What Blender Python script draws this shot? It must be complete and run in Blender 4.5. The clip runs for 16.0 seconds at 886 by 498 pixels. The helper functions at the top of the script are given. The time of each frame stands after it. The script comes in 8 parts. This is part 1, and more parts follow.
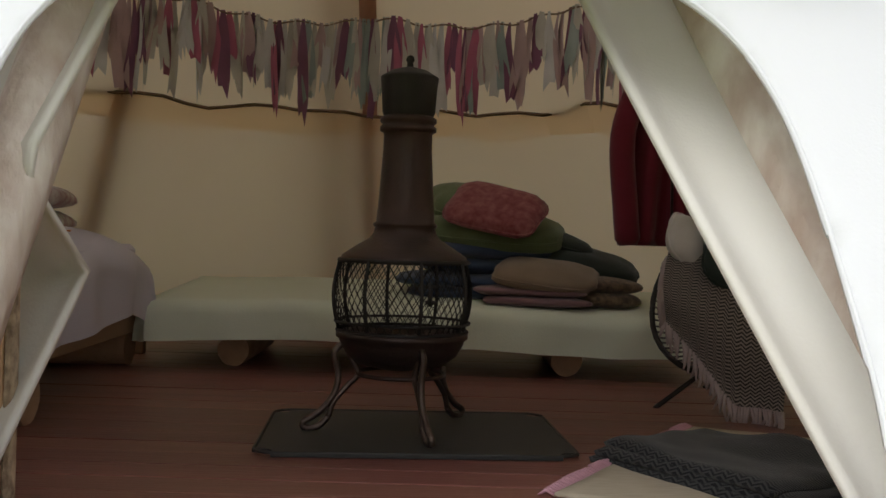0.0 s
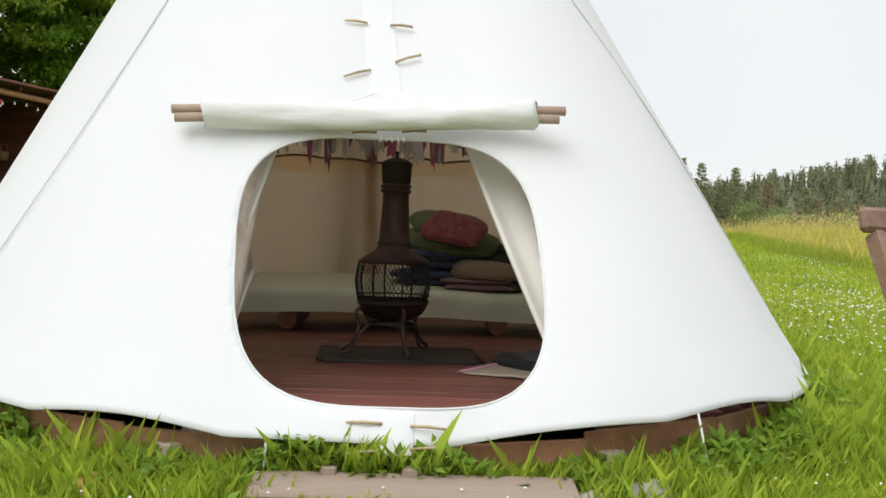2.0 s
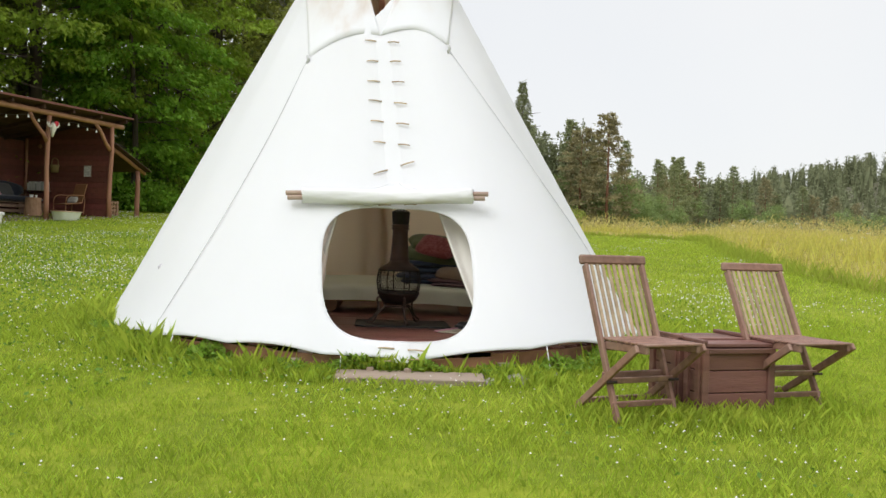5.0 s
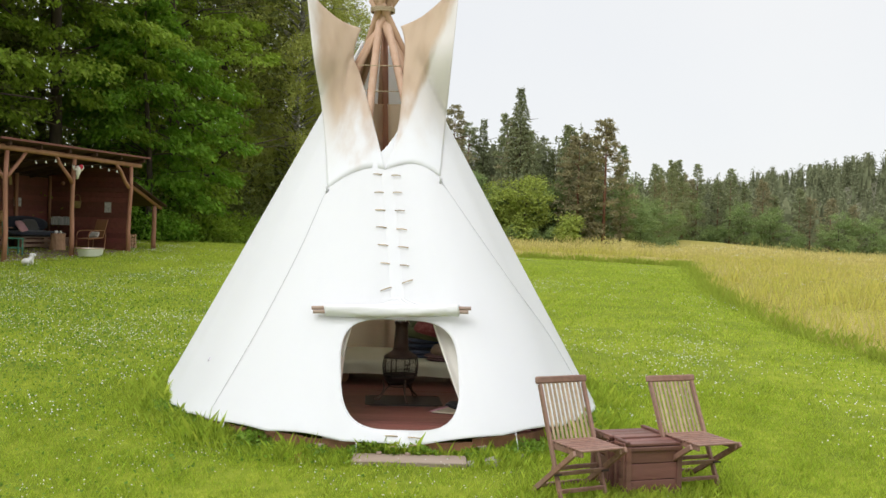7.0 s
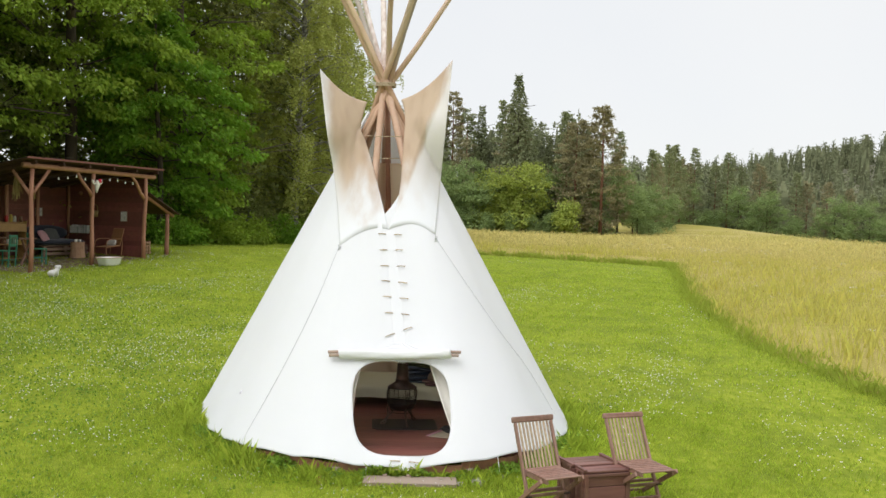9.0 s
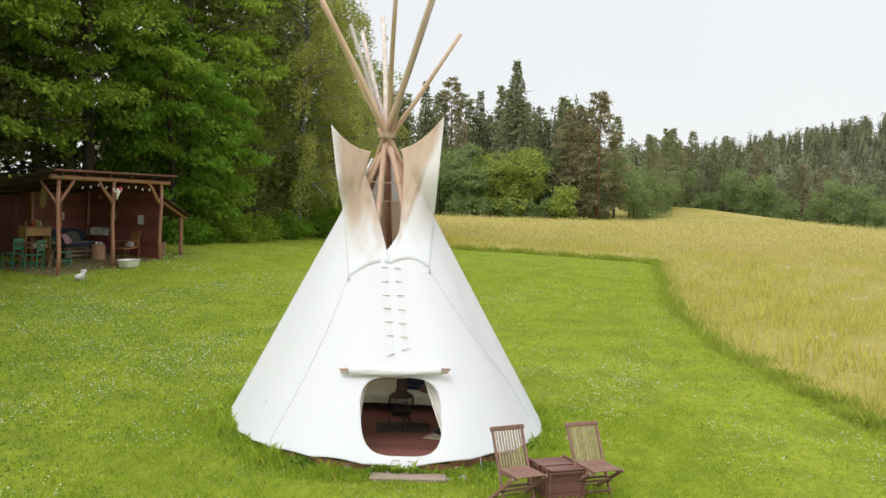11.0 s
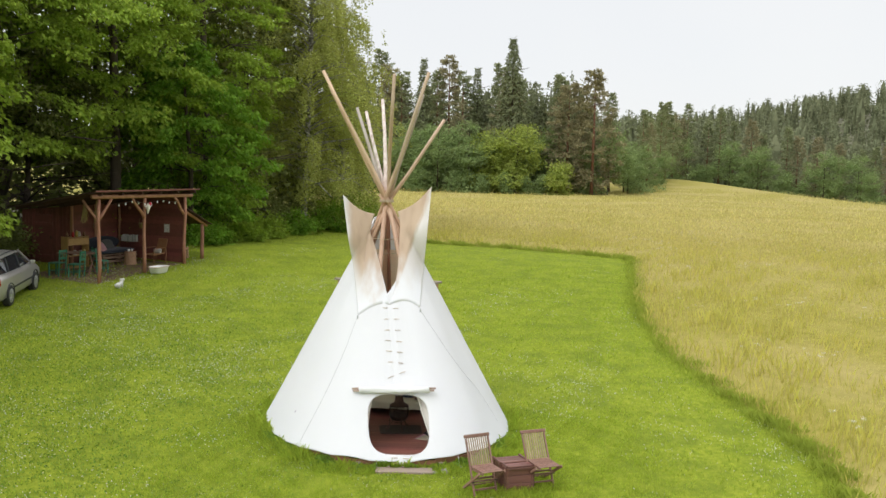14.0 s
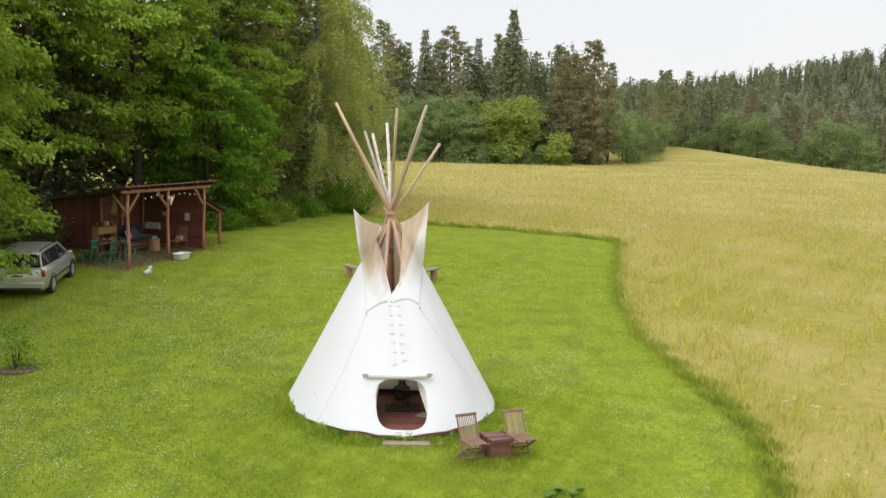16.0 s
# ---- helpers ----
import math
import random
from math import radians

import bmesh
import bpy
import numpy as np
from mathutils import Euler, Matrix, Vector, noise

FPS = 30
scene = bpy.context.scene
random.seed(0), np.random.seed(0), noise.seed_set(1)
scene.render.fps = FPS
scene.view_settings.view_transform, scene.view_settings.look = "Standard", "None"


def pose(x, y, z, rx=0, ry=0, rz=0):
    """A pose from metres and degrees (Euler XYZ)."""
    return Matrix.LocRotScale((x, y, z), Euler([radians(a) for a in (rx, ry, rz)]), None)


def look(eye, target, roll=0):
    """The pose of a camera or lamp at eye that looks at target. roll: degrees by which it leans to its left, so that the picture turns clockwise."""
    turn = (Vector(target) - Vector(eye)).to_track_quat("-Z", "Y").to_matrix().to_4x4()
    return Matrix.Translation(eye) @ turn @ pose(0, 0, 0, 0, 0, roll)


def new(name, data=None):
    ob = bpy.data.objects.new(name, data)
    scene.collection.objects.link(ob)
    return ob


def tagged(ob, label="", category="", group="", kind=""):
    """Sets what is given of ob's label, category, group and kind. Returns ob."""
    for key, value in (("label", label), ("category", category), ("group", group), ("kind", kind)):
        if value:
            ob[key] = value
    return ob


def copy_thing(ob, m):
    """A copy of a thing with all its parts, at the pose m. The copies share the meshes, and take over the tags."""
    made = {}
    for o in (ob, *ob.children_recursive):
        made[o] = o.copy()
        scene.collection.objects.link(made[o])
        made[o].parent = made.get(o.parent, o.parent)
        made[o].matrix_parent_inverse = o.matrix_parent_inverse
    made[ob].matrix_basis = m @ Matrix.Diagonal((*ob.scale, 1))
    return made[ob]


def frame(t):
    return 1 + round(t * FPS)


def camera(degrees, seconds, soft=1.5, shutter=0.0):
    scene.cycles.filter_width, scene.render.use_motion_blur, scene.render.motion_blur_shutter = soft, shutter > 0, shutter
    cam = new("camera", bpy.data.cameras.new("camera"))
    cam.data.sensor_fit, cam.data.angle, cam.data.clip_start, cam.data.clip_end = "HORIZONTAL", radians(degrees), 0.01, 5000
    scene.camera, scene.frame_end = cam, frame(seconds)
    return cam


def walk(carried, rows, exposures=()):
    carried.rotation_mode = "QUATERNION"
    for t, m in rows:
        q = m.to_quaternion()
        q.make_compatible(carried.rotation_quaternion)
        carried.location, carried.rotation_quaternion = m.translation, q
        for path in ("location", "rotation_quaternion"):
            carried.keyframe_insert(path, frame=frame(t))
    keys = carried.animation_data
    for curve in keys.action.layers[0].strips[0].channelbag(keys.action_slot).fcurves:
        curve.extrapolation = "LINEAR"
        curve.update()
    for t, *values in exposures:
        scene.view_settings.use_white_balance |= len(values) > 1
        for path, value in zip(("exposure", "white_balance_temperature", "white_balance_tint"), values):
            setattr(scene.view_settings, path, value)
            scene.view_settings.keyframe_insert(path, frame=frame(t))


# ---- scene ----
cam = camera(50.0, 16.0)
METRES, EYE, TILT, LEAN, TURN = 8.0, 1.5, 0.0, 0.0, 0.0
PATH = [
    (0, (-0.007, -0.732, 0.714), (0.006, 1.268, 0.697), 1.8),
    (0.5, (0.005, -1.152, 0.716), (0.026, 0.848, 0.701), 1.4),
    (1, (0.003, -1.692, 0.729), (0.035, 0.308, 0.715), 1.8),
    (1.5, (0.082, -2.282, 0.753), (0.091, -0.282, 0.738), 2.0),
    (2, (0.095, -2.924, 0.772), (0.118, -0.924, 0.755), 1.8),
    (2.5, (0.121, -3.535, 0.793), (0.143, -1.535, 0.775), 1.9),
    (3, (0.139, -4.149, 0.804), (0.161, -2.149, 0.785), 1.9),
    (5.3, (0.205, -6.634, 1.022), (0.224, -4.635, 0.998), 1.9),
    (5.5, (0.209, -6.841, 1.122), (0.228, -4.842, 1.099), 2.0),
    (6, (0.208, -7.282, 1.462), (0.227, -5.282, 1.438), 1.9),
    (6.5, (0.21, -7.732, 1.719), (0.229, -5.732, 1.695), 1.8),
    (7, (0.216, -8.192, 1.942), (0.236, -6.192, 1.916), 1.8),
    (7.5, (0.216, -8.6, 2.149), (0.238, -6.601, 2.113), 1.9),
    (8, (0.221, -9.039, 2.361), (0.243, -7.039, 2.316), 1.8),
    (8.5, (0.227, -9.453, 2.562), (0.249, -7.454, 2.508), 1.8),
    (9, (0.227, -9.916, 2.774), (0.25, -7.917, 2.709), 1.7),
    (11.5, (0.294, -12.625, 3.817), (0.321, -10.629, 3.698), 1.7),
    (12, (0.32, -13.246, 4.072), (0.347, -11.25, 3.94), 1.6),
    (12.5, (0.353, -13.826, 4.319), (0.38, -11.832, 4.177), 1.5),
    (13, (0.378, -14.523, 4.589), (0.406, -12.53, 4.436), 1.5),
    (13.5, (0.392, -15.195, 4.904), (0.42, -13.202, 4.74), 1.5),
    (14, (0.405, -15.927, 5.229), (0.434, -13.935, 5.054), 1.5),
    (14.5, (0.432, -16.591, 5.522), (0.46, -14.601, 5.332), 1.5),
    (15, (0.438, -17.365, 5.855), (0.466, -15.376, 5.649), 1.4),
    (15.5, (0.462, -18.143, 6.139), (0.489, -16.156, 5.911), 1.3),
    (16, (0.481, -18.971, 6.442), (0.507, -16.987, 6.192), 1.4),
]
walk(cam, [(t, look(eye, target, roll)) for t, eye, target, roll in PATH])

# ---- world and light: a bright, thinly overcast day ----
world = bpy.data.worlds.new("overcast_sky")
scene.world = world
world.use_nodes = True
wn = world.node_tree
wn.nodes.clear()


def link_world():
    out = wn.nodes.new("ShaderNodeOutputWorld")
    bg = wn.nodes.new("ShaderNodeBackground")
    sky = wn.nodes.new("ShaderNodeTexSky")
    sky.sky_type = "NISHITA"
    sky.sun_disc = False
    sky.sun_elevation, sky.sun_rotation = radians(52), radians(222)
    gain = wn.nodes.new("ShaderNodeMix")
    gain.data_type, gain.blend_type = "RGBA", "MULTIPLY"
    gain.inputs[0].default_value = 1.0
    gain.inputs[7].default_value = (0.10, 0.10, 0.10, 1)
    coord = wn.nodes.new("ShaderNodeTexCoord")
    cloud = wn.nodes.new("ShaderNodeTexNoise")
    cloud.inputs["Scale"].default_value, cloud.inputs["Detail"].default_value = 2.2, 5
    ramp = wn.nodes.new("ShaderNodeValToRGB")
    ramp.color_ramp.elements[0].position, ramp.color_ramp.elements[0].color = 0.30, (0.92, 0.935, 0.955, 1)
    ramp.color_ramp.elements[1].position, ramp.color_ramp.elements[1].color = 0.62, (0.965, 0.97, 0.97, 1)
    mix = wn.nodes.new("ShaderNodeMix")
    mix.data_type = "RGBA"
    mix.inputs[0].default_value = 0.90
    L = wn.links.new
    L(sky.outputs[0], gain.inputs[6])
    L(coord.outputs["Generated"], cloud.inputs["Vector"])
    L(cloud.outputs[0], ramp.inputs[0])
    L(gain.outputs[2], mix.inputs[6])
    L(ramp.outputs[0], mix.inputs[7])
    L(mix.outputs[2], bg.inputs[0])
    # a cloudy sky is brighter overhead than at the horizon
    split, lift = wn.nodes.new("ShaderNodeSeparateXYZ"), wn.nodes.new("ShaderNodeMapRange")
    lift.inputs[1].default_value, lift.inputs[2].default_value, lift.inputs[3].default_value, lift.inputs[4].default_value = 0.25, 1.0, 1.0, 1.6
    L(coord.outputs["Generated"], split.inputs[0])
    L(split.outputs[2], lift.inputs[0])
    L(lift.outputs[0], bg.inputs[1])
    L(bg.outputs[0], out.inputs[0])


link_world()
sun = new("sun", bpy.data.lights.new("sun", "SUN"))
sun.data.energy, sun.data.angle, sun.data.color = 1.95, radians(45), (1.0, 0.99, 0.985)
sun.matrix_world = look((-9, -8, 17), (0, 2, 0))


# ---- building helpers ----
def part(name, bm, material, parent=None, label="", smooth=False, kind=""):
    """Link a bmesh (or a mesh) as one object, under a thing or a part."""
    if isinstance(bm, bpy.types.Mesh):
        me = bm
    else:
        me = bpy.data.meshes.new(name)
        bm.normal_update()
        bm.to_mesh(me)
        bm.free()
    if material is not None and not me.materials:
        me.materials.append(material)
    if smooth:
        me.polygons.foreach_set("use_smooth", [True] * len(me.polygons))
    ob = new(name, me)
    if parent is not None:
        ob.parent = parent
    if label or kind:
        tagged(ob, label=label, kind=kind)
    return ob


def thing(name, label, category, group="", kind="", m=None):
    ob = tagged(new(name), label, category, group, kind)
    if m is not None:
        ob.matrix_basis = m
    return ob


def mesh_from(name, verts, faces, material=None, smooth=False):
    me = bpy.data.meshes.new(name)
    me.from_pydata([tuple(map(float, v)) for v in verts], [], faces)
    me.update()
    if material is not None:
        me.materials.append(material)
    if smooth:
        me.polygons.foreach_set("use_smooth", [True] * len(me.polygons))
    return me


def quads_mesh(name, co, material, smooth=False):
    """co: array (n, 4, 3) of separate quads, made fast."""
    n = len(co)
    me = bpy.data.meshes.new(name)
    me.vertices.add(n * 4)
    me.vertices.foreach_set("co", np.ascontiguousarray(co, dtype=np.float32).ravel())
    me.loops.add(n * 4)
    me.loops.foreach_set("vertex_index", np.arange(n * 4, dtype=np.int32))
    me.polygons.add(n)
    me.polygons.foreach_set("loop_start", np.arange(0, n * 4, 4, dtype=np.int32))
    me.update(calc_edges=True)
    me.materials.append(material)
    return me


def tris_mesh(name, co, material):
    """co: array (n, 3, 3) of separate triangles, made fast."""
    n = len(co)
    me = bpy.data.meshes.new(name)
    me.vertices.add(n * 3)
    me.vertices.foreach_set("co", np.ascontiguousarray(co, dtype=np.float32).ravel())
    me.loops.add(n * 3)
    me.loops.foreach_set("vertex_index", np.arange(n * 3, dtype=np.int32))
    me.polygons.add(n)
    me.polygons.foreach_set("loop_start", np.arange(0, n * 3, 3, dtype=np.int32))
    me.update(calc_edges=True)
    me.materials.append(material)
    return me


def box(bm, size, m=None, bevel=0.0):
    """A bevelled box of that size about its centre, added to bm."""
    r = bmesh.ops.create_cube(bm, size=1.0, matrix=(m or Matrix()) @ Matrix.Diagonal((*size, 1)))
    if bevel:
        es = list({e for v in r["verts"] for e in v.link_edges})
        bmesh.ops.bevel(bm, geom=es, offset=bevel, segments=1, affect="EDGES", profile=0.5)
    return bm


def bar(bm, a, b, w, h, up=(0, 0, 1), bevel=0.004):
    """A squared bar from a to b; w across, h along up."""
    a, b, up = Vector(a), Vector(b), Vector(up)
    d = (b - a).normalized()
    side = d.cross(up).normalized()
    up = side.cross(d)
    rot = Matrix((side, d, up)).transposed().to_4x4()
    return box(bm, (w, (b - a).length, h), Matrix.Translation((a + b) / 2) @ rot, bevel)


def tube(bm, pts, radii, seg=8, caps=True, wob=0.0, seed=0):
    """A round tube through the points with those radii."""
    rnd = random.Random(seed)
    pts = [Vector(p) for p in pts]
    if not isinstance(radii, (list, tuple)):
        radii = [radii] * len(pts)
    rings = []
    ref = Vector((0, 0, 1))
    if abs((pts[-1] - pts[0]).normalized().z) > 0.9:
        ref = Vector((1, 0, 0))
    for i, p in enumerate(pts):
        d = (pts[min(i + 1, len(pts) - 1)] - pts[max(i - 1, 0)]).normalized()
        s = d.cross(ref).normalized()
        u = s.cross(d)
        ring = []
        for k in range(seg):
            a = 2 * math.pi * k / seg
            r = radii[i] * (1 + rnd.uniform(-wob, wob))
            ring.append(bm.verts.new(p + (s * math.cos(a) + u * math.sin(a)) * r))
        rings.append(ring)
    for r0, r1 in zip(rings, rings[1:]):
        for k in range(seg):
            bm.faces.new((r0[k], r0[(k + 1) % seg], r1[(k + 1) % seg], r1[k]))
    if caps:
        bm.faces.new(rings[0][::-1])
        bm.faces.new(rings[-1])
    return bm


def lathe(bm, prof, seg=32, m=None):
    """A turned shape from (radius, height) pairs."""
    m = m or Matrix()
    rings = []
    for r, z in prof:
        rings.append([bm.verts.new(m @ Vector((r * math.cos(2 * math.pi * k / seg), r * math.sin(2 * math.pi * k / seg), z))) for k in range(seg)])
    for r0, r1 in zip(rings, rings[1:]):
        for k in range(seg):
            bm.faces.new((r0[k], r0[(k + 1) % seg], r1[(k + 1) % seg], r1[k]))
    return bm


def bez(pts, n=12):
    """A smooth line through the points (Catmull-Rom)."""
    p = [Vector(q) for q in pts]
    p = [p[0] * 2 - p[1]] + p + [p[-1] * 2 - p[-2]]
    out = []
    for i in range(1, len(p) - 2):
        for k in range(n):
            t = k / n
            a, b, c, d = p[i - 1], p[i], p[i + 1], p[i + 2]
            out.append(0.5 * ((2 * b) + (c - a) * t + (2 * a - 5 * b + 4 * c - d) * t * t + (3 * b - a - 3 * c + d) * t ** 3))
    out.append(p[-2])
    return out


# ---- materials ----
def mat(name, base=(0.5, 0.5, 0.5), rough=0.7, metal=0.0, var=None, scale=6.0, amount=0.5, bump=0.0, bscale=60.0, stretch=(1, 1, 1),
        piece=0.0, isle=0.0, spec=0.5, second=None, sscale=1.2, samount=0.3, through_light=0.0, through_col=None, sheen=0.0):
    """A procedural surface: base colour, a second colour by fine noise, a third by coarse noise, grain as bump, and hue that differs from piece to piece."""
    mt = bpy.data.materials.new(name)
    mt.use_nodes = True
    nt = mt.node_tree
    N, L = nt.nodes.new, nt.links.new
    bs = nt.nodes["Principled BSDF"]
    bs.inputs["Roughness"].default_value = rough
    bs.inputs["Metallic"].default_value = metal
    bs.inputs["Specular IOR Level"].default_value = spec
    if sheen:
        bs.inputs["Sheen Weight"].default_value = sheen
    tc = N("ShaderNodeTexCoord")
    mp = N("ShaderNodeMapping")
    mp.inputs["Scale"].default_value = stretch
    L(tc.outputs["Object"], mp.inputs["Vector"])
    col = N("ShaderNodeRGB")
    col.outputs[0].default_value = (*base, 1)
    last = col.outputs[0]

    def layer(src, colour, sc, amt, detail, lo, hi):
        nonlocal last
        nz = N("ShaderNodeTexNoise")
        nz.inputs["Scale"].default_value, nz.inputs["Detail"].default_value = sc, detail
        L(mp.outputs[0], nz.inputs["Vector"])
        rm = N("ShaderNodeMapRange")
        rm.inputs[1].default_value, rm.inputs[2].default_value, rm.inputs[4].default_value = lo, hi, amt
        L(nz.outputs[0], rm.inputs[0])
        mx = N("ShaderNodeMix")
        mx.data_type = "RGBA"
        L(rm.outputs[0], mx.inputs[0])
        L(last, mx.inputs[6])
        mx.inputs[7].default_value = (*colour, 1)
        last = mx.outputs[2]
        return nz

    if var is not None:
        layer(None, var, scale, amount, 6, 0.35, 0.68)
    if second is not None:
        layer(None, second, sscale, samount, 4, 0.42, 0.66)
    if piece or isle:
        hs = N("ShaderNodeHueSaturation")
        src = N("ShaderNodeObjectInfo").outputs["Random"] if piece else N("ShaderNodeNewGeometry").outputs["Random Per Island"]
        rm = N("ShaderNodeMapRange")
        k = piece or isle
        rm.inputs[3].default_value, rm.inputs[4].default_value = 1 - k, 1 + k
        L(src, rm.inputs[0])
        L(rm.outputs[0], hs.inputs["Value"])
        rh = N("ShaderNodeMapRange")
        rh.inputs[3].default_value, rh.inputs[4].default_value = 0.5 - 0.03 * k, 0.5 + 0.03 * k
        ml = N("ShaderNodeMath")
        ml.operation, ml.inputs[1].default_value = "FRACT", 0
        m7 = N("ShaderNodeMath")
        m7.operation, m7.inputs[1].default_value = "MULTIPLY", 7.31
        L(src, m7.inputs[0])
        L(m7.outputs[0], ml.inputs[0])
        L(ml.outputs[0], rh.inputs[0])
        L(rh.outputs[0], hs.inputs["Hue"])
        L(last, hs.inputs["Color"])
        last = hs.outputs[0]
    L(last, bs.inputs["Base Color"])
    if bump:
        nz = N("ShaderNodeTexNoise")
        nz.inputs["Scale"].default_value, nz.inputs["Detail"].default_value = bscale, 5
        L(mp.outputs[0], nz.inputs["Vector"])
        bp = N("ShaderNodeBump")
        bp.inputs["Strength"].default_value, bp.inputs["Distance"].default_value = min(1.0, bump), 0.01
        L(nz.outputs[0], bp.inputs["Height"])
        L(bp.outputs[0], bs.inputs["Normal"])
    if through_light:
        tr = N("ShaderNodeBsdfTranslucent")
        if through_col:
            tr.inputs[0].default_value = (*through_col, 1)
        else:
            L(last, tr.inputs[0])
        ms = N("ShaderNodeMixShader")
        ms.inputs[0].default_value = through_light
        L(bs.outputs[0], ms.inputs[1])
        L(tr.outputs[0], ms.inputs[2])
        L(ms.outputs[0], nt.nodes["Material Output"].inputs[0])
    return mt


M_CANVAS = mat("white_canvas", (0.875, 0.893, 0.930), 0.85, var=(0.850, 0.866, 0.90), scale=1.3, amount=0.35, bump=0.12, bscale=180, spec=0.2,
               second=(0.81, 0.825, 0.85), sscale=0.8, samount=0.3, through_light=0.35, through_col=(1.0, 0.975, 0.945))
M_LINER = mat("cream_liner_cloth", (0.82, 0.69, 0.53), 0.9, var=(0.74, 0.60, 0.44), scale=2.0, amount=0.5, bump=0.15, bscale=120, spec=0.15,
              through_light=0.85, through_col=(1.0, 0.85, 0.66))
M_POLE = mat("peeled_pole_wood", (0.60, 0.43, 0.30), 0.7, var=(0.44, 0.29, 0.19), scale=5, amount=0.6, bump=0.4, bscale=30, stretch=(1, 1, 0.15), piece=0.15, second=(0.58, 0.50, 0.42), sscale=1.5, samount=0.5)


def smoke_browned(mt, z0, z1, colour):
    """Brown smoke stain on a pole between two heights, ragged at its ends."""
    nt = mt.node_tree
    N, L = nt.nodes.new, nt.links.new
    bs = nt.nodes["Principled BSDF"]
    src = bs.inputs["Base Color"].links[0].from_socket
    tc, sp, nz = N("ShaderNodeTexCoord"), N("ShaderNodeSeparateXYZ"), N("ShaderNodeTexNoise")
    nz.inputs["Scale"].default_value = 5
    L(tc.outputs["Object"], sp.inputs[0])
    L(tc.outputs["Object"], nz.inputs["Vector"])
    ad = N("ShaderNodeMath")
    ad.operation, ad.inputs[1].default_value = "MULTIPLY_ADD", 0.5
    L(nz.outputs[0], ad.inputs[0])
    L(sp.outputs[2], ad.inputs[2])
    lo, hi, mul, mx = N("ShaderNodeMapRange"), N("ShaderNodeMapRange"), N("ShaderNodeMath"), N("ShaderNodeMix")
    lo.inputs[1].default_value, lo.inputs[2].default_value = z0, z0 + 0.5
    hi.inputs[1].default_value, hi.inputs[2].default_value, hi.inputs[3].default_value, hi.inputs[4].default_value = z1, z1 + 0.5, 0.85, 0.0
    L(ad.outputs[0], lo.inputs[0])
    L(ad.outputs[0], hi.inputs[0])
    mul.operation = "MULTIPLY"
    L(lo.outputs[0], mul.inputs[0])
    L(hi.outputs[0], mul.inputs[1])
    mx.data_type = "RGBA"
    L(mul.outputs[0], mx.inputs[0])
    L(src, mx.inputs[6])
    mx.inputs[7].default_value = (*colour, 1)
    L(mx.outputs[2], bs.inputs["Base Color"])


M_DOORPOLE = mat("debarked_pinkish_pole", (0.80, 0.73, 0.68), 0.75, var=(0.56, 0.43, 0.37), scale=16, amount=0.9, bump=0.8, bscale=45, stretch=(1, 1, 0.4), second=(0.30, 0.16, 0.11), sscale=9, samount=0.35)
M_GREYPOLE = mat("weathered_pole_wood", (0.46, 0.41, 0.36), 0.75, var=(0.34, 0.27, 0.22), scale=6, amount=0.6, bump=0.4, bscale=30, stretch=(1, 1, 0.12), piece=0.15)
for pole_mat in (M_POLE, M_DOORPOLE, M_GREYPOLE):
    smoke_browned(pole_mat, 2.2, 4.75, (0.46, 0.28, 0.18))
M_DECK = mat("oiled_deck_board", (0.200, 0.078, 0.060), 0.42, var=(0.13, 0.048, 0.038), scale=9, amount=0.7, bump=0.25, bscale=60, stretch=(0.12, 1.6, 1), piece=0.22, spec=0.45)
M_TEAK = mat("weathered_brown_teak", (0.27, 0.145, 0.105), 0.62, var=(0.14, 0.070, 0.050), scale=22, amount=0.7, bump=0.3, bscale=90, piece=0.12, second=(0.30, 0.20, 0.155), sscale=3, samount=0.5)
M_TEAKLIGHT = mat("sun_bleached_teak", (0.42, 0.31, 0.20), 0.65, var=(0.23, 0.15, 0.105), scale=18, amount=0.6, bump=0.3, bscale=90, piece=0.18, second=(0.34, 0.30, 0.17), sscale=3, samount=0.5)
M_CRATE = mat("dark_red_brown_crate_wood", (0.170, 0.070, 0.052), 0.6, var=(0.11, 0.044, 0.034), scale=14, amount=0.7, bump=0.35, bscale=70, stretch=(0.3, 0.3, 1.5), piece=0.2, second=(0.24, 0.14, 0.11), sscale=3, samount=0.5)
M_SHED = mat("red_brown_painted_board", (0.190, 0.060, 0.046), 0.6, var=(0.125, 0.040, 0.031), scale=8, amount=0.6, bump=0.3, bscale=50, piece=0.2)
M_ROOF = mat("dark_roof_board", (0.075, 0.034, 0.027), 0.75, var=(0.045, 0.022, 0.018), scale=8, amount=0.6, bump=0.3, bscale=50, stretch=(0.15, 1, 1), piece=0.2)
M_SHEDPOLE = mat("stripped_shed_post", (0.40, 0.195, 0.120), 0.6, var=(0.25, 0.105, 0.065), scale=6, amount=0.6, bump=0.35, bscale=30, stretch=(1, 1, 0.2), piece=0.15)
M_BARK = mat("tree_bark", (0.085, 0.062, 0.045), 0.9, var=(0.045, 0.034, 0.026), scale=5, amount=0.8, bump=0.8, bscale=14, stretch=(1, 1, 0.3))
M_GROUND = mat("lawn_soil_and_grass", (0.175, 0.230, 0.018), 0.95, var=(0.285, 0.325, 0.034), scale=9.0, amount=0.95, bump=1.0, bscale=55, spec=0.1, second=(0.105, 0.150, 0.018), sscale=1.3, samount=0.55)
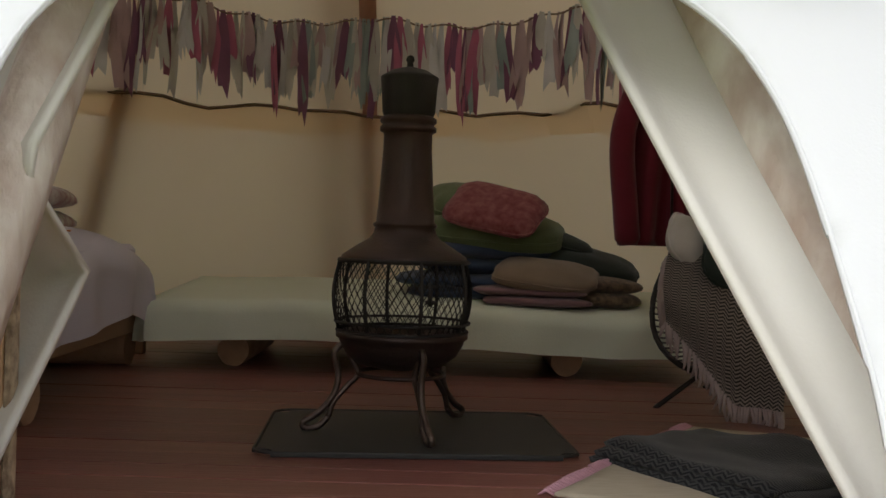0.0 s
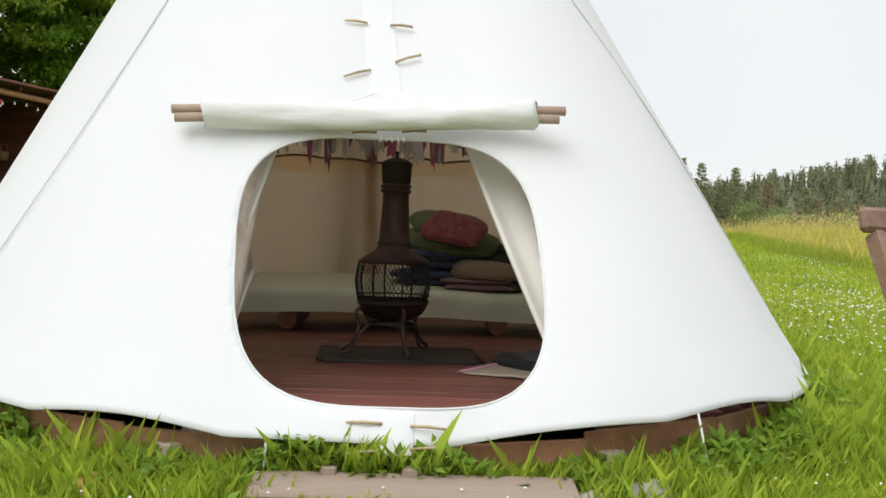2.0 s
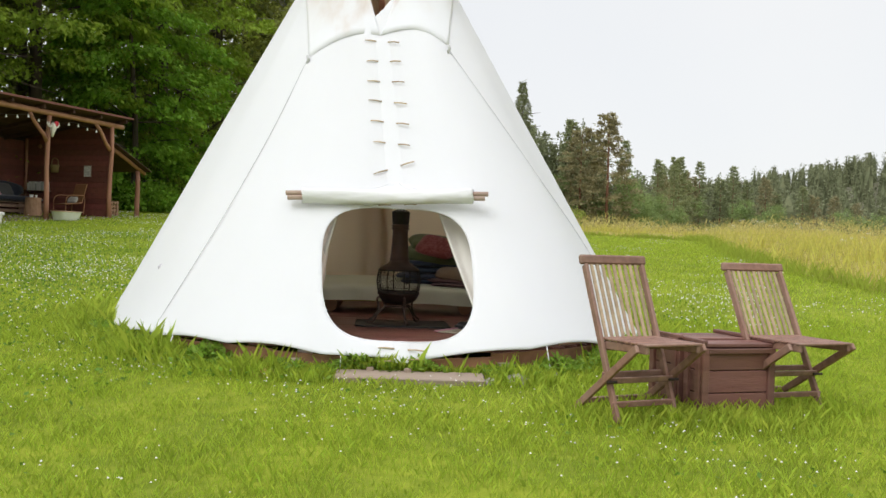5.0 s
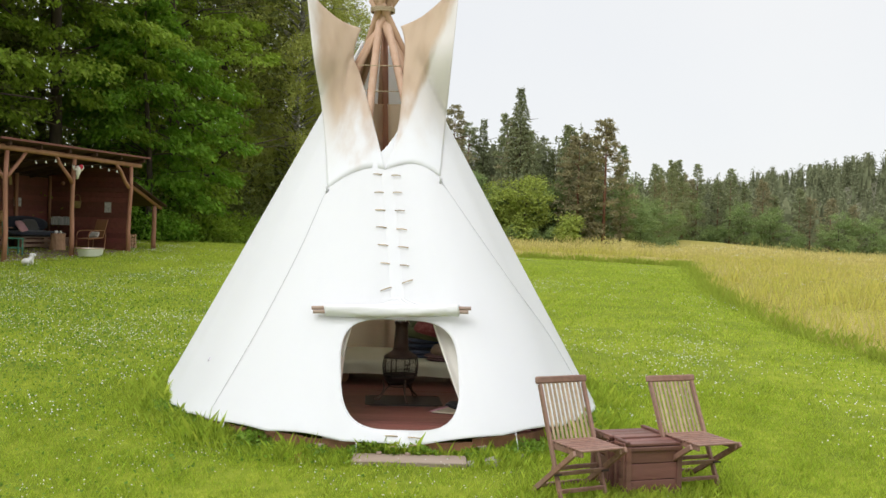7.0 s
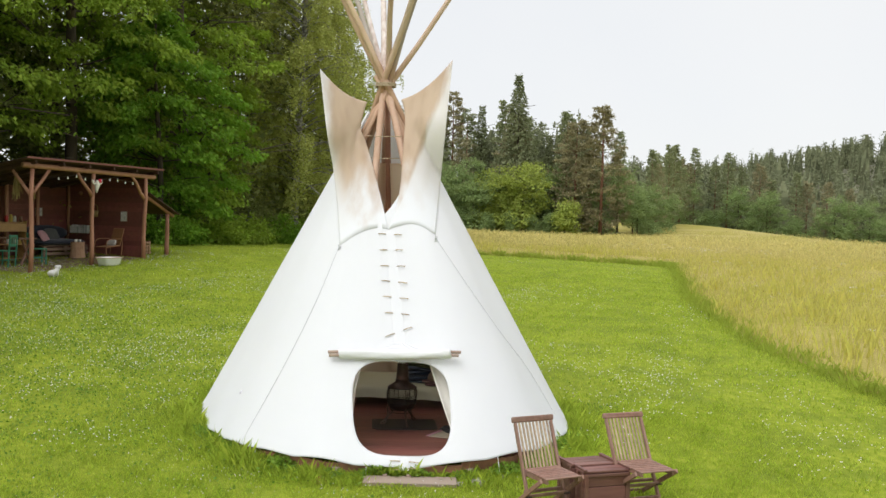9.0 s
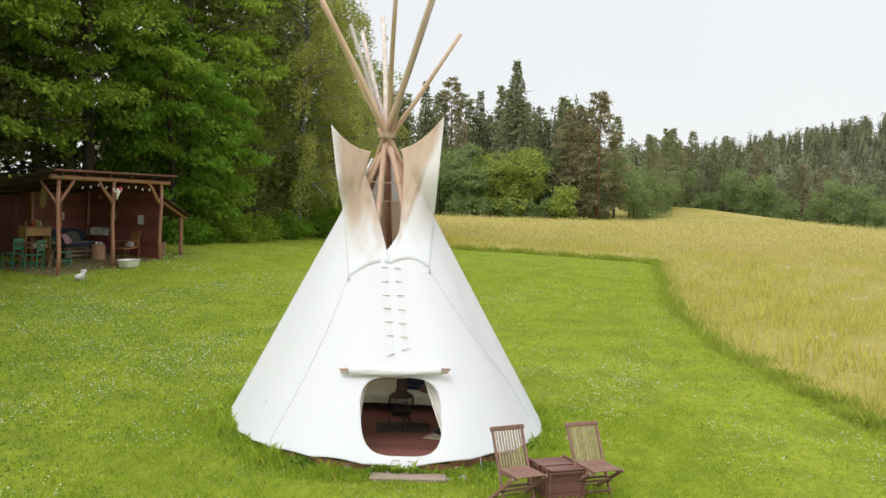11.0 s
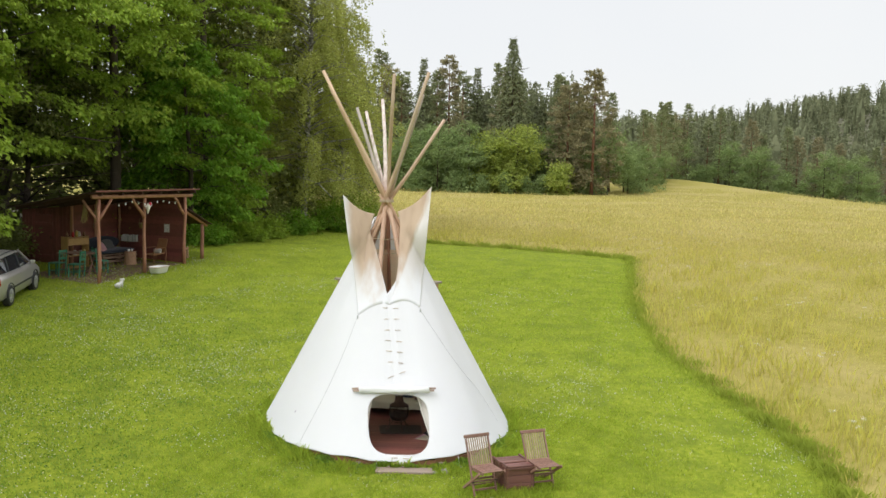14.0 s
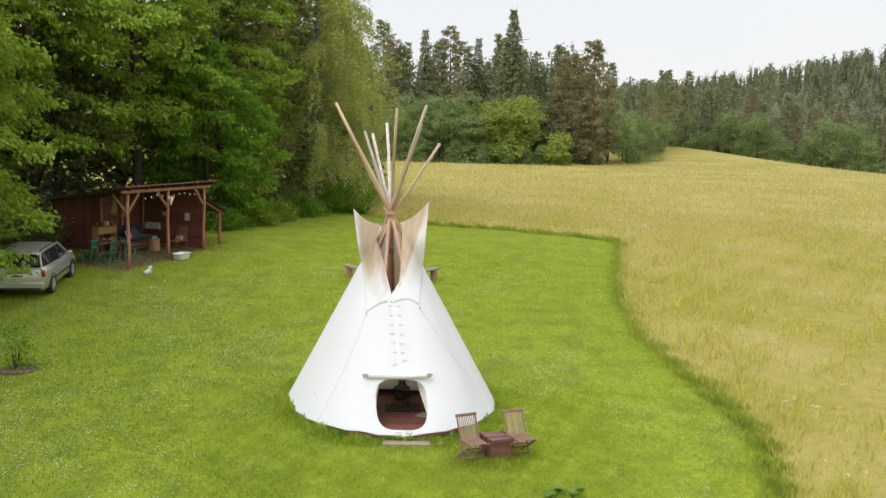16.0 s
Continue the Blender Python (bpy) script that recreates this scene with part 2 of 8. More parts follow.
M_ROPE = mat("pale_rope", (0.50, 0.40, 0.28), 0.9, var=(0.35, 0.27, 0.18), scale=60, amount=0.6, bump=0.6, bscale=200)
M_CORD = mat("grey_cord", (0.55, 0.55, 0.56), 0.9, var=(0.45, 0.45, 0.45), scale=80, amount=0.5)
M_STICK = mat("debarked_pinkish_stick", (0.40, 0.27, 0.22), 0.75, var=(0.26, 0.15, 0.12), scale=16, amount=0.8, bump=0.5, bscale=60, second=(0.52, 0.42, 0.34), sscale=4, samount=0.6)
M_IRON = mat("dark_cast_iron", (0.045, 0.036, 0.033), 0.5, metal=0.6, var=(0.075, 0.045, 0.035), scale=20, amount=0.6, bump=0.25, bscale=120)


# ---- the lie of the land ----
def ground_z(x, y):
    x, y = np.asarray(x, float), np.asarray(y, float)
    yy = np.clip(y, 0, 26)
    near = yy * (0.05 - 0.0008 * np.clip(x, -25, 25)) + np.where(y < 0, 0.04 * np.maximum(y, -5), 0)
    far = np.clip((y - 26) / 120, 0, 1)
    rise = np.clip((y - 140) / 120, 0, 1)
    rise = rise * rise * (3 - 2 * rise)
    crest = 2.6 * np.exp(-((x - 62) / 34) ** 2) * rise - 0.105 * np.maximum(0, x - 72) * np.clip((y - 60) / 190, 0, 1)
    crest = np.maximum(crest, -9)
    z = near * (1 - far) + far * 0.2 + crest
    hill = np.clip((y - 290) / 330, 0, 1)
    z = z + hill ** 1.3 * (12 + 43 * np.clip((x - 40) / 260, 0, 1.6) ** 1.2)
    return z


def gz(x, y):
    return float(ground_z(x, y))


def ground_sheet():
    k = np.linspace(-1, 1, 221)
    xs = np.sinh(k * 6.4) / math.sinh(6.4) * 900 - 0.4
    ky = np.linspace(-1, 1, 241)
    ys = np.sinh(ky * 6.4) / math.sinh(6.4) * 1100 + 2.4
    X, Y = np.meshgrid(xs, ys)
    Z = ground_z(X, Y)
    Z = np.where(np.hypot(X + 0.40, Y - 2.42) < 2.12, np.minimum(Z, 0.04), Z)      # dug level under the tent's floor
    v = np.stack([X, Y, Z], -1).reshape(-1, 3)
    w = len(xs)
    f = [(j * w + i, j * w + i + 1, (j + 1) * w + i + 1, (j + 1) * w + i) for j in range(len(ys) - 1) for i in range(w - 1)]
    ob = new("ground", mesh_from("ground", v, f, M_GROUND, True))
    tagged(ob, "mown green lawn sloping gently up to a meadow", "ground", kind="structure")


ground_sheet()


# ---- the tipi ----
M_CREASED = mat("creased_white_canvas", (0.88, 0.885, 0.90), 0.85, var=(0.82, 0.825, 0.835), scale=6, amount=0.4, bump=1.0, bscale=11, stretch=(0.55, 1, 1.6), spec=0.2, through_light=0.2)
# soiled cloth, its colour also darkened for the shade under the hem
M_SKIRT = mat("soiled_and_shade_dark_skirt", (0.42, 0.36, 0.26), 0.9, var=(0.22, 0.19, 0.11), scale=5, amount=0.8, bump=0.2, bscale=120)
TC = Vector((-0.40, 2.42, 0.0))        # middle of its ring
APEX = Vector((-0.45, 2.74, 4.52))     # where the poles cross


CONE_TOP = APEX + Vector((0, 0.213, 0))  # where the cover's straight lines would meet
RING_AT = (-180, -110, -95, -80, -65, -50, -35, -20, -8, 4, 16, 30, 45, 60, 75, 90, 105, 180)
RING_R = (2.46, 2.46, 2.40, 2.233, 2.188, 2.229, 2.304, 2.378, 2.412, 2.377, 2.471, 2.629, 2.598, 2.471, 2.444, 2.46, 2.47, 2.46)
HEM_H = (0.06, 0.06, 0.022, 0.014, 0.053, 0.109, 0.152, 0.177, 0.182, 0.094, 0.129, 0.223, 0.189, 0.12, 0.065, 0.043, 0.04, 0.06)
SPREAD = np.linspace(-9, 9, 7)            # rounds the ring between those bearings


def hem_h(phi):
    """Height of the hem above the grass."""
    d = (math.degrees(phi) + 180) % 360 - 180
    return float(np.interp(np.clip(d + SPREAD, -180, 180), RING_AT, HEM_H).mean())


def ring_r(phi):
    """Radius of the cover's hem; phi is 0 at the door and grows to the camera's right."""
    d = (math.degrees(phi) + 180) % 360 - 180
    return float(np.interp(np.clip(d + SPREAD, -180, 180), RING_AT, RING_R).mean())


def cone(phi, s, out=0.0):
    """A point of the cover: s is 0 at the hem and 1 at the crossing."""
    r = ring_r(phi) + out
    b = TC + Vector((math.sin(phi) * r, -math.cos(phi) * r, 0))
    b.z = gz(b.x, b.y) + hem_h(phi)
    top = CONE_TOP + Vector((math.sin(phi), -math.cos(phi), 0)) * (0.067 + out)
    return b.lerp(top, s)


def on_cone(x, z, out=0.0):
    """The point of the cover's front half at that x and height."""
    lo, hi = -1.5, 1.5
    for _ in range(40):
        phi = (lo + hi) / 2
        z0 = cone(phi, 0).z
        s = (z - z0) / (APEX.z - z0)
        if cone(phi, s, out).x < x:
            lo = phi
        else:
            hi = phi
    return cone(phi, s, out)


DOOR_C, DOOR_W, DOOR_H = (-0.055, 0.695), 0.533, 0.457


def door_edge(x, z):
    """Below 1 inside the doorway."""
    v = (z - DOOR_C[1]) / DOOR_H
    w = DOOR_W + 0.012 * v
    x = x + 0.044 * v
    return (abs((x - DOOR_C[0]) / w) ** 3.6 + abs((z - DOOR_C[1]) / DOOR_H) ** 3.2) ** (1 / 3.4)


def tipi_cover(parent):
    fine = list(np.linspace(-0.42, 0.56, 93))
    rest = list(np.linspace(0.56, 2 * math.pi - 0.42, 118))[1:-1]
    ph = fine + rest
    ss = list(np.linspace(0, 0.30, 64)) + list(np.linspace(0.30, 0.92, 60))[1:]
    n = len(ph)
    pegs = 22
    V = []
    for s in ss:
        for p in ph:
            q = cone(p, s)
            lift = (1 - s / 0.05) * 0.022 * abs(math.sin(p * pegs / 2 + 0.6)) if s < 0.05 else 0
            fold = 0.010 * math.sin(p * 15 + 1.0) * (1 - s) + 0.006 * noise.noise(Vector((p * 9, s * 3, 0)))
            d = Vector((math.sin(p), -math.cos(p), 0))
            V.append(q + d * fold + Vector((0, 0, lift)))
    F = []

    def vee(i, j):
        s = ss[j]
        if s < 0.575:
            return False
        p = (ph[i] + math.pi) % (2 * math.pi) - math.pi
        return abs(p + 0.06) < (s - 0.575) / 0.345 * 1.25
    kill = set()
    for j in range(len(ss) - 1):
        for i in range(n):
            a, b, c, d = j * n + i, j * n + (i + 1) % n, (j + 1) * n + (i + 1) % n, (j + 1) * n + i
            m = (V[a] + V[b] + V[c] + V[d]) / 4
            if m.y < 1.4 and door_edge(m.x, m.z) < 1:
                kill.update((a, b, c, d))
                continue
            if vee(i, j):
                continue
            F.append((a, b, c, d))
    used = {k for f in F for k in f}
    for k in used:                       # draw the smoke hole's edge into a clean line
        s, p = ss[k // n], (ph[k % n] + math.pi) % (2 * math.pi) - math.pi
        lim = (s - 0.575) / 0.345 * 1.25
        if s > 0.575 and abs(p + 0.06) < lim:
            V[k] = cone(math.copysign(lim, p + 0.06) - 0.06, s)
    for k in kill & used:
        v = V[k]
        e = door_edge(v.x, v.z)
        if e > 0.5:
            x = DOOR_C[0] + (v.x - DOOR_C[0]) / e
            z = DOOR_C[1] + (v.z - DOOR_C[1]) / e
            V[k] = on_cone(x, z)
    me = mesh_from("cover", V, F, M_CANVAS, True)
    bm = bmesh.new()
    bm.from_mesh(me)
    bmesh.ops.delete(bm, geom=[v for v in bm.verts if not v.link_faces], context="VERTS")
    bmesh.ops.recalc_face_normals(bm, faces=bm.faces)
    bm.to_mesh(me)
    bm.free()
    ob = part("cover", me, M_CANVAS, parent, "white canvas cover with a rounded doorway", True)
    sol = ob.modifiers.new("thick", "SOLIDIFY")
    sol.thickness, sol.offset = 0.006, -1
    return ob



def smoke_flap(parent, side):
    """One of the two wings beside the smoke hole: sewn to the cover below, spread by its corner above, tanned by smoke on the inner side."""
    if side < 0:
        inner = bez([(-0.307, 1.615, 2.618), (-0.44, 1.875, 3.049), (-0.57, 2.115, 3.461), (-0.667, 2.28, 3.737), (-0.735, 2.37, 3.90), (-0.715, 2.47, 4.10), (-0.675, 2.56, 4.26)], 6)
        outer = [Vector((-0.895, 1.47, 2.40)), Vector((-1.265, 2.26, 4.627))]
        low = Vector((-0.58, 1.52, 2.60))
    else:
        inner = bez([(-0.307, 1.615, 2.618), (-0.212, 1.84, 2.992), (-0.183, 2.06, 3.373), (-0.177, 2.29, 3.756), (-0.172, 2.44, 4.008), (-0.195, 2.55, 4.191), (-0.235, 2.62, 4.31)], 6)
        outer = [Vector((0.262, 1.60, 2.57)), Vector((0.422, 2.44, 4.819))]
        low = Vector((-0.02, 1.55, 2.69))
    nv, nu = len(inner), 29
    V, UV = [], []
    for j in range(nv):
        v = j / (nv - 1)
        a, b = inner[j], outer[0].lerp(outer[1], v)
        for i in range(nu):
            u = i / (nu - 1)
            p = a.lerp(b, u)
            p = p + (low - (inner[0] + outer[0]) / 2) * math.sin(math.pi * u) * (1 - v) ** 3
            k = min(1, v / 0.7)
            k = (k * k * (3 - 2 * k)) ** 1.3
            c = on_cone(p.x, p.z, 0.004)
            p.y = c.y * (1 - k) + min(p.y, c.y) * k
            # slack cloth: shallow billow, pulled creases that run to the corner
            p.y += k * (0.025 * noise.noise(Vector((u * 3 * side, v * 2.2, 3))) + 0.010 * math.sin(u * 13 - v * 9) * u * v - 0.04 * math.sin(math.pi * u) * (1 - v) ** 0.5)
            if side < 0:
                uc = (0.70 - v) / 0.36 * 0.58
                p.y += k * 0.045 * math.exp(-((u - uc) / 0.05) ** 2) * (0.34 < v < 0.72)
            else:
                p.y -= k * 0.03 * math.exp(-((u - (1.05 * v - 0.12)) / 0.07) ** 2)
            p.z -= 0.085 * math.sin(math.pi * u) * v ** 5
            V.append(p)
            UV.append((u / 0.84 if side < 0 else u / max(0.04, 1.08 * v - 0.06), v))
    F = [(j * nu + i, j * nu + i + 1, (j + 1) * nu + i + 1, (j + 1) * nu + i) for j in range(nv - 1) for i in range(nu - 1)]
    me = mesh_from("smoke_flap", V, F, M_FLAP, True)
    lay = me.uv_layers.new(name="UVMap")
    for poly in me.polygons:
        for li in poly.loop_indices:
            lay.data[li].uv = UV[me.loops[li].vertex_index]
    ob = part("smoke_flap", me, M_FLAP, parent, "smoke flap stained tan towards the smoke hole")
    sol = ob.modifiers.new("thick", "SOLIDIFY")
    sol.thickness, sol.offset = 0.003, 0


def flap_material():
    """White canvas that smoke has tanned: the stain covers the inner part of the flap and fades raggedly downwards and outwards."""
    mt = M_CANVAS.copy()
    mt.name = "smoke_flap_canvas"
    nt = mt.node_tree
    N, L = nt.nodes.new, nt.links.new
    bs = nt.nodes["Principled BSDF"]
    white = bs.inputs["Base Color"].links[0].from_socket
    tc, sp, st, nz, fine = N("ShaderNodeTexCoord"), N("ShaderNodeSeparateXYZ"), N("ShaderNodeMapping"), N("ShaderNodeTexNoise"), N("ShaderNodeTexNoise")
    L(tc.outputs["UV"], sp.inputs[0])
    st.inputs["Scale"].default_value = (3.0, 2.0, 0.7)
    L(tc.outputs["Object"], st.inputs[0])
    nz.inputs["Scale"].default_value, nz.inputs["Detail"].default_value = 2.4, 7
    fine.inputs["Scale"].default_value, fine.inputs["Detail"].default_value = 2.6, 6
    L(st.outputs[0], nz.inputs["Vector"])
    L(st.outputs[0], fine.inputs["Vector"])

    def mrange(src, a, b, c=0.0, d=1.0):
        m = N("ShaderNodeMapRange")
        m.interpolation_type = "SMOOTHSTEP"
        for k, q in enumerate((a, b, c, d)):
            m.inputs[k + 1].default_value = q
        L(src, m.inputs[0])
        return m.outputs[0]

    def mth(op, a, b):
        m = N("ShaderNodeMath")
        m.operation = op
        for k, q in enumerate((a, b)):
            if isinstance(q, float):
                m.inputs[k].default_value = q
            else:
                L(q, m.inputs[k])
        return m.outputs[0]
    jit = mth("MULTIPLY", mth("SUBTRACT", nz.outputs[0], 0.5), 0.55)
    across = mrange(mth("ADD", sp.outputs[0], jit), 0.84, 1.20, 1.0, 0.30)
    along = mrange(mth("ADD", sp.outputs[1], jit), 0.02, 0.42)
    tan = N("ShaderNodeMix")
    tan.data_type = "RGBA"
    L(mrange(fine.outputs[0], 0.40, 0.75, 0.0, 0.7), tan.inputs[0])
    tan.inputs[6].default_value, tan.inputs[7].default_value = (0.60, 0.46, 0.345, 1), (0.47, 0.335, 0.235, 1)
    mx = N("ShaderNodeMix")
    mx.data_type = "RGBA"
    L(mth("MULTIPLY", across, along), mx.inputs[0])
    L(white, mx.inputs[6])
    L(tan.outputs[2], mx.inputs[7])
    L(mx.outputs[2], bs.inputs["Base Color"])
    for nd in nt.nodes:
        if nd.bl_idname == "ShaderNodeMixShader":
            nd.inputs[0].default_value = 0.30
    return mt


M_FLAP = flap_material()
tipi = thing("tipi", "white canvas tipi tent with an open rounded doorway", "tent")
tipi_cover(tipi)
for side in (-1, 1):
    smoke_flap(tipi, side)

# poles: foot on the ring, through the crossing, top above; each one leans past the middle
POLE_TOPS = [(-1.69, 2.38, 6.97), (-1.60, 2.55, 6.72), (0.33, 1.91, 6.94), (0.21, 2.20, 6.55), (0.65, 2.78, 6.12), (-0.32, 1.60, 6.86),
             (-1.12, 3.60, 6.35), (-0.98, 3.95, 6.30), (-0.62, 3.90, 6.55)]
POLE_AT = [(0.02, -0.05), (-0.03, 0.0), (-0.02, -0.03), (0.03, 0.03), (0.07, 0.05), (0.02, 0.09), (-0.05, 0.06), (0.0, 0.1), (-0.02, 0.12)]
for k, (top, at) in enumerate(zip(POLE_TOPS, POLE_AT)):
    c = APEX + Vector((at[0], at[1], 0.02 * (k % 3)))
    top = Vector(top)
    d = (c - top)
    foot = c + d * ((c.z - 0.25) / -d.z)
    q = Vector((foot.x - TC.x, foot.y - TC.y, 0))
    turn = math.atan2(q.x, -q.y)
    if k == 7:
        turn = math.radians(29.0)
    elif k == 8:
        turn = math.radians(-7)
    elif -0.45 < turn < 0.75:
        turn = -0.63 if turn < 0.2 else 0.90
    q = TC + Vector((math.sin(turn), -math.cos(turn), 0)) * (ring_r(turn) - (0.20 if k > 6 else 0.125))
    foot = Vector((q.x, q.y, gz(q.x, q.y) + 0.02))
    bm = bmesh.new()
    rr = 0.040
    mid = [foot.lerp(c, t) for t in (0, 0.33, 0.66)] + [c] + [c.lerp(top, t) for t in (0.33, 0.66, 1)]
    mid = [p + Vector((0.012 * math.sin(k * 3 + i * 2), 0.012 * math.cos(k * 5 + i * 2), 0)) for i, p in enumerate(mid)]
    if k > 6:
        rr = 0.043
    tube(bm, mid, [rr * 1.35, rr * 1.25, rr * 1.1, rr, rr * 0.93, rr * 0.86, rr * 0.78], 10, wob=0.06, seed=k)
    part("pole", bm, M_DOORPOLE if k > 6 else M_GREYPOLE if k in (6, 3) else M_POLE, tipi, "weathered grey pole" if k in (6, 3) else "peeled pole with bark left on it beside the doorway" if k > 6 else "", True)
# poles that end in the bundle, and the two that stand beside the doorway
for k, phi in enumerate((math.radians(-62), math.radians(76))):
    r = ring_r(phi) - 0.085
    foot = TC + Vector((math.sin(phi) * r, -math.cos(phi) * r, 0))
    foot.z = gz(foot.x, foot.y) + 0.02
    aim = APEX + Vector((math.sin(phi) * -0.02, 0.02 + math.cos(phi) * -0.06, -0.10 if k < 2 else -0.25))
    over = aim + (aim - foot).normalized() * (0.25 if k < 2 else 0.5)
    bm = bmesh.new()
    tube(bm, [foot, foot.lerp(aim, 0.35), foot.lerp(aim, 0.7), aim, over], [0.052, 0.047, 0.042, 0.036, 0.033], 12, wob=0.07, seed=k + 40)
    part("pole", bm, M_POLE, tipi, "", True)
bm = bmesh.new()
for j in range(4):
    tube(bm, [APEX + Vector((math.cos(a) * 0.135, math.sin(a) * 0.12, -0.03 + 0.014 * j)) for a in np.linspace(0, 2 * math.pi, 25)], 0.007, 6)
part("pole_rope", bm, M_ROPE, tipi, "pale rope lashing round the crossed poles", True)

bm = bmesh.new()
foot = TC + Vector((0.05, 2.30, 0))
foot.z = gz(foot.x, foot.y) + 0.02
tube(bm, [foot, foot.lerp(APEX, 0.5), APEX + Vector((0.02, 0.10, -0.05))], [0.05, 0.045, 0.036], 10, wob=0.06, seed=60)
part("pole", bm, M_SHEDPOLE, tipi, "red-brown stained pole at the back", True)
# thin cross cords that tie the poles below the crossing
for z, xa, xb in ((3.52, -0.70, -0.22), (3.80, -0.66, -0.20)):
    bm = bmesh.new()
    tube(bm, [(xa, 2.30, z), ((xa + xb) / 2, 2.22, z - 0.012), (xb, 2.30, z + 0.004)], 0.006, 6)
    part("tie_cord", bm, M_ROPE, tipi, "", True)

# lacing pins down the front seam, and the overlapped seam they hold
M_PIN = mat("bark_free_stick", (0.52, 0.40, 0.26), 0.7, var=(0.34, 0.24, 0.15), scale=20, amount=0.6, bump=0.3, bscale=80, piece=0.2)


def seam_x(z):
    return -0.077 - 0.150 * (z - 1.15)


bm = bmesh.new()
strip = []
for k in range(33):
    z = 1.26 + (2.58 - 1.26) * k / 32
    row = []
    for dx in (-0.062, -0.045, 0.045, 0.062):
        p = on_cone(seam_x(z) + dx, z, 0.0045 if abs(dx) < 0.05 else 0.001)
        row.append(bm.verts.new(p))
    strip.append(row)
for r0, r1 in zip(strip, strip[1:]):
    for i in range(3):
        bm.faces.new((r0[i], r0[i + 1], r1[i + 1], r1[i]))
part("front_seam", bm, M_CANVAS, tipi, "", True)
rnd = random.Random(7)
PIN_Z = [2.56, 2.375, 2.19, 2.01, 1.835, 1.66, 1.465, 1.180, 0.190, 0.120]
for k, z in enumerate(PIN_Z):
    x = seam_x(z) if z > 1 else 0.0
    tilt = 0.055 if k == 6 else rnd.uniform(-0.012, 0.012)
    half = 0.15 + rnd.uniform(-0.012, 0.018)
    for sgn in (-1, 1):
        a = on_cone(x + sgn * (0.048 if z > 1 else 0.045), z + sgn * tilt * 0.35, 0.012)
        b = on_cone(x + sgn * half, z + sgn * tilt, 0.022)
        bm = bmesh.new()
        tube(bm, [a, a.lerp(b, 0.5) + Vector((0, -0.004, 0.003)), b], [0.0050, 0.0055, 0.0035 if sgn < 0 else 0.005], 8, wob=0.12, seed=k)
        part("lacing_pin", bm, M_PIN, tipi, "", True)

# cords of the smoke flaps, lying on the cover
for pts in ([(-0.905, 2.38), (-1.12, 1.75), (-1.42, 1.05), (-1.86, 0.17)], [(0.265, 2.53), (0.72, 1.90), (1.08, 1.42), (1.45, 0.95), (1.86, 0.30)]):
    bm = bmesh.new()
    line = [on_cone(x, z, 0.006) for x, z in pts]
    tube(bm, bez(line, 8), 0.0028, 6)
    part("flap_cord", bm, M_CORD, tipi, "thin grey cord", True)
for x, z in ((-0.90, 2.385), (0.262, 2.53)):
    bm = bmesh.new()
    p = on_cone(x, z, 0.02)
    tube(bm, [p + Vector((0, 0, 0.03)), p + Vector((0.01, -0.01, 0)), p + Vector((-0.005, 0, -0.05))], [0.012, 0.016, 0.004], 6)
    part("cord_knot", bm, M_CORD, tipi, "", True)


# ---- rolled door cloth on its two sticks ----
door_roll = thing("door_roll", "white canvas door cloth rolled up on two sticks", "door cover")
for dz, dy, x0, x1 in ((0.018, 0.005, -0.905, 0.585), (-0.016, -0.012, -0.888, 0.560)):
    bm = bmesh.new()
    pts = [Vector((x0 + (x1 - x0) * k / 6, 0.68 + dy + 0.006 * math.sin(k * 2), 1.222 + dz + 0.040 * k / 6 + 0.004 * math.sin(k * 1.7))) for k in range(7)]
    tube(bm, pts, 0.0175, 9, wob=0.1, seed=3)
    part("stick", bm, M_STICK, door_roll, "", True)
bm = bmesh.new()
rings = []
NS, NR = 70, 22
for i in range(NS + 1):
    u = i / NS
    x = -0.775 + 1.245 * u
    cz = 1.226 + 0.034 * u - 0.012 * math.sin(math.pi * u)
    cy = 0.660
    ring = []
    for k in range(NR):
        a = 2 * math.pi * k / NR
        w = 1 + 0.10 * noise.noise(Vector((x * 5, math.cos(a) * 1.4, math.sin(a) * 1.4))) + 0.05 * noise.noise(Vector((x * 24 + a * 2, a * 3, 2)))
        w += 0.09 * math.sin(x * 5 + a * 2.2) + 0.07 * math.sin(x * 13 - a * 3 + 1) * noise.noise(Vector((x * 4, a, 7)))
        if u > 0.45:
            w += 0.30 * abs(math.sin(x * 21 + a * 1.5 + 2 * noise.noise(Vector((x * 6, a, 0))))) * min(0.4, u - 0.45)
        ring.append(bm.verts.new((x + 0.01 * math.sin(a * 2), cy + 0.042 * math.cos(a) * w, cz + 0.053 * math.sin(a) * w)))
    rings.append(ring)
for r0, r1 in zip(rings, rings[1:]):
    for k in range(NR):
        bm.faces.new((r0[k], r0[(k + 1) % NR], r1[(k + 1) % NR], r1[k]))
for ring in (rings[0][::-1], rings[-1]):
    bm.faces.new(ring)
part("rolled_cloth", bm, M_CREASED, door_roll, "", True)
bm = bmesh.new()
grid = []
for j in range(13):
    v = j / 12
    row = []
    for i in range(25):
        u = i / 24 * 2 - 1
        half = 0.50 * (1 - v) ** 1.6 + 0.06
        x = -0.10 + u * half
        z = 1.268 + v * 0.085 - 0.02 * abs(u) * (1 - v)
        row.append(bm.verts.new(on_cone(x, z, 0.006 + 0.012 * (1 - v) * (1 - u * u) + 0.008 * noise.noise(Vector((u * 6, v * 4, 5))))))
    grid.append(row)
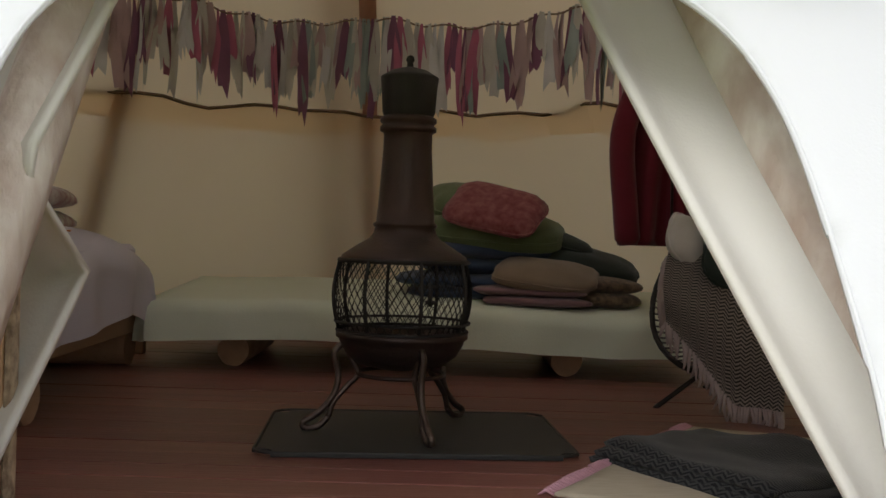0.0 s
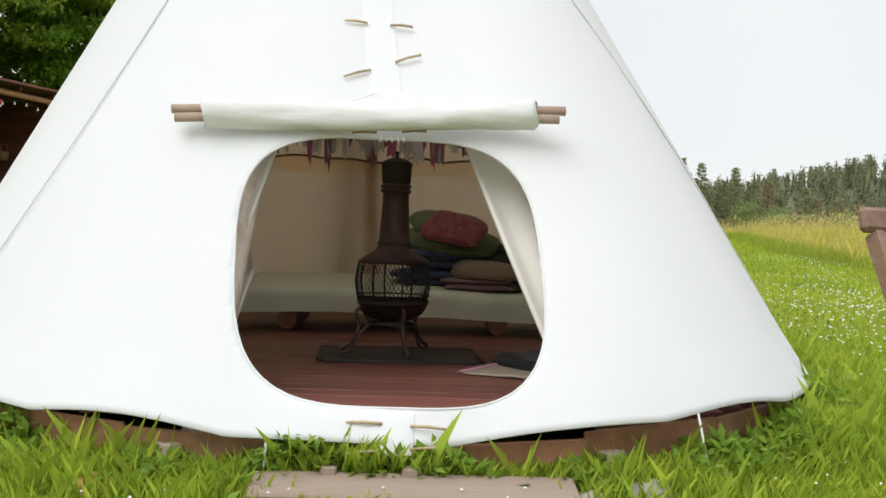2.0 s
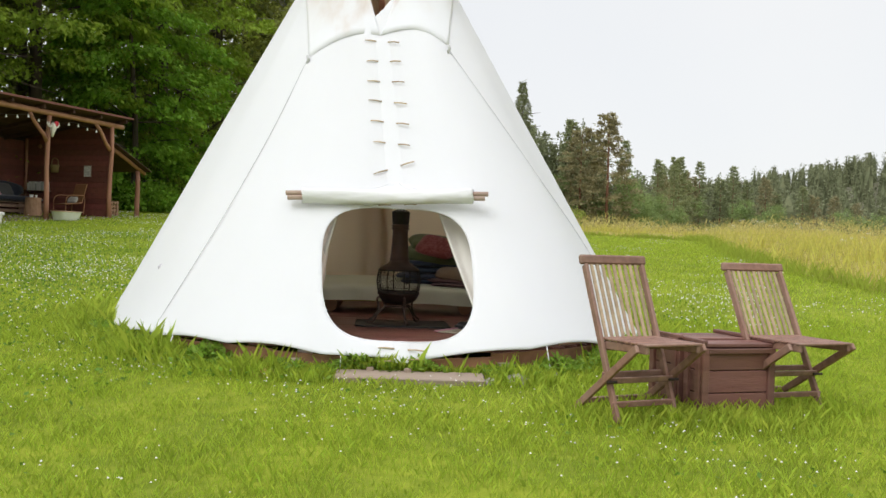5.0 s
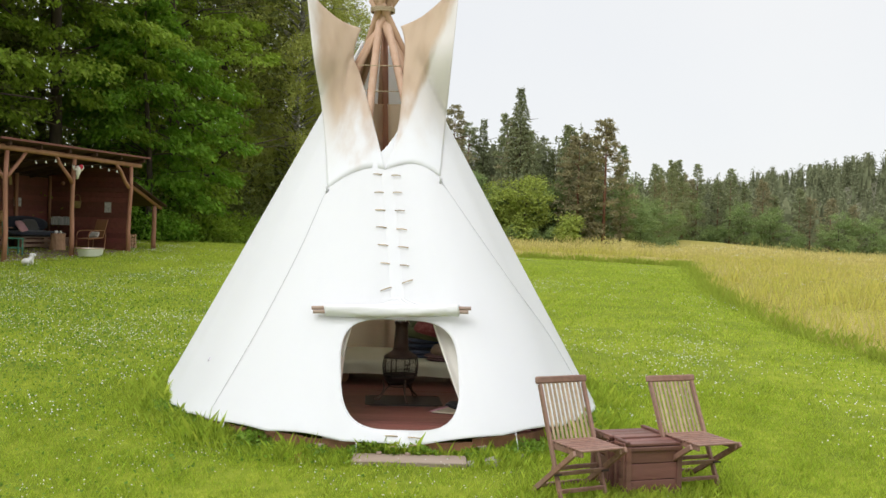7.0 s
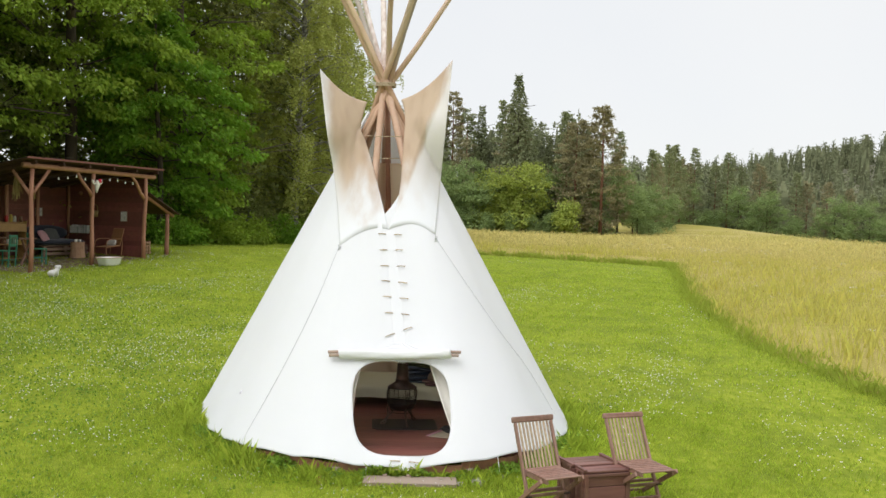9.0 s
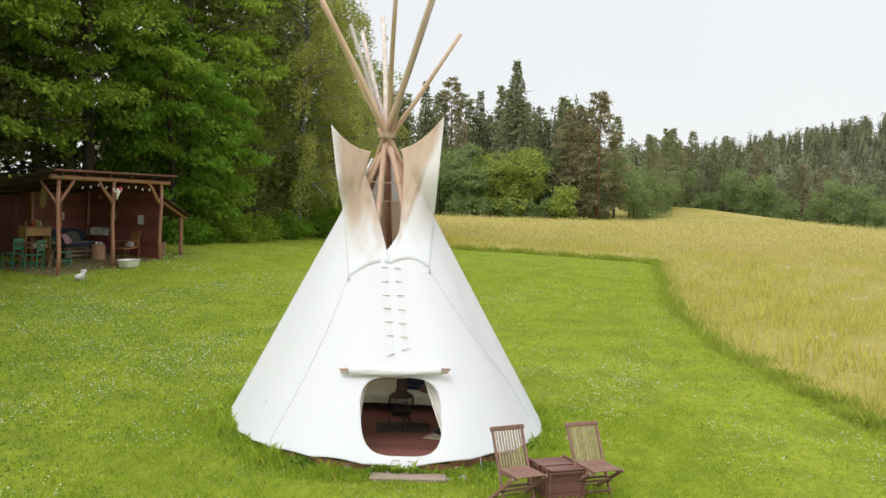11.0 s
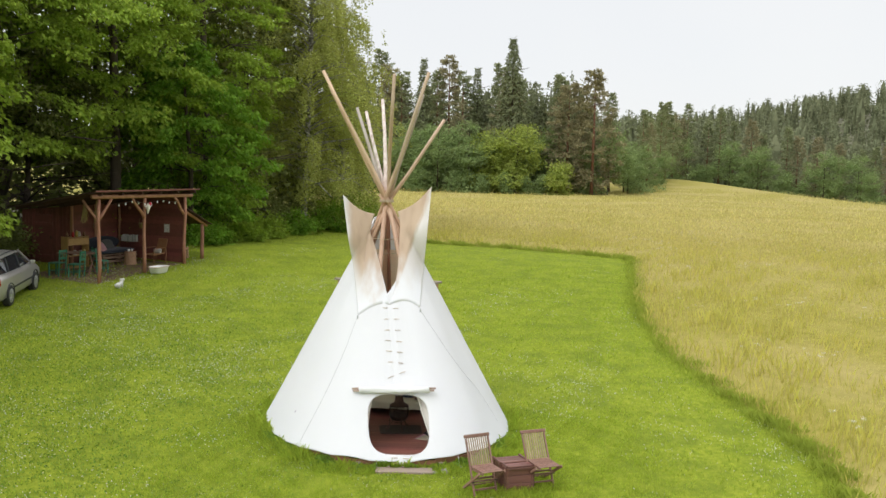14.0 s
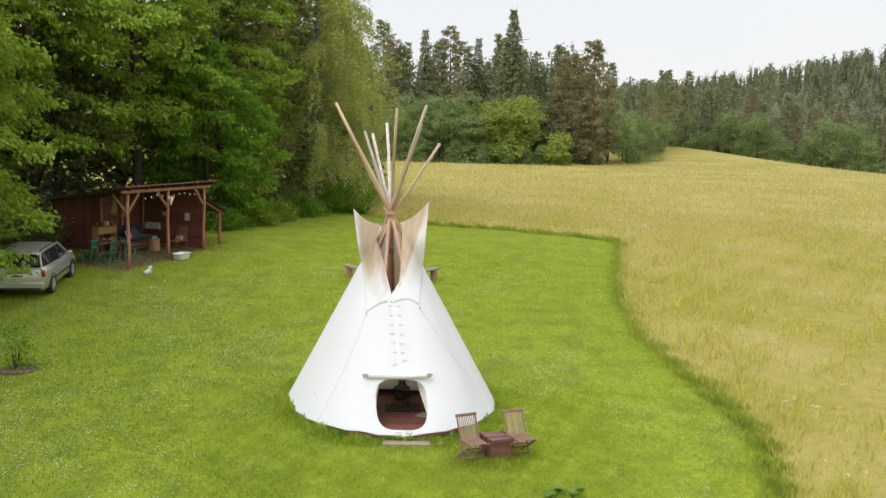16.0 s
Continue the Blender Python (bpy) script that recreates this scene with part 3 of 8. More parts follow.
for r0, r1 in zip(grid, grid[1:]):
    for i in range(24):
        bm.faces.new((r0[i], r0[i + 1], r1[i + 1], r1[i]))
part("hanging_cloth", bm, M_CANVAS, door_roll, "", True)
# frayed loops under the upper pin
bm = bmesh.new()
for k in range(5):
    p = Vector((-0.115 + 0.022 * k, 0.665, 1.160))
    tube(bm, [p, p + Vector((0.004, -0.004, -0.012)), p + Vector((0.001 * k, 0, -0.024))], [0.003, 0.004, 0.002], 5)
part("frayed_loops", bm, M_CANVAS, door_roll, "", True)
# the seam tape below the doorway
bm = bmesh.new()
grid = []
for j in range(6):
    z = 0.225 - 0.12 * j / 5
    grid.append([bm.verts.new(on_cone(dx, z, 0.010 if abs(dx) < 0.045 else 0.002)) for dx in (-0.055, -0.04, 0.04, 0.055)])
for r0, r1 in zip(grid, grid[1:]):
    for i in range(3):
        bm.faces.new((r0[i], r0[i + 1], r1[i + 1], r1[i]))
part("threshold_tape", bm, M_CANVAS, tipi, "", True)
# bound edge of the doorway
pts = []
for k in range(121):
    a = 2 * math.pi * k / 120
    lo, hi = 0.1, 1.2
    for _ in range(30):
        r = (lo + hi) / 2
        if door_edge(DOOR_C[0] + math.cos(a) * r, DOOR_C[1] + math.sin(a) * r) < 1:
            lo = r
        else:
            hi = r
    pts.append(on_cone(DOOR_C[0] + math.cos(a) * (r + 0.004), DOOR_C[1] + math.sin(a) * (r + 0.004), 0.0))
bm = bmesh.new()
tube(bm, pts, 0.0035, 7, caps=False)
part("door_binding", bm, M_CANVAS, tipi, "stitched canvas edge of the doorway", True)
# the skirt that is tucked in under the hem where it does not gape
bm = bmesh.new()
rows = []
for k in range(150):
    phi = math.radians(62 + 218 * k / 149)
    a = cone(phi, 0.004, -0.012)
    c_ = cone(phi, 0.0, -0.05 - 0.02 * math.sin(phi * 23))
    c_.z = gz(c_.x, c_.y) - 0.02
    m_ = a.lerp(c_, 0.5) + Vector((math.sin(phi), -math.cos(phi), 0)) * 0.012 * math.sin(phi * 31)
    rows.append([bm.verts.new(a), bm.verts.new(m_), bm.verts.new(c_)])
for r0, r1 in zip(rows, rows[1:]):
    for i in range(2):
        bm.faces.new((r0[i], r0[i + 1], r1[i + 1], r1[i]))
part("tucked_hem", bm, M_SKIRT, tipi, "soiled canvas skirt tucked under the hem, coloured darker for shade", True)
# pegs with loops round the hem
for k in range(7):
    phi = -1.7 + 3.4 * k / 6
    p = cone(phi, 0.0)
    d = Vector((math.sin(phi), -math.cos(phi), 0))
    q = p + d * 0.06
    q.z = gz(q.x, q.y)
    bm = bmesh.new()
    tube(bm, [q + Vector((0, 0, -0.05)), q + d * 0.015 + Vector((0, 0, 0.05))], [0.008, 0.009], 7, wob=0.1, seed=k)
    part("hem_peg", bm, M_PIN, tipi, "", True)
    bm = bmesh.new()
    tube(bm, [p + Vector((0, 0, 0.01)), q + Vector((0, 0, 0.02))], 0.004, 6)
    part("hem_loop", bm, M_CANVAS, tipi, "", True)


# ---- inside the tipi ----
FLOOR = 0.19
M_SHEETG = mat("pale_green_bed_sheet", (0.70, 0.73, 0.60), 0.9, var=(0.64, 0.67, 0.53), scale=3, amount=0.4, bump=0.15, bscale=150, spec=0.1)
M_SHEETW = mat("white_lilac_bed_sheet", (0.62, 0.58, 0.64), 0.9, var=(0.55, 0.51, 0.57), scale=3, amount=0.4, bump=0.15, bscale=150, spec=0.1)
M_LOG = mat("cut_log_end", (0.40, 0.24, 0.14), 0.8, var=(0.28, 0.16, 0.09), scale=12, amount=0.6, bump=0.4, bscale=40)
M_RAIL = mat("pine_bed_board", (0.36, 0.22, 0.12), 0.65, var=(0.27, 0.15, 0.08), scale=8, amount=0.6, bump=0.2, bscale=50, stretch=(1, 0.2, 1))
M_MAT = mat("dark_hearth_mat", (0.022, 0.022, 0.021), 0.55, var=(0.038, 0.036, 0.034), scale=30, amount=0.5, bump=0.2, bscale=200)


def cloth_mat(name, base, var=None, **kw):
    return mat(name, base, 0.92, var=var or tuple(c * 0.75 for c in base), scale=kw.get("scale", 10), amount=kw.get("amount", 0.5), bump=0.25, bscale=220, spec=0.1, sheen=0.2, **{k: v for k, v in kw.items() if k not in ("scale", "amount")})


def deck_end(y, side):
    """Where a floor board at that y ends, a hand's width inside the cover."""
    x = TC.x
    for k in range(400):
        x += side * 0.01
        phi = math.atan2(x - TC.x, TC.y - y)
        if math.hypot(x - TC.x, y - TC.y) > ring_r(phi) - 0.16:
            break
    return x


def deck():
    d = tagged(new("floor"), "red-brown oiled board floor inside the tent", "floor", kind="structure")
    rnd = random.Random(3)
    w = 0.118
    y = 0.12
    while y < 4.66:
        mid = y + w / 2
        x0, x1 = deck_end(mid, -1), deck_end(mid, 1)
        bm = bmesh.new()
        box(bm, (x1 - x0, w - 0.003, 0.026), pose((x0 + x1) / 2, mid, FLOOR - 0.013 + rnd.uniform(-0.0012, 0.0012), rnd.uniform(-0.15, 0.15)), 0.0015)
        part("floor_board", bm, M_DECK, d)
        y += w
    for x in (-2.1, -1.4, -0.5, 0.4, 1.2):
        half = math.sqrt(max(0.01, 2.02 ** 2 - (x - TC.x) ** 2))
        bm = bmesh.new()
        bar(bm, (x, TC.y - half, 0.115), (x, TC.y + half, 0.115), 0.06, 0.10)
        part("joist", bm, M_JOIST, d)
    # low edge boards under the hem
    for a0 in range(-84, 60, 12):
        back, high = (0.062, 0.92) if a0 < -4 else (0.066, 0.90)
        p, q = (TC + Vector((math.sin(math.radians(a)), -math.cos(math.radians(a)), 0)) * (ring_r(math.radians(a)) - back) for a in (a0, a0 + 12.1))
        p.z, q.z = (gz(v.x, v.y) + hem_h(math.radians(a)) * high * 0.5 - 0.02 for v, a in ((p, a0), (q, a0 + 12)))
        bm = bmesh.new()
        bar(bm, p, q, 0.024, hem_h(math.radians(a0 + 6)) * high + 0.02, (0, 0, 1))
        part("edge_board", bm, M_JOIST, d)


M_JOIST = mat("rusty_brown_underframe", (0.34, 0.165, 0.088), 0.75, var=(0.16, 0.08, 0.045), scale=8, amount=0.7, bump=0.3, bscale=40, piece=0.25)
deck()


def liner():
    """Inner cloth round the walls, tied to the poles along its wavy top."""
    ob0 = thing("tent_liner", "cream cloth liner hung round the inside of the tent", "liner")
    V, F = [], []
    n, m = 150, 14
    a0, a1 = math.radians(40), math.radians(360 - 24)
    top_line = []
    for j in range(m):
        v = j / (m - 1)
        for i in range(n):
            a = a0 + (a1 - a0) * i / (n - 1)
            sag = 0.035 * abs(math.sin(a * 6.5)) + 0.012 * math.sin(a * 23)
            ztop = 1.38 - sag
            z = FLOOR + (ztop - FLOOR) * v
            s = (z - 0.15) / 4.37
            r = (ring_r(a) - 0.19) * (1 - s) + 0.03 * s
            c = TC.lerp(APEX, s)
            r += 0.022 * math.sin(a * 13 + 0.7) * (0.4 + 0.6 * v) + 0.02 * noise.noise(Vector((a * 7, v * 2, 1)))
            p = Vector((c.x + math.sin(a) * r, c.y - math.cos(a) * r, z))
            V.append(p)
            if j == m - 1:
                top_line.append(p)
    F = [(j * n + i, j * n + i + 1, (j + 1) * n + i + 1, (j + 1) * n + i) for j in range(m - 1) for i in range(n - 1)]
    part("cloth", mesh_from("liner", V, F, M_LINER, True), M_LINER, ob0)
    bm = bmesh.new()
    tube(bm, top_line[::2], 0.009, 6)
    part("top_hem", bm, M_HEMBAND, ob0, "brown gathered top hem", True)


def upper_liner():
    """A second cloth hung behind the first, higher up the back wall."""
    V, n, m = [], 90, 18
    for j in range(m):
        v = j / (m - 1)
        for i in range(n):
            a = math.radians(85 + 190 * i / (n - 1))
            z = 1.25 + 2.25 * v
            s = (z - 0.15) / 4.37
            r = (ring_r(a) - 0.165) * (1 - s) + 0.03 * s + 0.012 * math.sin(a * 17) * (1 - v * 0.5)
            c = TC.lerp(APEX, s)
            V.append((c.x + math.sin(a) * r, c.y - math.cos(a) * r, z))
    F = [(j * n + i, j * n + i + 1, (j + 1) * n + i + 1, (j + 1) * n + i) for j in range(m - 1) for i in range(n - 1)]
    t = thing("tent_liner", "cream upper liner cloth across the tent's back wall", "liner")
    part("cloth", mesh_from("upper_liner", V, F, M_LINER, True), M_LINER, t)
    bm = bmesh.new()
    tube(bm, V[-n:][::2], 0.007, 6)
    part("top_hem", bm, M_LINER, t, "", True)


upper_liner()
M_HEMBAND = mat("brown_hem_cord", (0.22, 0.14, 0.08), 0.9, var=(0.15, 0.1, 0.06), scale=30, amount=0.5)
liner()


def door_curtain(label, path_in, path_out, y_off, seed, folds, tuck=0.0):
    """A cloth that hangs inside the doorway, gathered in folds."""
    t = thing("door_curtain", label, "curtain", "door curtains")
    V = []
    n, m = 22, 26
    for j in range(m):
        v = j / (m - 1)
        for i in range(n):
            u = i / (n - 1)
            x = path_in[0] + (path_in[1] - path_in[0]) * v ** 1.1 + ((path_out[0] + (path_out[1] - path_out[0]) * v) - (path_in[0] + (path_in[1] - path_in[0]) * v ** 1.1)) * u
            z = 1.42 - 1.22 * v
            base = on_cone(x, z).y
            y = base + y_off - 0.02 + folds * math.sin(u * 8 + v * 1.5 + seed) * (0.4 + 0.6 * v) + 0.035 * (1 - math.exp(-((u) / 0.10) ** 2)) - 0.03 + 0.05 * u
            y += tuck * min(1, max(0, (0.80 - z) / 0.16))
            V.append((x, y, z))
    F = [(j * n + i, j * n + i + 1, (j + 1) * n + i + 1, (j + 1) * n + i) for j in range(m - 1) for i in range(n - 1)]
    ob = part("curtain_cloth", mesh_from("curtain", V, F, M_CURTAIN, True), M_CURTAIN, t)
    s = ob.modifiers.new("thick", "SOLIDIFY")
    s.thickness, s.offset = 0.012, 0


M_CURTAIN = mat("off_white_curtain_canvas", (0.76, 0.74, 0.69), 0.88, var=(0.68, 0.63, 0.54), scale=2.5, amount=0.5, bump=0.15, bscale=150, spec=0.15, through_light=0.08)
door_curtain("off-white canvas curtain drawn aside inside the doorway", (0.13, 0.60), (0.42, 0.90), 0.25, 0, 0.018)
door_curtain("narrow off-white canvas curtain drawn aside inside the doorway", (-0.47, -0.72), (-0.66, -0.95), 0.19, 2, 0.012, 0.46)


# ---- the iron stove on its mat ----
def hearth_mat():
    ob = thing("hearth_mat", "dark rubber hearth mat with rounded corners under the stove", "mat")
    bm = bmesh.new()
    box(bm, (0.80, 0.58, 0.009), pose(-0.055, 1.82, FLOOR + 0.0065, 0, 0, 4))
    es = [e for e in bm.edges if abs((e.verts[0].co - e.verts[1].co).normalized().z) > 0.9]
    bmesh.ops.bevel(bm, geom=es, offset=0.05, segments=5, affect="EDGES")
    part("rubber_sheet", bm, M_MAT, ob)
    bm = bmesh.new()
    pts = []
    for k, (sx, sy) in enumerate(((1, 1), (-1, 1), (-1, -1), (1, -1))):
        for j in range(6):
            a = math.radians(90 * k + 18 * j)
            pts.append(pose(-0.055, 1.82, FLOOR + 0.011, 0, 0, 4) @ Vector((sx * 0.345 + 0.05 * math.cos(a), sy * 0.235 + 0.05 * math.sin(a), 0)))
    tube(bm, pts + [pts[0]], 0.004, 6)
    part("edge_bead", bm, M_MAT, ob, "", True)


hearth_mat()


def chiminea():
    st = thing("chiminea_stove", "dark brown cast-iron chiminea stove with mesh sides", "stove", m=pose(-0.095, 1.86, FLOOR + 0.011, 0, 0, 0))
    M = M_STOVE
    bm = bmesh.new()
    lathe(bm, [(0.0, 0.160), (0.06, 0.162), (0.12, 0.176), (0.150, 0.200), (0.166, 0.226), (0.172, 0.244), (0.180, 0.248), (0.180, 0.262), (0.168, 0.264), (0.150, 0.257), (0.10, 0.220), (0.0, 0.205)], 40)
    part("fire_bowl", bm, M, st, "", True)
    bm = bmesh.new()
    tube(bm, [(0.118 * math.cos(a), 0.118 * math.sin(a), 0.148) for a in np.linspace(0, 2 * math.pi, 37)], 0.006, 7, caps=False)
    part("leg_ring", bm, M, st, "", True)
    # three scrolled legs
    for a in (math.radians(-70), math.radians(196), math.radians(48)):
        d = Vector((math.cos(a), math.sin(a), 0))
        up = Vector((0, 0, 1))

        def P(r, z):
            return d * r + up * z
        bm = bmesh.new()
        outer = bez([P(0.150, 0.236), P(0.184, 0.208), P(0.172, 0.145), P(0.185, 0.09), P(0.225, 0.045), P(0.262, 0.022), P(0.256, 0.006), P(0.222, 0.010), P(0.196, 0.034)], 7)
        inner = bez([P(0.150, 0.225), P(0.138, 0.190), P(0.118, 0.150), P(0.146, 0.118), P(0.182, 0.075), P(0.196, 0.034)], 7)
        tube(bm, outer, 0.0095, 7)
        tube(bm, inner, 0.008, 7)
        part("leg", bm, M_WORNIRON, st, "scrolled leg with rubbed bright edges", True)
    # mesh drum: bulged wire lattice between two rims
    def drum_r(z):
        u = (z - 0.262) / (0.455 - 0.262)
        return 0.168 + 0.020 * math.sin(math.pi * min(1, max(0, u)) * 0.95)
    bm = bmesh.new()
    nw = 54
    for sgn in (-1, 1):
        for k in range(nw):
            a0 = 2 * math.pi * k / nw
            pts = []
            for j in range(9):
                z = 0.262 + (0.455 - 0.262) * j / 8
                a = a0 + sgn * 0.62 * j / 8
                r = drum_r(z)
                pts.append((r * math.cos(a), r * math.sin(a), z))
            tube(bm, pts, 0.0012, 4, caps=False)
    part("wire_mesh", bm, M_BLACK, st, "black expanded-metal mesh", True)
    for k in range(8):
        a = 2 * math.pi * (k + 0.36) / 8
        bm = bmesh.new()
        pts = [Vector(((drum_r(z) + 0.004) * math.cos(a), (drum_r(z) + 0.004) * math.sin(a), z)) for z in np.linspace(0.258, 0.46, 9)]
        tube(bm, pts, 0.0055, 6)
        part("mesh_upright", bm, M_BLACK, st, "", True)
    for z, r in ((0.266, 0.176), (0.290, 0.183), (0.455, 0.176)):
        bm = bmesh.new()
        tube(bm, [(r * math.cos(a), r * math.sin(a), z) for a in np.linspace(0, 2 * math.pi, 41)], 0.006 if z != 0.290 else 0.004, 6, caps=False)
        part("mesh_rim", bm, M_BLACK, st, "", True)
    # door latch on the mesh
    a = math.radians(-68)
    bm = bmesh.new()
    for dz in (-0.02, 0.02):
        tube(bm, [(0.192 * math.cos(a - 0.05), 0.192 * math.sin(a - 0.05), 0.375 + dz), (0.203 * math.cos(a + 0.10), 0.203 * math.sin(a + 0.10), 0.375 + dz)], 0.006, 6)
    tube(bm, [(0.2 * math.cos(a), 0.2 * math.sin(a), 0.345), (0.2 * math.cos(a), 0.2 * math.sin(a), 0.405)], 0.006, 6)
    part("door_latch", bm, M_BLACK, st, "", True)
    bm = bmesh.new()
    lathe(bm, [(0.170, 0.448), (0.176, 0.456), (0.168, 0.470), (0.135, 0.492), (0.098, 0.515), (0.086, 0.530), (0.082, 0.545), (0.087, 0.549), (0.087, 0.556), (0.080, 0.560),
               (0.075, 0.62), (0.070, 0.70), (0.0665, 0.755), (0.066, 0.800), (0.070, 0.804), (0.077, 0.808), (0.077, 0.818), (0.071, 0.822), (0.071, 0.828), (0.077, 0.832), (0.077, 0.842),
               (0.070, 0.846), (0.066, 0.85), (0.0665, 0.87)], 40)
    part("chimney", bm, M, st, "", True)
    bm = bmesh.new()
    lathe(bm, [(0.0665, 0.845), (0.072, 0.86), (0.0765, 0.93), (0.0790, 0.950), (0.0790, 0.954), (0.073, 0.958), (0.05, 0.972), (0.022, 0.980), (0.010, 0.983), (0.008, 0.995), (0.012, 1.002), (0.009, 1.012), (0.0, 1.016)], 40)
    part("chimney_cap", bm, M_BLACK, st, "matt black cap with a knob", True)


M_STOVE = mat("brown_stove_iron", (0.060, 0.040, 0.034), 0.42, metal=0.55, var=(0.040, 0.028, 0.025), scale=14, amount=0.7, bump=0.15, bscale=140, second=(0.095, 0.050, 0.036), sscale=4, samount=0.5)
M_WORNIRON = mat("rubbed_iron", (0.085, 0.060, 0.050), 0.36, metal=0.75, var=(0.20, 0.15, 0.125), scale=30, amount=0.5, bump=0.3, bscale=150)
M_BLACK = mat("black_iron", (0.018, 0.016, 0.015), 0.6, metal=0.3, var=(0.03, 0.024, 0.02), scale=30, amount=0.5, bump=0.2, bscale=160)
chiminea()


# ---- beds ----
def draped_box(x0, x1, y0, y1, top, hang, mt, parent, name, lift=None, seed=0, n=44, round_r=0.06):
    """A sheet over a mattress: a puffed top that falls over the edges in folds to its hem."""
    V, idx = [], {}
    W, D = x1 - x0, y1 - y0
    e = hang
    xs = np.linspace(-e, W + e, n)
    ys = np.linspace(-e, D + e, n)
    for j, b in enumerate(ys):
        for i, a in enumerate(xs):
            ox = -a if a < 0 else (a - W if a > W else 0)
            oy = -b if b < 0 else (b - D if b > D else 0)
            over = max(ox, oy)
            px, py = min(max(a, 0), W), min(max(b, 0), D)
            z = top(px / W, py / D) if callable(top) else top
            f = noise.noise(Vector((a * 5 + seed, b * 5, 1.3)))
            z += 0.010 * noise.noise(Vector((a * 2.4 + seed, b * 2.4, 0)))
            out = 0.0
            if over > 0:
                z -= over * (0.96 + 0.03 * f)
                out = min(over, 0.035) + 0.018 * math.sin((a if oy >= ox else b) * 17 + seed) * min(1, over / 0.1) + 0.012 * f
                if ox >= oy:
                    px += (-1 if a < 0 else 1) * out
                if oy >= ox:
                    py += (-1 if b < 0 else 1) * out
            V.append((x0 + px, y0 + py, z))
    F = [(j * n + i, j * n + i + 1, (j + 1) * n + i + 1, (j + 1) * n + i) for j in range(n - 1) for i in range(n - 1)]
    return part(name, mesh_from(name, V, F, mt, True), mt, parent)


def log(parent, a, b, r, seed):
    bm = bmesh.new()
    tube(bm, [a, Vector(a).lerp(Vector(b), 0.5), b], [r, r * 1.02, r * 0.98], 22, wob=0.03, seed=seed)
    part("log_support", bm, M_LOG, parent, "", False)


bed = thing("back_bed", "low bed with a pale green sheet on round logs", "bed")
draped_box(-1.12, 1.02, 2.95, 3.78, lambda u, v: 0.455 + 0.06 * v + 0.012 * math.sin(u * 5), 0.165, M_SHEETG, bed, "sheet", seed=2)
bm = bmesh.new()
box(bm, (2.10, 0.80, 0.10), pose(-0.05, 3.37, 0.385), 0.01)
part("mattress", bm, M_SHEETG, bed)
bm = bmesh.new()
box(bm, (2.12, 0.82, 0.022), pose(-0.05, 3.37, 0.322), 0.004)
part("bed_board", bm, M_RAIL, bed)
log(bed, (-0.80, 3.03, 0.255), (-0.80, 3.70, 0.255), 0.062, 1)
log(bed, (0.52, 3.02, 0.255), (0.52, 3.70, 0.255), 0.062, 2)

bed2 = thing("side_bed", "raised bed with a rumpled white sheet on logs and boards", "bed")
draped_box(-2.02, -1.14, 1.25, 2.95, lambda u, v: 0.70 - 0.09 * abs(2 * u - 1) ** 4 - 0.06 * abs(2 * v - 1) ** 6 + 0.07 * v - 0.03 + 0.012 * math.sin(v * 9), 0.25, M_SHEETW, bed2, "sheet", seed=9)
bm = bmesh.new()
box(bm, (0.84, 1.66, 0.16), pose(-1.58, 2.10, 0.585), 0.02)
part("mattress", bm, M_SHEETW, bed2)
bm = bmesh.new()
bar(bm, (-1.13, 1.30, 0.365), (-1.20, 3.35, 0.36), 0.03, 0.075)
part("side_board", bm, M_RAIL, bed2)
bm = bmesh.new()
bar(bm, (-1.95, 1.30, 0.365), (-1.95, 2.9, 0.36), 0.03, 0.075)
part("side_board", bm, M_RAIL, bed2)
bm = bmesh.new()
box(bm, (0.80, 1.6, 0.02), pose(-1.56, 2.1, 0.413), 0.004)
part("bed_board", bm, M_RAIL, bed2)
log(bed2, (-1.08, 1.80, 0.262), (-1.95, 1.80, 0.262), 0.072, 4)
log(bed2, (-1.09, 1.76, 0.465), (-1.95, 1.76, 0.465), 0.062, 5)
log(bed2, (-1.2, 3.0, 0.262), (-1.95, 3.0, 0.262), 0.072, 6)
bm = bmesh.new()
bar(bm, (-1.27, 3.36, FLOOR), (-1.27, 3.36, 0.40), 0.04, 0.04, (0, 1, 0))
part("bed_leg", bm, M_RAIL, bed2)
# orange seam along the folded cover on top of the bed
bm = bmesh.new()
tube(bm, bez([(-1.95, 2.0, 0.70), (-1.6, 2.45, 0.705), (-1.35, 2.7, 0.705), (-1.28, 2.55, 0.70)], 6), 0.012, 6)
part("orange_piping", bm, cloth_mat("orange_piping", (0.55, 0.20, 0.05)), bed2, "orange piping of a folded cover", True)


def puff(name, parent, mt, size, m, seed, pw=2.6, amp=0.12, label=""):
    """A soft cushion or folded blanket: a pillowed box with creases."""
    n, V = 18, []
    rows = []
    bm = bmesh.new()
    bmesh.ops.create_uvsphere(bm, u_segments=28, v_segments=16, radius=1)
    for v in bm.verts:
        c = v.co
        k = (abs(c.x) ** pw + abs(c.y) ** pw) ** (1 / pw)
        f = 1 + amp * noise.noise(c * 1.7 + Vector((seed, 0, 0)))
        q = Vector((c.x, c.y, 0))
        if q.length > 1e-6:
            flat = (abs(c.x / q.length) ** pw + abs(c.y / q.length) ** pw) ** (-1 / pw)
            q = q * flat
        h = math.copysign(abs(c.z) ** 0.8, c.z)
        v.co = Vector((q.x * f * size[0] / 2, q.y * f * size[1] / 2, h * size[2] / 2 * (1 + amp * noise.noise(c * 2.3 + Vector((0, seed, 4))))))
    ob = part(name, bm, mt, parent, label, True)
    ob.matrix_basis = m
    return ob


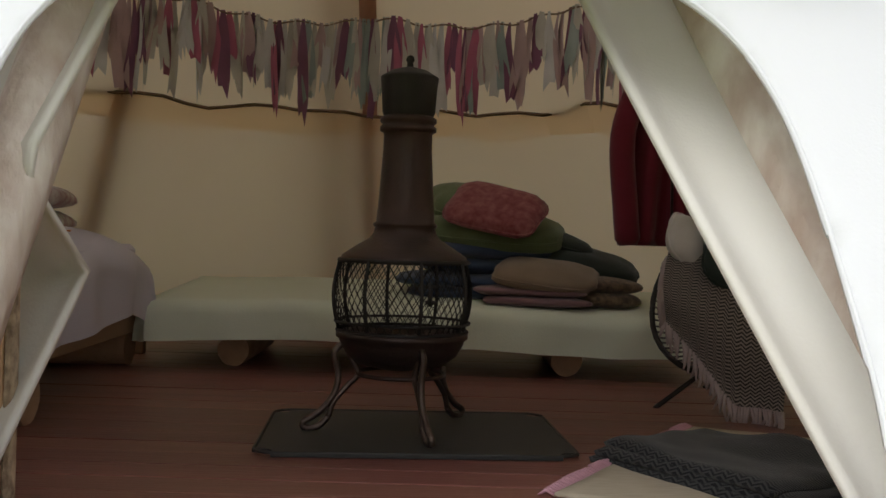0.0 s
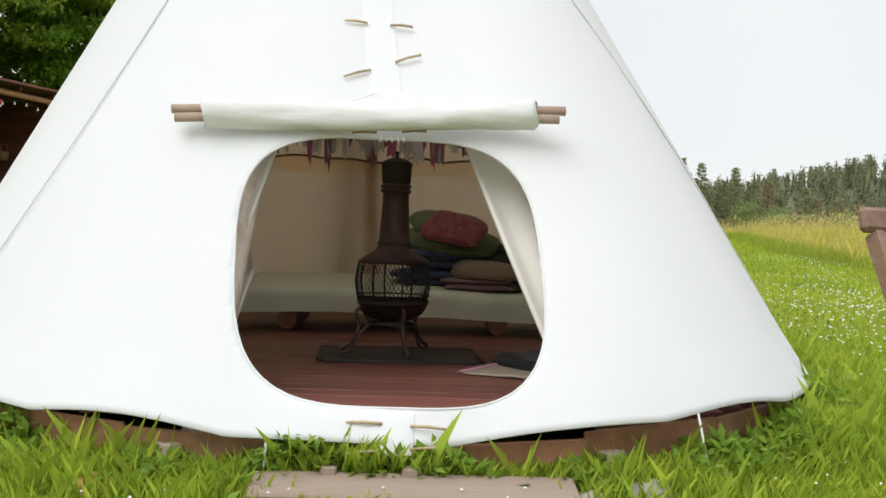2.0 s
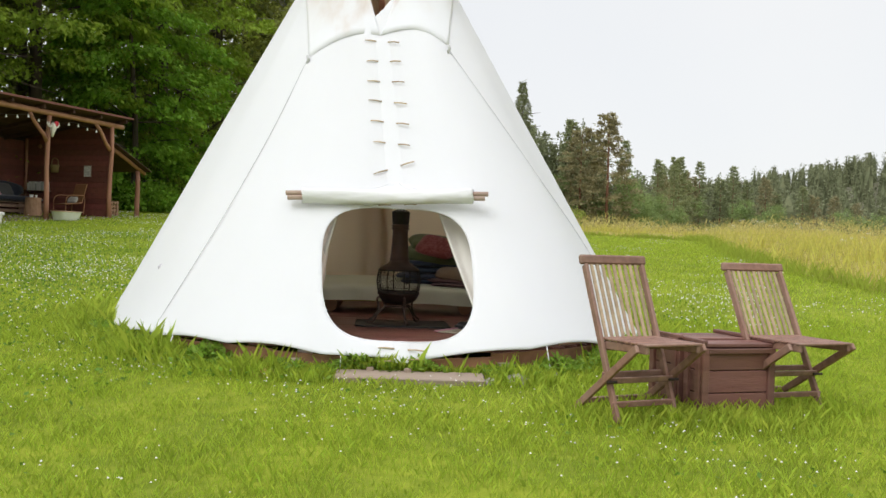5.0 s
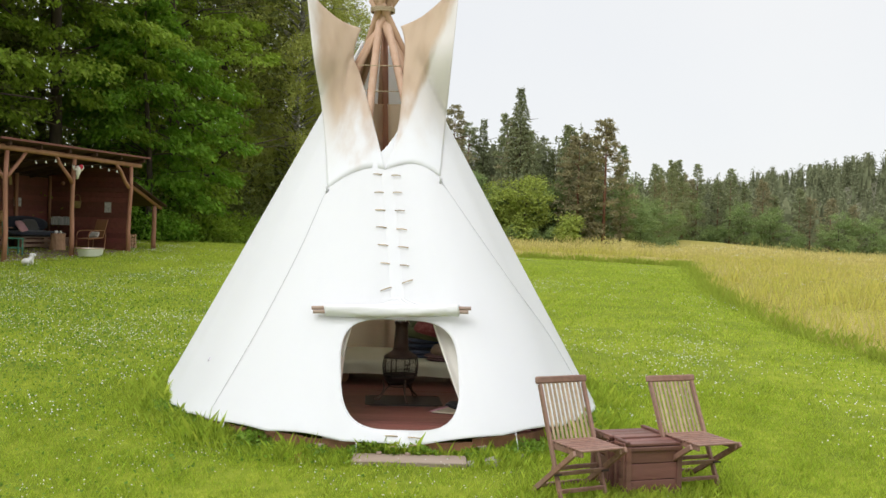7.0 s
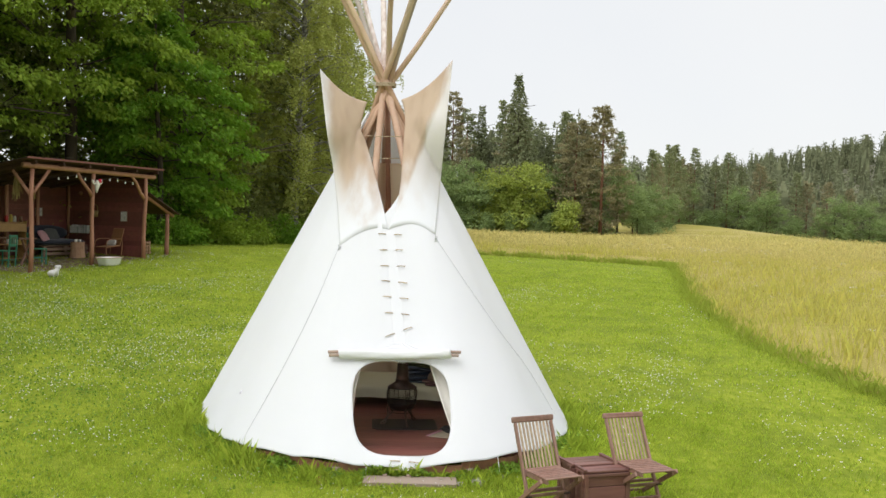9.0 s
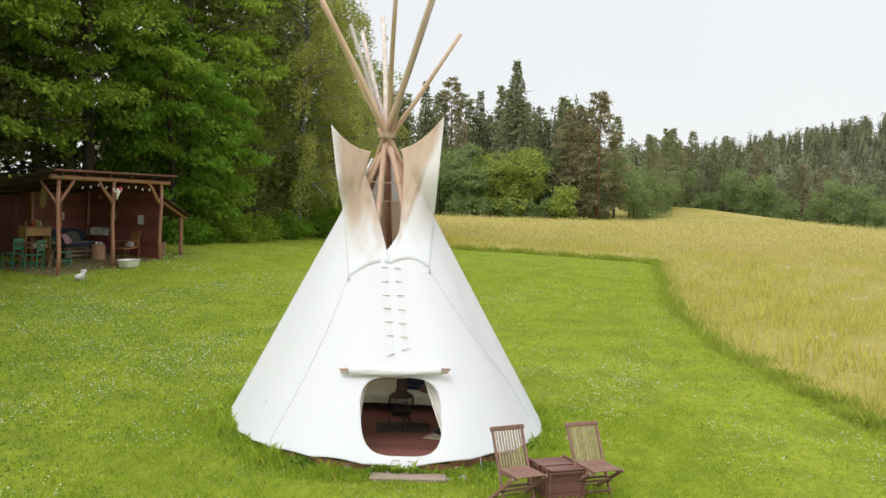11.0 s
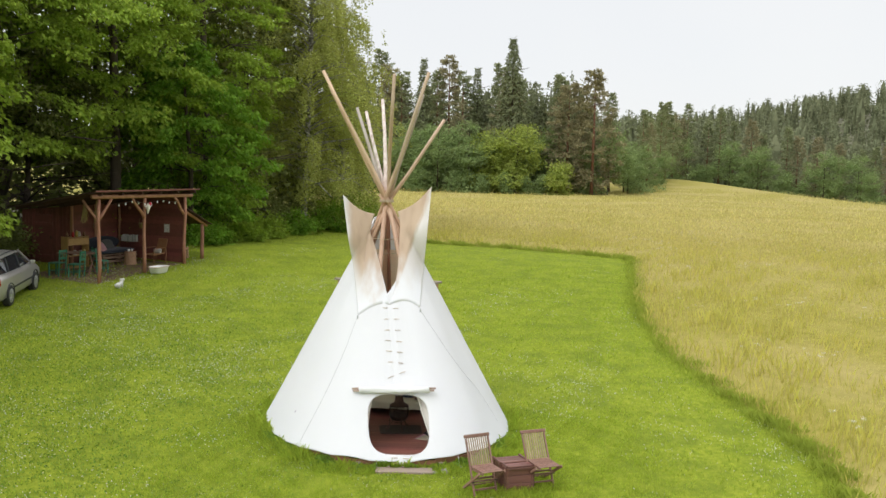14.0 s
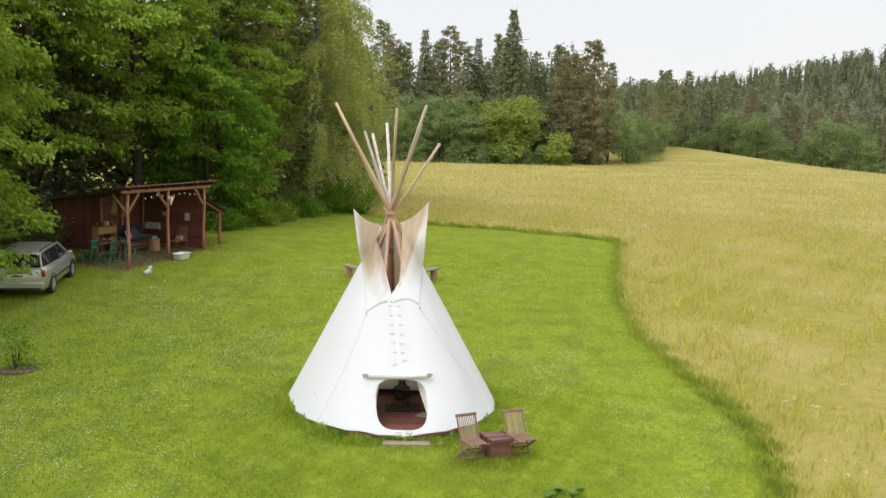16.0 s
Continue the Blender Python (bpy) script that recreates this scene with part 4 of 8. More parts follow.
def cushion(name, label, mt, size, m, seed, pw=4.0, amp=0.1, cat="cushion"):
    t = thing(name, label, cat)
    t.matrix_basis = m
    puff("filling", t, mt, size, Matrix(), seed, pw, amp)
    bm = bmesh.new()
    pts = []
    for a in np.linspace(0, 2 * math.pi, 41):
        c, s = math.cos(a), math.sin(a)
        k = (abs(c) ** pw + abs(s) ** pw) ** (-1 / pw)
        f = 1 + amp * noise.noise(Vector((c, s, 0)) * 1.7 + Vector((seed, 0, 0)))
        pts.append((c * k * f * size[0] / 2, s * k * f * size[1] / 2, 0))
    tube(bm, pts, 0.005, 5, caps=False)
    part("edge_seam", bm, mt, t, "", True)
    return t


def folded(name, label, mt, size, m, layers, seed):
    """A folded blanket: layers that bend round at one side."""
    t = thing(name, label, "blanket")
    t.matrix_basis = m
    h = size[2] / layers
    for k in range(layers):
        rnd = random.Random(seed + k)
        puff("fold", t, mt, (size[0] * rnd.uniform(0.94, 1.02), size[1] * rnd.uniform(0.94, 1.02), h * 1.35), pose(rnd.uniform(-0.02, 0.02), rnd.uniform(-0.01, 0.01), h * (k + 0.5), 0, 0, rnd.uniform(-3, 3)), seed + k, 6.0, 0.06)
    return t


C_BLUE = cloth_mat("navy_blue_wool", (0.055, 0.075, 0.125))
C_GREEN = cloth_mat("moss_green_cotton", (0.125, 0.155, 0.075))
C_MAUVE = cloth_mat("mauve_fleece", (0.22, 0.13, 0.14))
C_BEIGE = cloth_mat("beige_linen", (0.26, 0.19, 0.135))
C_DARK = cloth_mat("black_green_knit", (0.030, 0.038, 0.032))
C_KNIT = cloth_mat("brown_patterned_knit", (0.20, 0.14, 0.09), (0.05, 0.035, 0.03), scale=45, amount=0.9)
C_RED = cloth_mat("red_diamond_weave", (0.20, 0.045, 0.050), (0.34, 0.14, 0.13), scale=32, amount=0.8)
C_FLORAL = cloth_mat("white_floral_cotton", (0.62, 0.58, 0.52), (0.36, 0.15, 0.15), scale=22, amount=0.9)
T = 0.50
folded("folded_blanket", "folded navy blue blanket on the bed", C_BLUE, (0.62, 0.42, 0.10), pose(0.16, 3.38, T - 0.02, 2, 0, -4), 2, 1)
folded("folded_blanket", "thick navy blue blanket folded under the pillows", C_BLUE, (0.58, 0.42, 0.13), pose(0.20, 3.40, T + 0.075, -2, 2, 6), 2, 5)
cushion("pillow", "moss green pillow lying on the blankets", C_GREEN, (0.66, 0.44, 0.17), pose(0.22, 3.40, T + 0.265, 12, 3, -6), 3, 4.0)
cushion("pillow", "second moss green pillow leaning on the pile", C_GREEN, (0.50, 0.36, 0.15), pose(0.20, 3.50, T + 0.375, 22, 4, 8), 8, 4.0)
cushion("cushion", "red cushion with a pale diamond pattern on the pile", C_RED, (0.40, 0.30, 0.10), pose(0.235, 3.24, T + 0.355, 36, 12, -20), 12, 5.0)
cushion("pillow", "dark green knitted pillow leaning on the pile", C_DARK, (0.46, 0.34, 0.13), pose(0.63, 3.36, T + 0.135, 10, 12, -10), 15, 4.0)
cushion("pillow", "dark grey pillow under the green one", C_DARK, (0.36, 0.3, 0.1), pose(0.50, 3.42, T + 0.225, 6, 14, 0), 17, 4.0)
cushion("pillow", "beige linen pillow at the front of the bed", C_BEIGE, (0.42, 0.27, 0.115), pose(0.44, 3.12, T + 0.085, 16, 5, -6), 19, 4.0)
folded("folded_blanket", "folded mauve fleece blanket on the bed", C_MAUVE, (0.46, 0.30, 0.075), pose(0.40, 3.13, T - 0.035, 0, 0, -6), 2, 21)
folded("folded_blanket", "brown patterned knitted blanket folded on the bed", C_KNIT, (0.34, 0.30, 0.11), pose(0.66, 3.18, T - 0.03, 0, 2, 14), 2, 31)
folded("folded_duvet", "folded white duvets with a red flower print on the bed", C_FLORAL, (0.62, 0.5, 0.17), pose(-1.62, 2.62, 0.70, 0, 0, 6), 2, 41)


# ---- board at the foot of the side bed ----
M_OSB = mat("raw_pine_board", (0.52, 0.33, 0.19), 0.75, var=(0.40, 0.23, 0.12), scale=10, amount=0.6, bump=0.3, bscale=60, stretch=(1, 1, 0.25))
M_OSBEDGE = mat("flaked_board_edge", (0.50, 0.38, 0.25), 0.85, var=(0.14, 0.09, 0.06), scale=60, amount=0.9, bump=0.7, bscale=140, stretch=(1, 1, 0.6))
bb = thing("foot_board", "raw pine board with a flaked cut edge at the bed's foot", "board")
bm = bmesh.new()
box(bm, (0.44, 0.020, 0.455), pose(-0.935, 0.845, FLOOR + 0.2275), 0.002)
part("panel", bm, M_OSB, bb)
bm = bmesh.new()
box(bm, (0.016, 0.024, 0.455), pose(-0.705, 0.844, FLOOR + 0.2275), 0.003)
part("cut_edge", bm, M_OSBEDGE, bb)


# ---- string chair with a throw ----
M_STRING = mat("dark_grey_plastic_string", (0.10, 0.095, 0.095), 0.5, var=(0.16, 0.15, 0.15), scale=40, amount=0.5)


def herringbone(name, dark, light, scale):
    """A woven zigzag of two yarns."""
    mt = mat(name, dark, 0.95, bump=0.2, bscale=250, spec=0.1, sheen=0.15)
    nt = mt.node_tree
    N, L = nt.nodes.new, nt.links.new
    bs = nt.nodes["Principled BSDF"]
    tc = N("ShaderNodeTexCoord")
    sp = N("ShaderNodeSeparateXYZ")
    L(tc.outputs["UV"], sp.inputs[0])

    def mth(op, a, b=None):
        k = N("ShaderNodeMath")
        k.operation = op
        for i, q in enumerate((a, b)):
            if q is None:
                continue
            if isinstance(q, (int, float)):
                k.inputs[i].default_value = q
            else:
                L(q, k.inputs[i])
        return k.outputs[0]
    zig = mth("PINGPONG", mth("MULTIPLY", sp.outputs[0], scale), 1.0)
    st = mth("FRACT", mth("ADD", mth("MULTIPLY", sp.outputs[1], scale * 1.4), zig))
    on = mth("GREATER_THAN", st, 0.5)
    mx = N("ShaderNodeMix")
    mx.data_type = "RGBA"
    L(on, mx.inputs[0])
    mx.inputs[6].default_value, mx.inputs[7].default_value = (*dark, 1), (*light, 1)
    L(mx.outputs[2], bs.inputs["Base Color"])
    return mt


M_THROW = herringbone("grey_herringbone_wool", (0.045, 0.040, 0.038), (0.26, 0.22, 0.20), 26)
M_THROW2 = herringbone("black_herringbone_wool", (0.014, 0.014, 0.016), (0.055, 0.055, 0.055), 30)
M_FRINGE = mat("pale_fringe_yarn", (0.42, 0.34, 0.34), 0.95, var=(0.30, 0.23, 0.23), scale=40, amount=0.5)


def sheet_uv(name, V, n, m, mt, parent, label="", thick=0.008):
    F = [(j * n + i, j * n + i + 1, (j + 1) * n + i + 1, (j + 1) * n + i) for j in range(m - 1) for i in range(n - 1)]
    me = mesh_from(name, V, F, mt, True)
    uv = me.uv_layers.new(name="UVMap")
    for poly in me.polygons:
        for li in poly.loop_indices:
            k = me.loops[li].vertex_index
            uv.data[li].uv = ((k % n) / (n - 1), (k // n) / (m - 1))
    ob = part(name, me, mt, parent, label)
    s = ob.modifiers.new("thick", "SOLIDIFY")
    s.thickness, s.offset = thick, 0
    return ob


chair = thing("string_chair", "round chair strung with dark cord on thin black legs", "chair")
hub = Vector((1.06, 2.50, 0.62))
axis = Vector((-0.62, -0.52, 0.60)).normalized()
rimx = axis.cross(Vector((0, 0, 1))).normalized()
rimy = rimx.cross(axis)
bm = bmesh.new()
rim = [hub + (rimx * math.cos(a) + rimy * math.sin(a) * 1.08) * 0.36 for a in np.linspace(0, 2 * math.pi, 41)]
tube(bm, rim, 0.010, 7, caps=False)
part("rim", bm, M_BLACK, chair, "", True)
bm = bmesh.new()
low = hub - axis * 0.26 - Vector((0, 0, 0.02))
for p in rim[:-1]:
    tube(bm, [p, p.lerp(low, 0.5) - axis * 0.06, low + (p - hub) * 0.12], 0.0035, 4, caps=False)
for p, q in zip(rim[:-1], rim[1:]):
    m_ = (p + q) / 2
    tube(bm, [m_, m_.lerp(low, 0.5) - axis * 0.06, low + (m_ - hub) * 0.12], 0.0035, 4, caps=False)
part("strings", bm, M_STRING, chair, "", True)
for fx, fy in ((0.72, 2.36), (1.02, 2.20), (1.35, 2.55), (1.02, 2.85)):
    bm = bmesh.new()
    tube(bm, [(fx, fy, FLOOR), (fx * 0.5 + low.x * 0.5, fy * 0.5 + low.y * 0.5, 0.34), tuple(low + Vector((0, 0, 0.03)))], 0.008, 7)
    part("leg", bm, M_BLACK, chair, "", True)
throw = thing("herringbone_throw", "grey herringbone wool throw with a pale fringe on the chair", "throw")
n, m = 26, 34
V = []
for j in range(m):
    v = j / (m - 1)
    for i in range(n):
        u = i / (n - 1)
        top = Vector((0.77 + 0.36 * u, 2.42 - 0.16 * u, 0.735 - 0.10 * u))
        bot = Vector((0.735 + 0.30 * u, 2.30 - 0.22 * u, 0.47 - 0.24 * min(1, u * 1.6)))
        p = top.lerp(bot, v)
        out = 0.11 * math.sin(math.pi * min(1, v * 1.1))
        p += Vector((-0.45, -0.85, 0)) * out * 0.6
        p += Vector((-0.4, -0.8, 0)) * (0.018 * math.sin(u * 11 + v * 2) * v)
        V.append(p)
sheet_uv("throw", V, n, m, M_THROW, throw)
bm = bmesh.new()
rnd = random.Random(5)
for i in range(44):
    u = i / 43
    k = int(u * (n - 1))
    p = Vector(V[(m - 1) * n + k]).lerp(Vector(V[(m - 1) * n + min(n - 1, k + 1)]), u * (n - 1) - k)
    ln = rnd.uniform(0.05, 0.075)
    tube(bm, [p + Vector((0, -0.004, 0.008)), p + Vector((rnd.uniform(-0.008, 0.008), -0.008, -ln * 0.5)), p + Vector((rnd.uniform(-0.012, 0.012), -0.006, -ln))], [0.005, 0.006, 0.003], 5)
for j in range(6, m):
    p = Vector(V[j * n])
    ln = rnd.uniform(0.03, 0.05)
    tube(bm, [p, p + Vector((-0.015, -0.01, -ln * 0.6)), p + Vector((-0.02, -0.01, -ln))], [0.004, 0.005, 0.002], 5)
part("fringe", bm, M_FRINGE, throw, "pale pinkish fringe", True)
cushion("cushion", "white cushion leaning in the chair", cloth_mat("white_cotton", (0.62, 0.58, 0.55)), (0.26, 0.2, 0.08), pose(0.86, 2.42, 0.715, 60, 30, 20), 51, 4)
cushion("cushion", "dark green cushion in the chair", C_DARK, (0.32, 0.28, 0.10), pose(1.01, 2.34, 0.70, 62, 10, 6), 53, 4)

# ---- rug with a black throw near the doorway ----
rug = thing("small_rug", "cream woven rug with a pink fringe on the floor", "rug")
M_RUG = mat("cream_ribbed_weave", (0.50, 0.44, 0.34), 0.95, var=(0.40, 0.34, 0.25), scale=60, amount=0.7, bump=0.6, bscale=160, stretch=(0.3, 3, 1))
n, m = 20, 30
V = []
for j in range(m):
    v = j / (m - 1)
    for i in range(n):
        u = i / (n - 1)
        a = Vector((0.25, 1.22, 0)).lerp(Vector((0.75, 2.00, 0)), v)
        b = Vector((0.80, 0.98, 0)).lerp(Vector((1.25, 1.80, 0)), v)
        p = a.lerp(b, u)
        p.z = FLOOR + 0.008 + 0.006 * max(0, noise.noise(Vector((u * 4, v * 5, 9))))
        V.append(p)
sheet_uv("woven_rug", V, n, m, M_RUG, rug, "", 0.008)
M_PINK = mat("pink_fringe_yarn", (0.55, 0.30, 0.36), 0.95, var=(0.42, 0.22, 0.28), scale=40, amount=0.5)
for side in (0, n - 1):
    bm = bmesh.new()
    for i in range(64):
        u = i / 63
        k = min(m - 2, int(u * (m - 1)))
        p = Vector(V[k * n + side]).lerp(Vector(V[(k + 1) * n + side]), u * (m - 1) - k)
        d = Vector((-0.90, 0.42, 0)) * (1 if side == 0 else -1)
        q = p + d * rnd.uniform(0.035, 0.055) + Vector((rnd.uniform(-0.01, 0.01), 0, 0))
        tube(bm, [p, p.lerp(q, 0.5) + Vector((0, 0, 0.008)), q - Vector((0, 0, 0.004))], [0.003, 0.005, 0.002], 5)
    part("fringe", bm, M_PINK, rug, "pink cotton fringe", True)
blk = thing("black_throw", "black herringbone throw folded on the rug", "throw")
n, m = 24, 24
for k, (dz, sc, rot) in enumerate(((0.022, 1.0, 0), (0.048, 0.95, 3), (0.070, 0.90, -2))):
    V = []
    for j in range(m):
        v = j / (m - 1) * 2 - 1
        for i in range(n):
            u = i / (n - 1) * 2 - 1
            edge = max(abs(u), abs(v))
            z = dz + 0.012 * noise.noise(Vector((u * 2 + k, v * 2, 3))) - (0.014 if edge > 0.93 else 0) + 0.05 * max(0, v) * (0.5 + 0.5 * math.sin(u * 3 + 1))
            V.append(pose(0.68, 1.42, FLOOR, 0, 0, -58 + rot) @ Vector((u * 0.28 * sc, v * 0.18 * sc, z * 0.8)))
    sheet_uv("fold", V, n, m, M_THROW2, blk, "", 0.014)

# ---- red jacket hanging on the wall ----
jk = thing("hanging_jacket", "dark red knitted jacket hanging from a pole", "jacket")
M_JACKET = cloth_mat("dark_red_knit", (0.16, 0.018, 0.03))
V = []
n, m = 22, 26
for j in range(m):
    v = j / (m - 1)
    for i in range(n):
        u = i / (n - 1) * 2 - 1
        w = 0.10 + 0.07 * min(1, v * 3) + 0.02 * v
        x = 0.91 + u * w
        z = 1.46 - 0.74 * v - 0.06 * abs(u) * (1 - v) - 0.04 * (1 - u * u) * 0
        y = 3.06 + 0.035 * math.cos(u * 9 + v * 2) * (0.3 + v) - 0.06 * (1 - u * u)
        V.append((x, y, z))
sheet_uv("jacket_body", V, n, m, M_JACKET, jk, "", 0.014)
for sx in (-1, 1):
    bm = bmesh.new()
    tube(bm, bez([(0.91 + sx * 0.13, 3.02, 1.38), (0.91 + sx * 0.20, 3.0, 1.15), (0.91 + sx * 0.185, 2.98, 0.86), (0.91 + sx * 0.17, 2.98, 0.72)], 5), [0.05] * 15 + [0.035], 10)
    part("sleeve", bm, M_JACKET, jk, "", True)
bm = bmesh.new()
tube(bm, [(0.91, 2.985, 1.40), (0.90, 2.97, 1.1), (0.905, 2.965, 0.76)], 0.006, 6)
part("zip", bm, M_IRON, jk, "", True)

# ---- rag garland on its cord ----
gar = thing("rag_garland", "garland of torn pink, white and grey rag strips on a cord", "garland")
RAGS = [cloth_mat(nm, c) for nm, c in (("cream_rag", (0.55, 0.50, 0.42)), ("white_rag", (0.62, 0.58, 0.54)), ("pink_rag", (0.46, 0.14, 0.20)), ("mauve_rag", (0.24, 0.10, 0.15)), ("grey_green_rag", (0.33, 0.37, 0.33)), ("dusty_rose_rag", (0.48, 0.33, 0.31)))]
cord = []
for k in range(101):
    a = math.radians(-78 + 160 * k / 100)
    r = 1.20
    z = 1.735 - 0.045 * abs(math.sin(k / 100 * math.pi * 4)) + 0.01 * math.sin(k)
    cord.append(Vector((-0.33 + r * 1.08 * math.sin(a), 2.48 + r * math.cos(a), z)))
bm = bmesh.new()
tube(bm, cord, 0.004, 5)
part("cord", bm, M_HEMBAND, gar, "", True)
rnd = random.Random(21)
k = 0.5
count = 0
while k < 99.2 and count < 170:
    i = int(k)
    p = cord[i].lerp(cord[i + 1], k - i)
    tang = (cord[i + 1] - cord[i]).normalized()
    nrm = Vector((-tang.y, tang.x, 0))
    ln = rnd.choice((0.24, 0.28, 0.30, 0.33, 0.36, 0.40, 0.44)) * rnd.uniform(0.9, 1.05)
    w = rnd.uniform(0.026, 0.072)
    mt = RAGS[rnd.choice((0, 0, 0, 1, 1, 1, 5, 5, 5, 2, 3, 3, 4))]
    bm = bmesh.new()
    rows = []
    ph = rnd.uniform(0, 6)
    for j in range(8):
        v = j / 7
        ww = w * (0.30 + 0.70 * min(1, v * 3)) * (1 if j < 7 else rnd.uniform(0.4, 0.9))
        c = p + tang * (0.012 * math.sin(ph + v * 4) * v) + nrm * (0.012 * math.sin(ph * 2 + v * 5)) + Vector((0, 0, 0.012 - ln * v))
        tw = tang * math.cos(0.6 * math.sin(ph + v * 2)) + nrm * math.sin(0.6 * math.sin(ph + v * 2))
        rows.append([bm.verts.new(c - tw * ww / 2 - nrm * 0.003), bm.verts.new(c + nrm * 0.006), bm.verts.new(c + tw * ww / 2 - nrm * 0.003)])
    rows[-1][1].co.z += rnd.uniform(0.0, 0.04)
    rows[-1][rnd.choice((0, 2))].co.z -= rnd.uniform(0.0, 0.05)
    for r0, r1 in zip(rows, rows[1:]):
        for q in range(2):
            bm.faces.new((r0[q], r0[q + 1], r1[q + 1], r1[q]))
    part("rag_strip", bm, mt, gar, "", True)
    k += w / 0.036 * rnd.uniform(0.34, 0.66)
    count += 1


# ---- folded cover on the side bed ----
cushion("bed_cover", "folded ochre yellow cover lying on the side bed", cloth_mat("ochre_cover", (0.58, 0.38, 0.16)), (0.62, 0.80, 0.05), pose(-1.52, 2.00, 0.722, 2.4, 0, 8), 44, 5.0, 0.08, "blanket")


# ---- in front of the tipi: two folding chairs, a crate table, a plank step ----
def folding_chair(m, deep, high):
    """A slatted folding chair; its front is along +y, its feet on z = 0."""
    ch = thing("folding_chair", "weathered brown slatted wooden folding chair standing on the lawn", "chair", "chairs by the crate", m=m @ Matrix.Diagonal((1, deep, high, 1)))
    W = 0.405
    # back frame: posts that run from the top rail down to the front feet
    top, foot = Vector((0, -0.30, 0.90)), Vector((0, 0.13, 0.0))
    for s in (-1, 1):
        bm = bmesh.new()
        bar(bm, (s * W / 2, foot.y, 0), (s * W / 2, top.y + 0.01, top.z - 0.03), 0.024, 0.045, (0, 1, 0.3))
        part("back_post", bm, M_TEAK, ch)
    bm = bmesh.new()
    bar(bm, (-W / 2 - 0.035, top.y, top.z), (W / 2 + 0.035, top.y, top.z), 0.03, 0.058, (0, -0.25, 1), 0.010)
    part("top_rail", bm, M_TEAK, ch)
    back = (top - foot).normalized()
    seat_z = 0.43
    at = foot + back * ((seat_z - 0.02) / back.z)
    bm = bmesh.new()
    bar(bm, (-W / 2, at.y, at.z), (W / 2, at.y, at.z), 0.022, 0.045, (0, -0.25, 1))
    part("lower_back_rail", bm, M_TEAK, ch)
    for k in range(9):
        x = -W / 2 + 0.045 + (W - 0.09) * k / 8
        a = foot + back * ((seat_z + 0.0) / back.z)
        b = foot + back * ((0.875) / back.z)
        bm = bmesh.new()
        bar(bm, (x, a.y - 0.004, a.z), (x, b.y - 0.004, b.z), 0.022, 0.012, (0, 1, 0.3), 0.003)
        part("back_slat", bm, M_TEAKLIGHT, ch, "")
    # seat frame and slats
    y0, y1 = -0.10, 0.36
    for s in (-1, 1):
        bm = bmesh.new()
        bar(bm, (s * (W / 2 - 0.03), y0, seat_z - 0.012), (s * (W / 2 - 0.03), y1, seat_z), 0.022, 0.045)
        part("seat_rail", bm, M_TEAK, ch)
    for k in range(8):
        y = y0 + 0.03 + (y1 - y0 - 0.04) * k / 7
        bm = bmesh.new()
        bar(bm, (-W / 2 + 0.01, y, seat_z + 0.026), (W / 2 - 0.01, y, seat_z + 0.026), 0.046, 0.014, (0, 0, 1), 0.004)
        part("seat_slat", bm, M_TEAK, ch)
    # rear legs: from under the seat front down to the back feet
    for s in (-1, 1):
        bm = bmesh.new()
        bar(bm, (s * (W / 2 + 0.028), -0.34, 0.0), (s * (W / 2 + 0.028), y1 - 0.02, seat_z + 0.01), 0.024, 0.045, (0, -1, 1))
        part("rear_leg", bm, M_TEAK, ch)
        bm = bmesh.new()
        tube(bm, [(s * (W / 2 + 0.046), 0.075, 0.225), (s * (W / 2 - 0.02), 0.075, 0.225)], 0.008, 8)
        part("pivot_bolt", bm, M_IRON, ch)
    for y, z in ((-0.26, 0.075), (-0.02, 0.255), (0.09, 0.10), (0.055, 0.23)):
        bm = bmesh.new()
        bar(bm, (-W / 2 - 0.02, y, z), (W / 2 + 0.02, y, z), 0.020, 0.034, (0, 0.2, 1))
        part("stretcher", bm, M_TEAK, ch)
    return ch




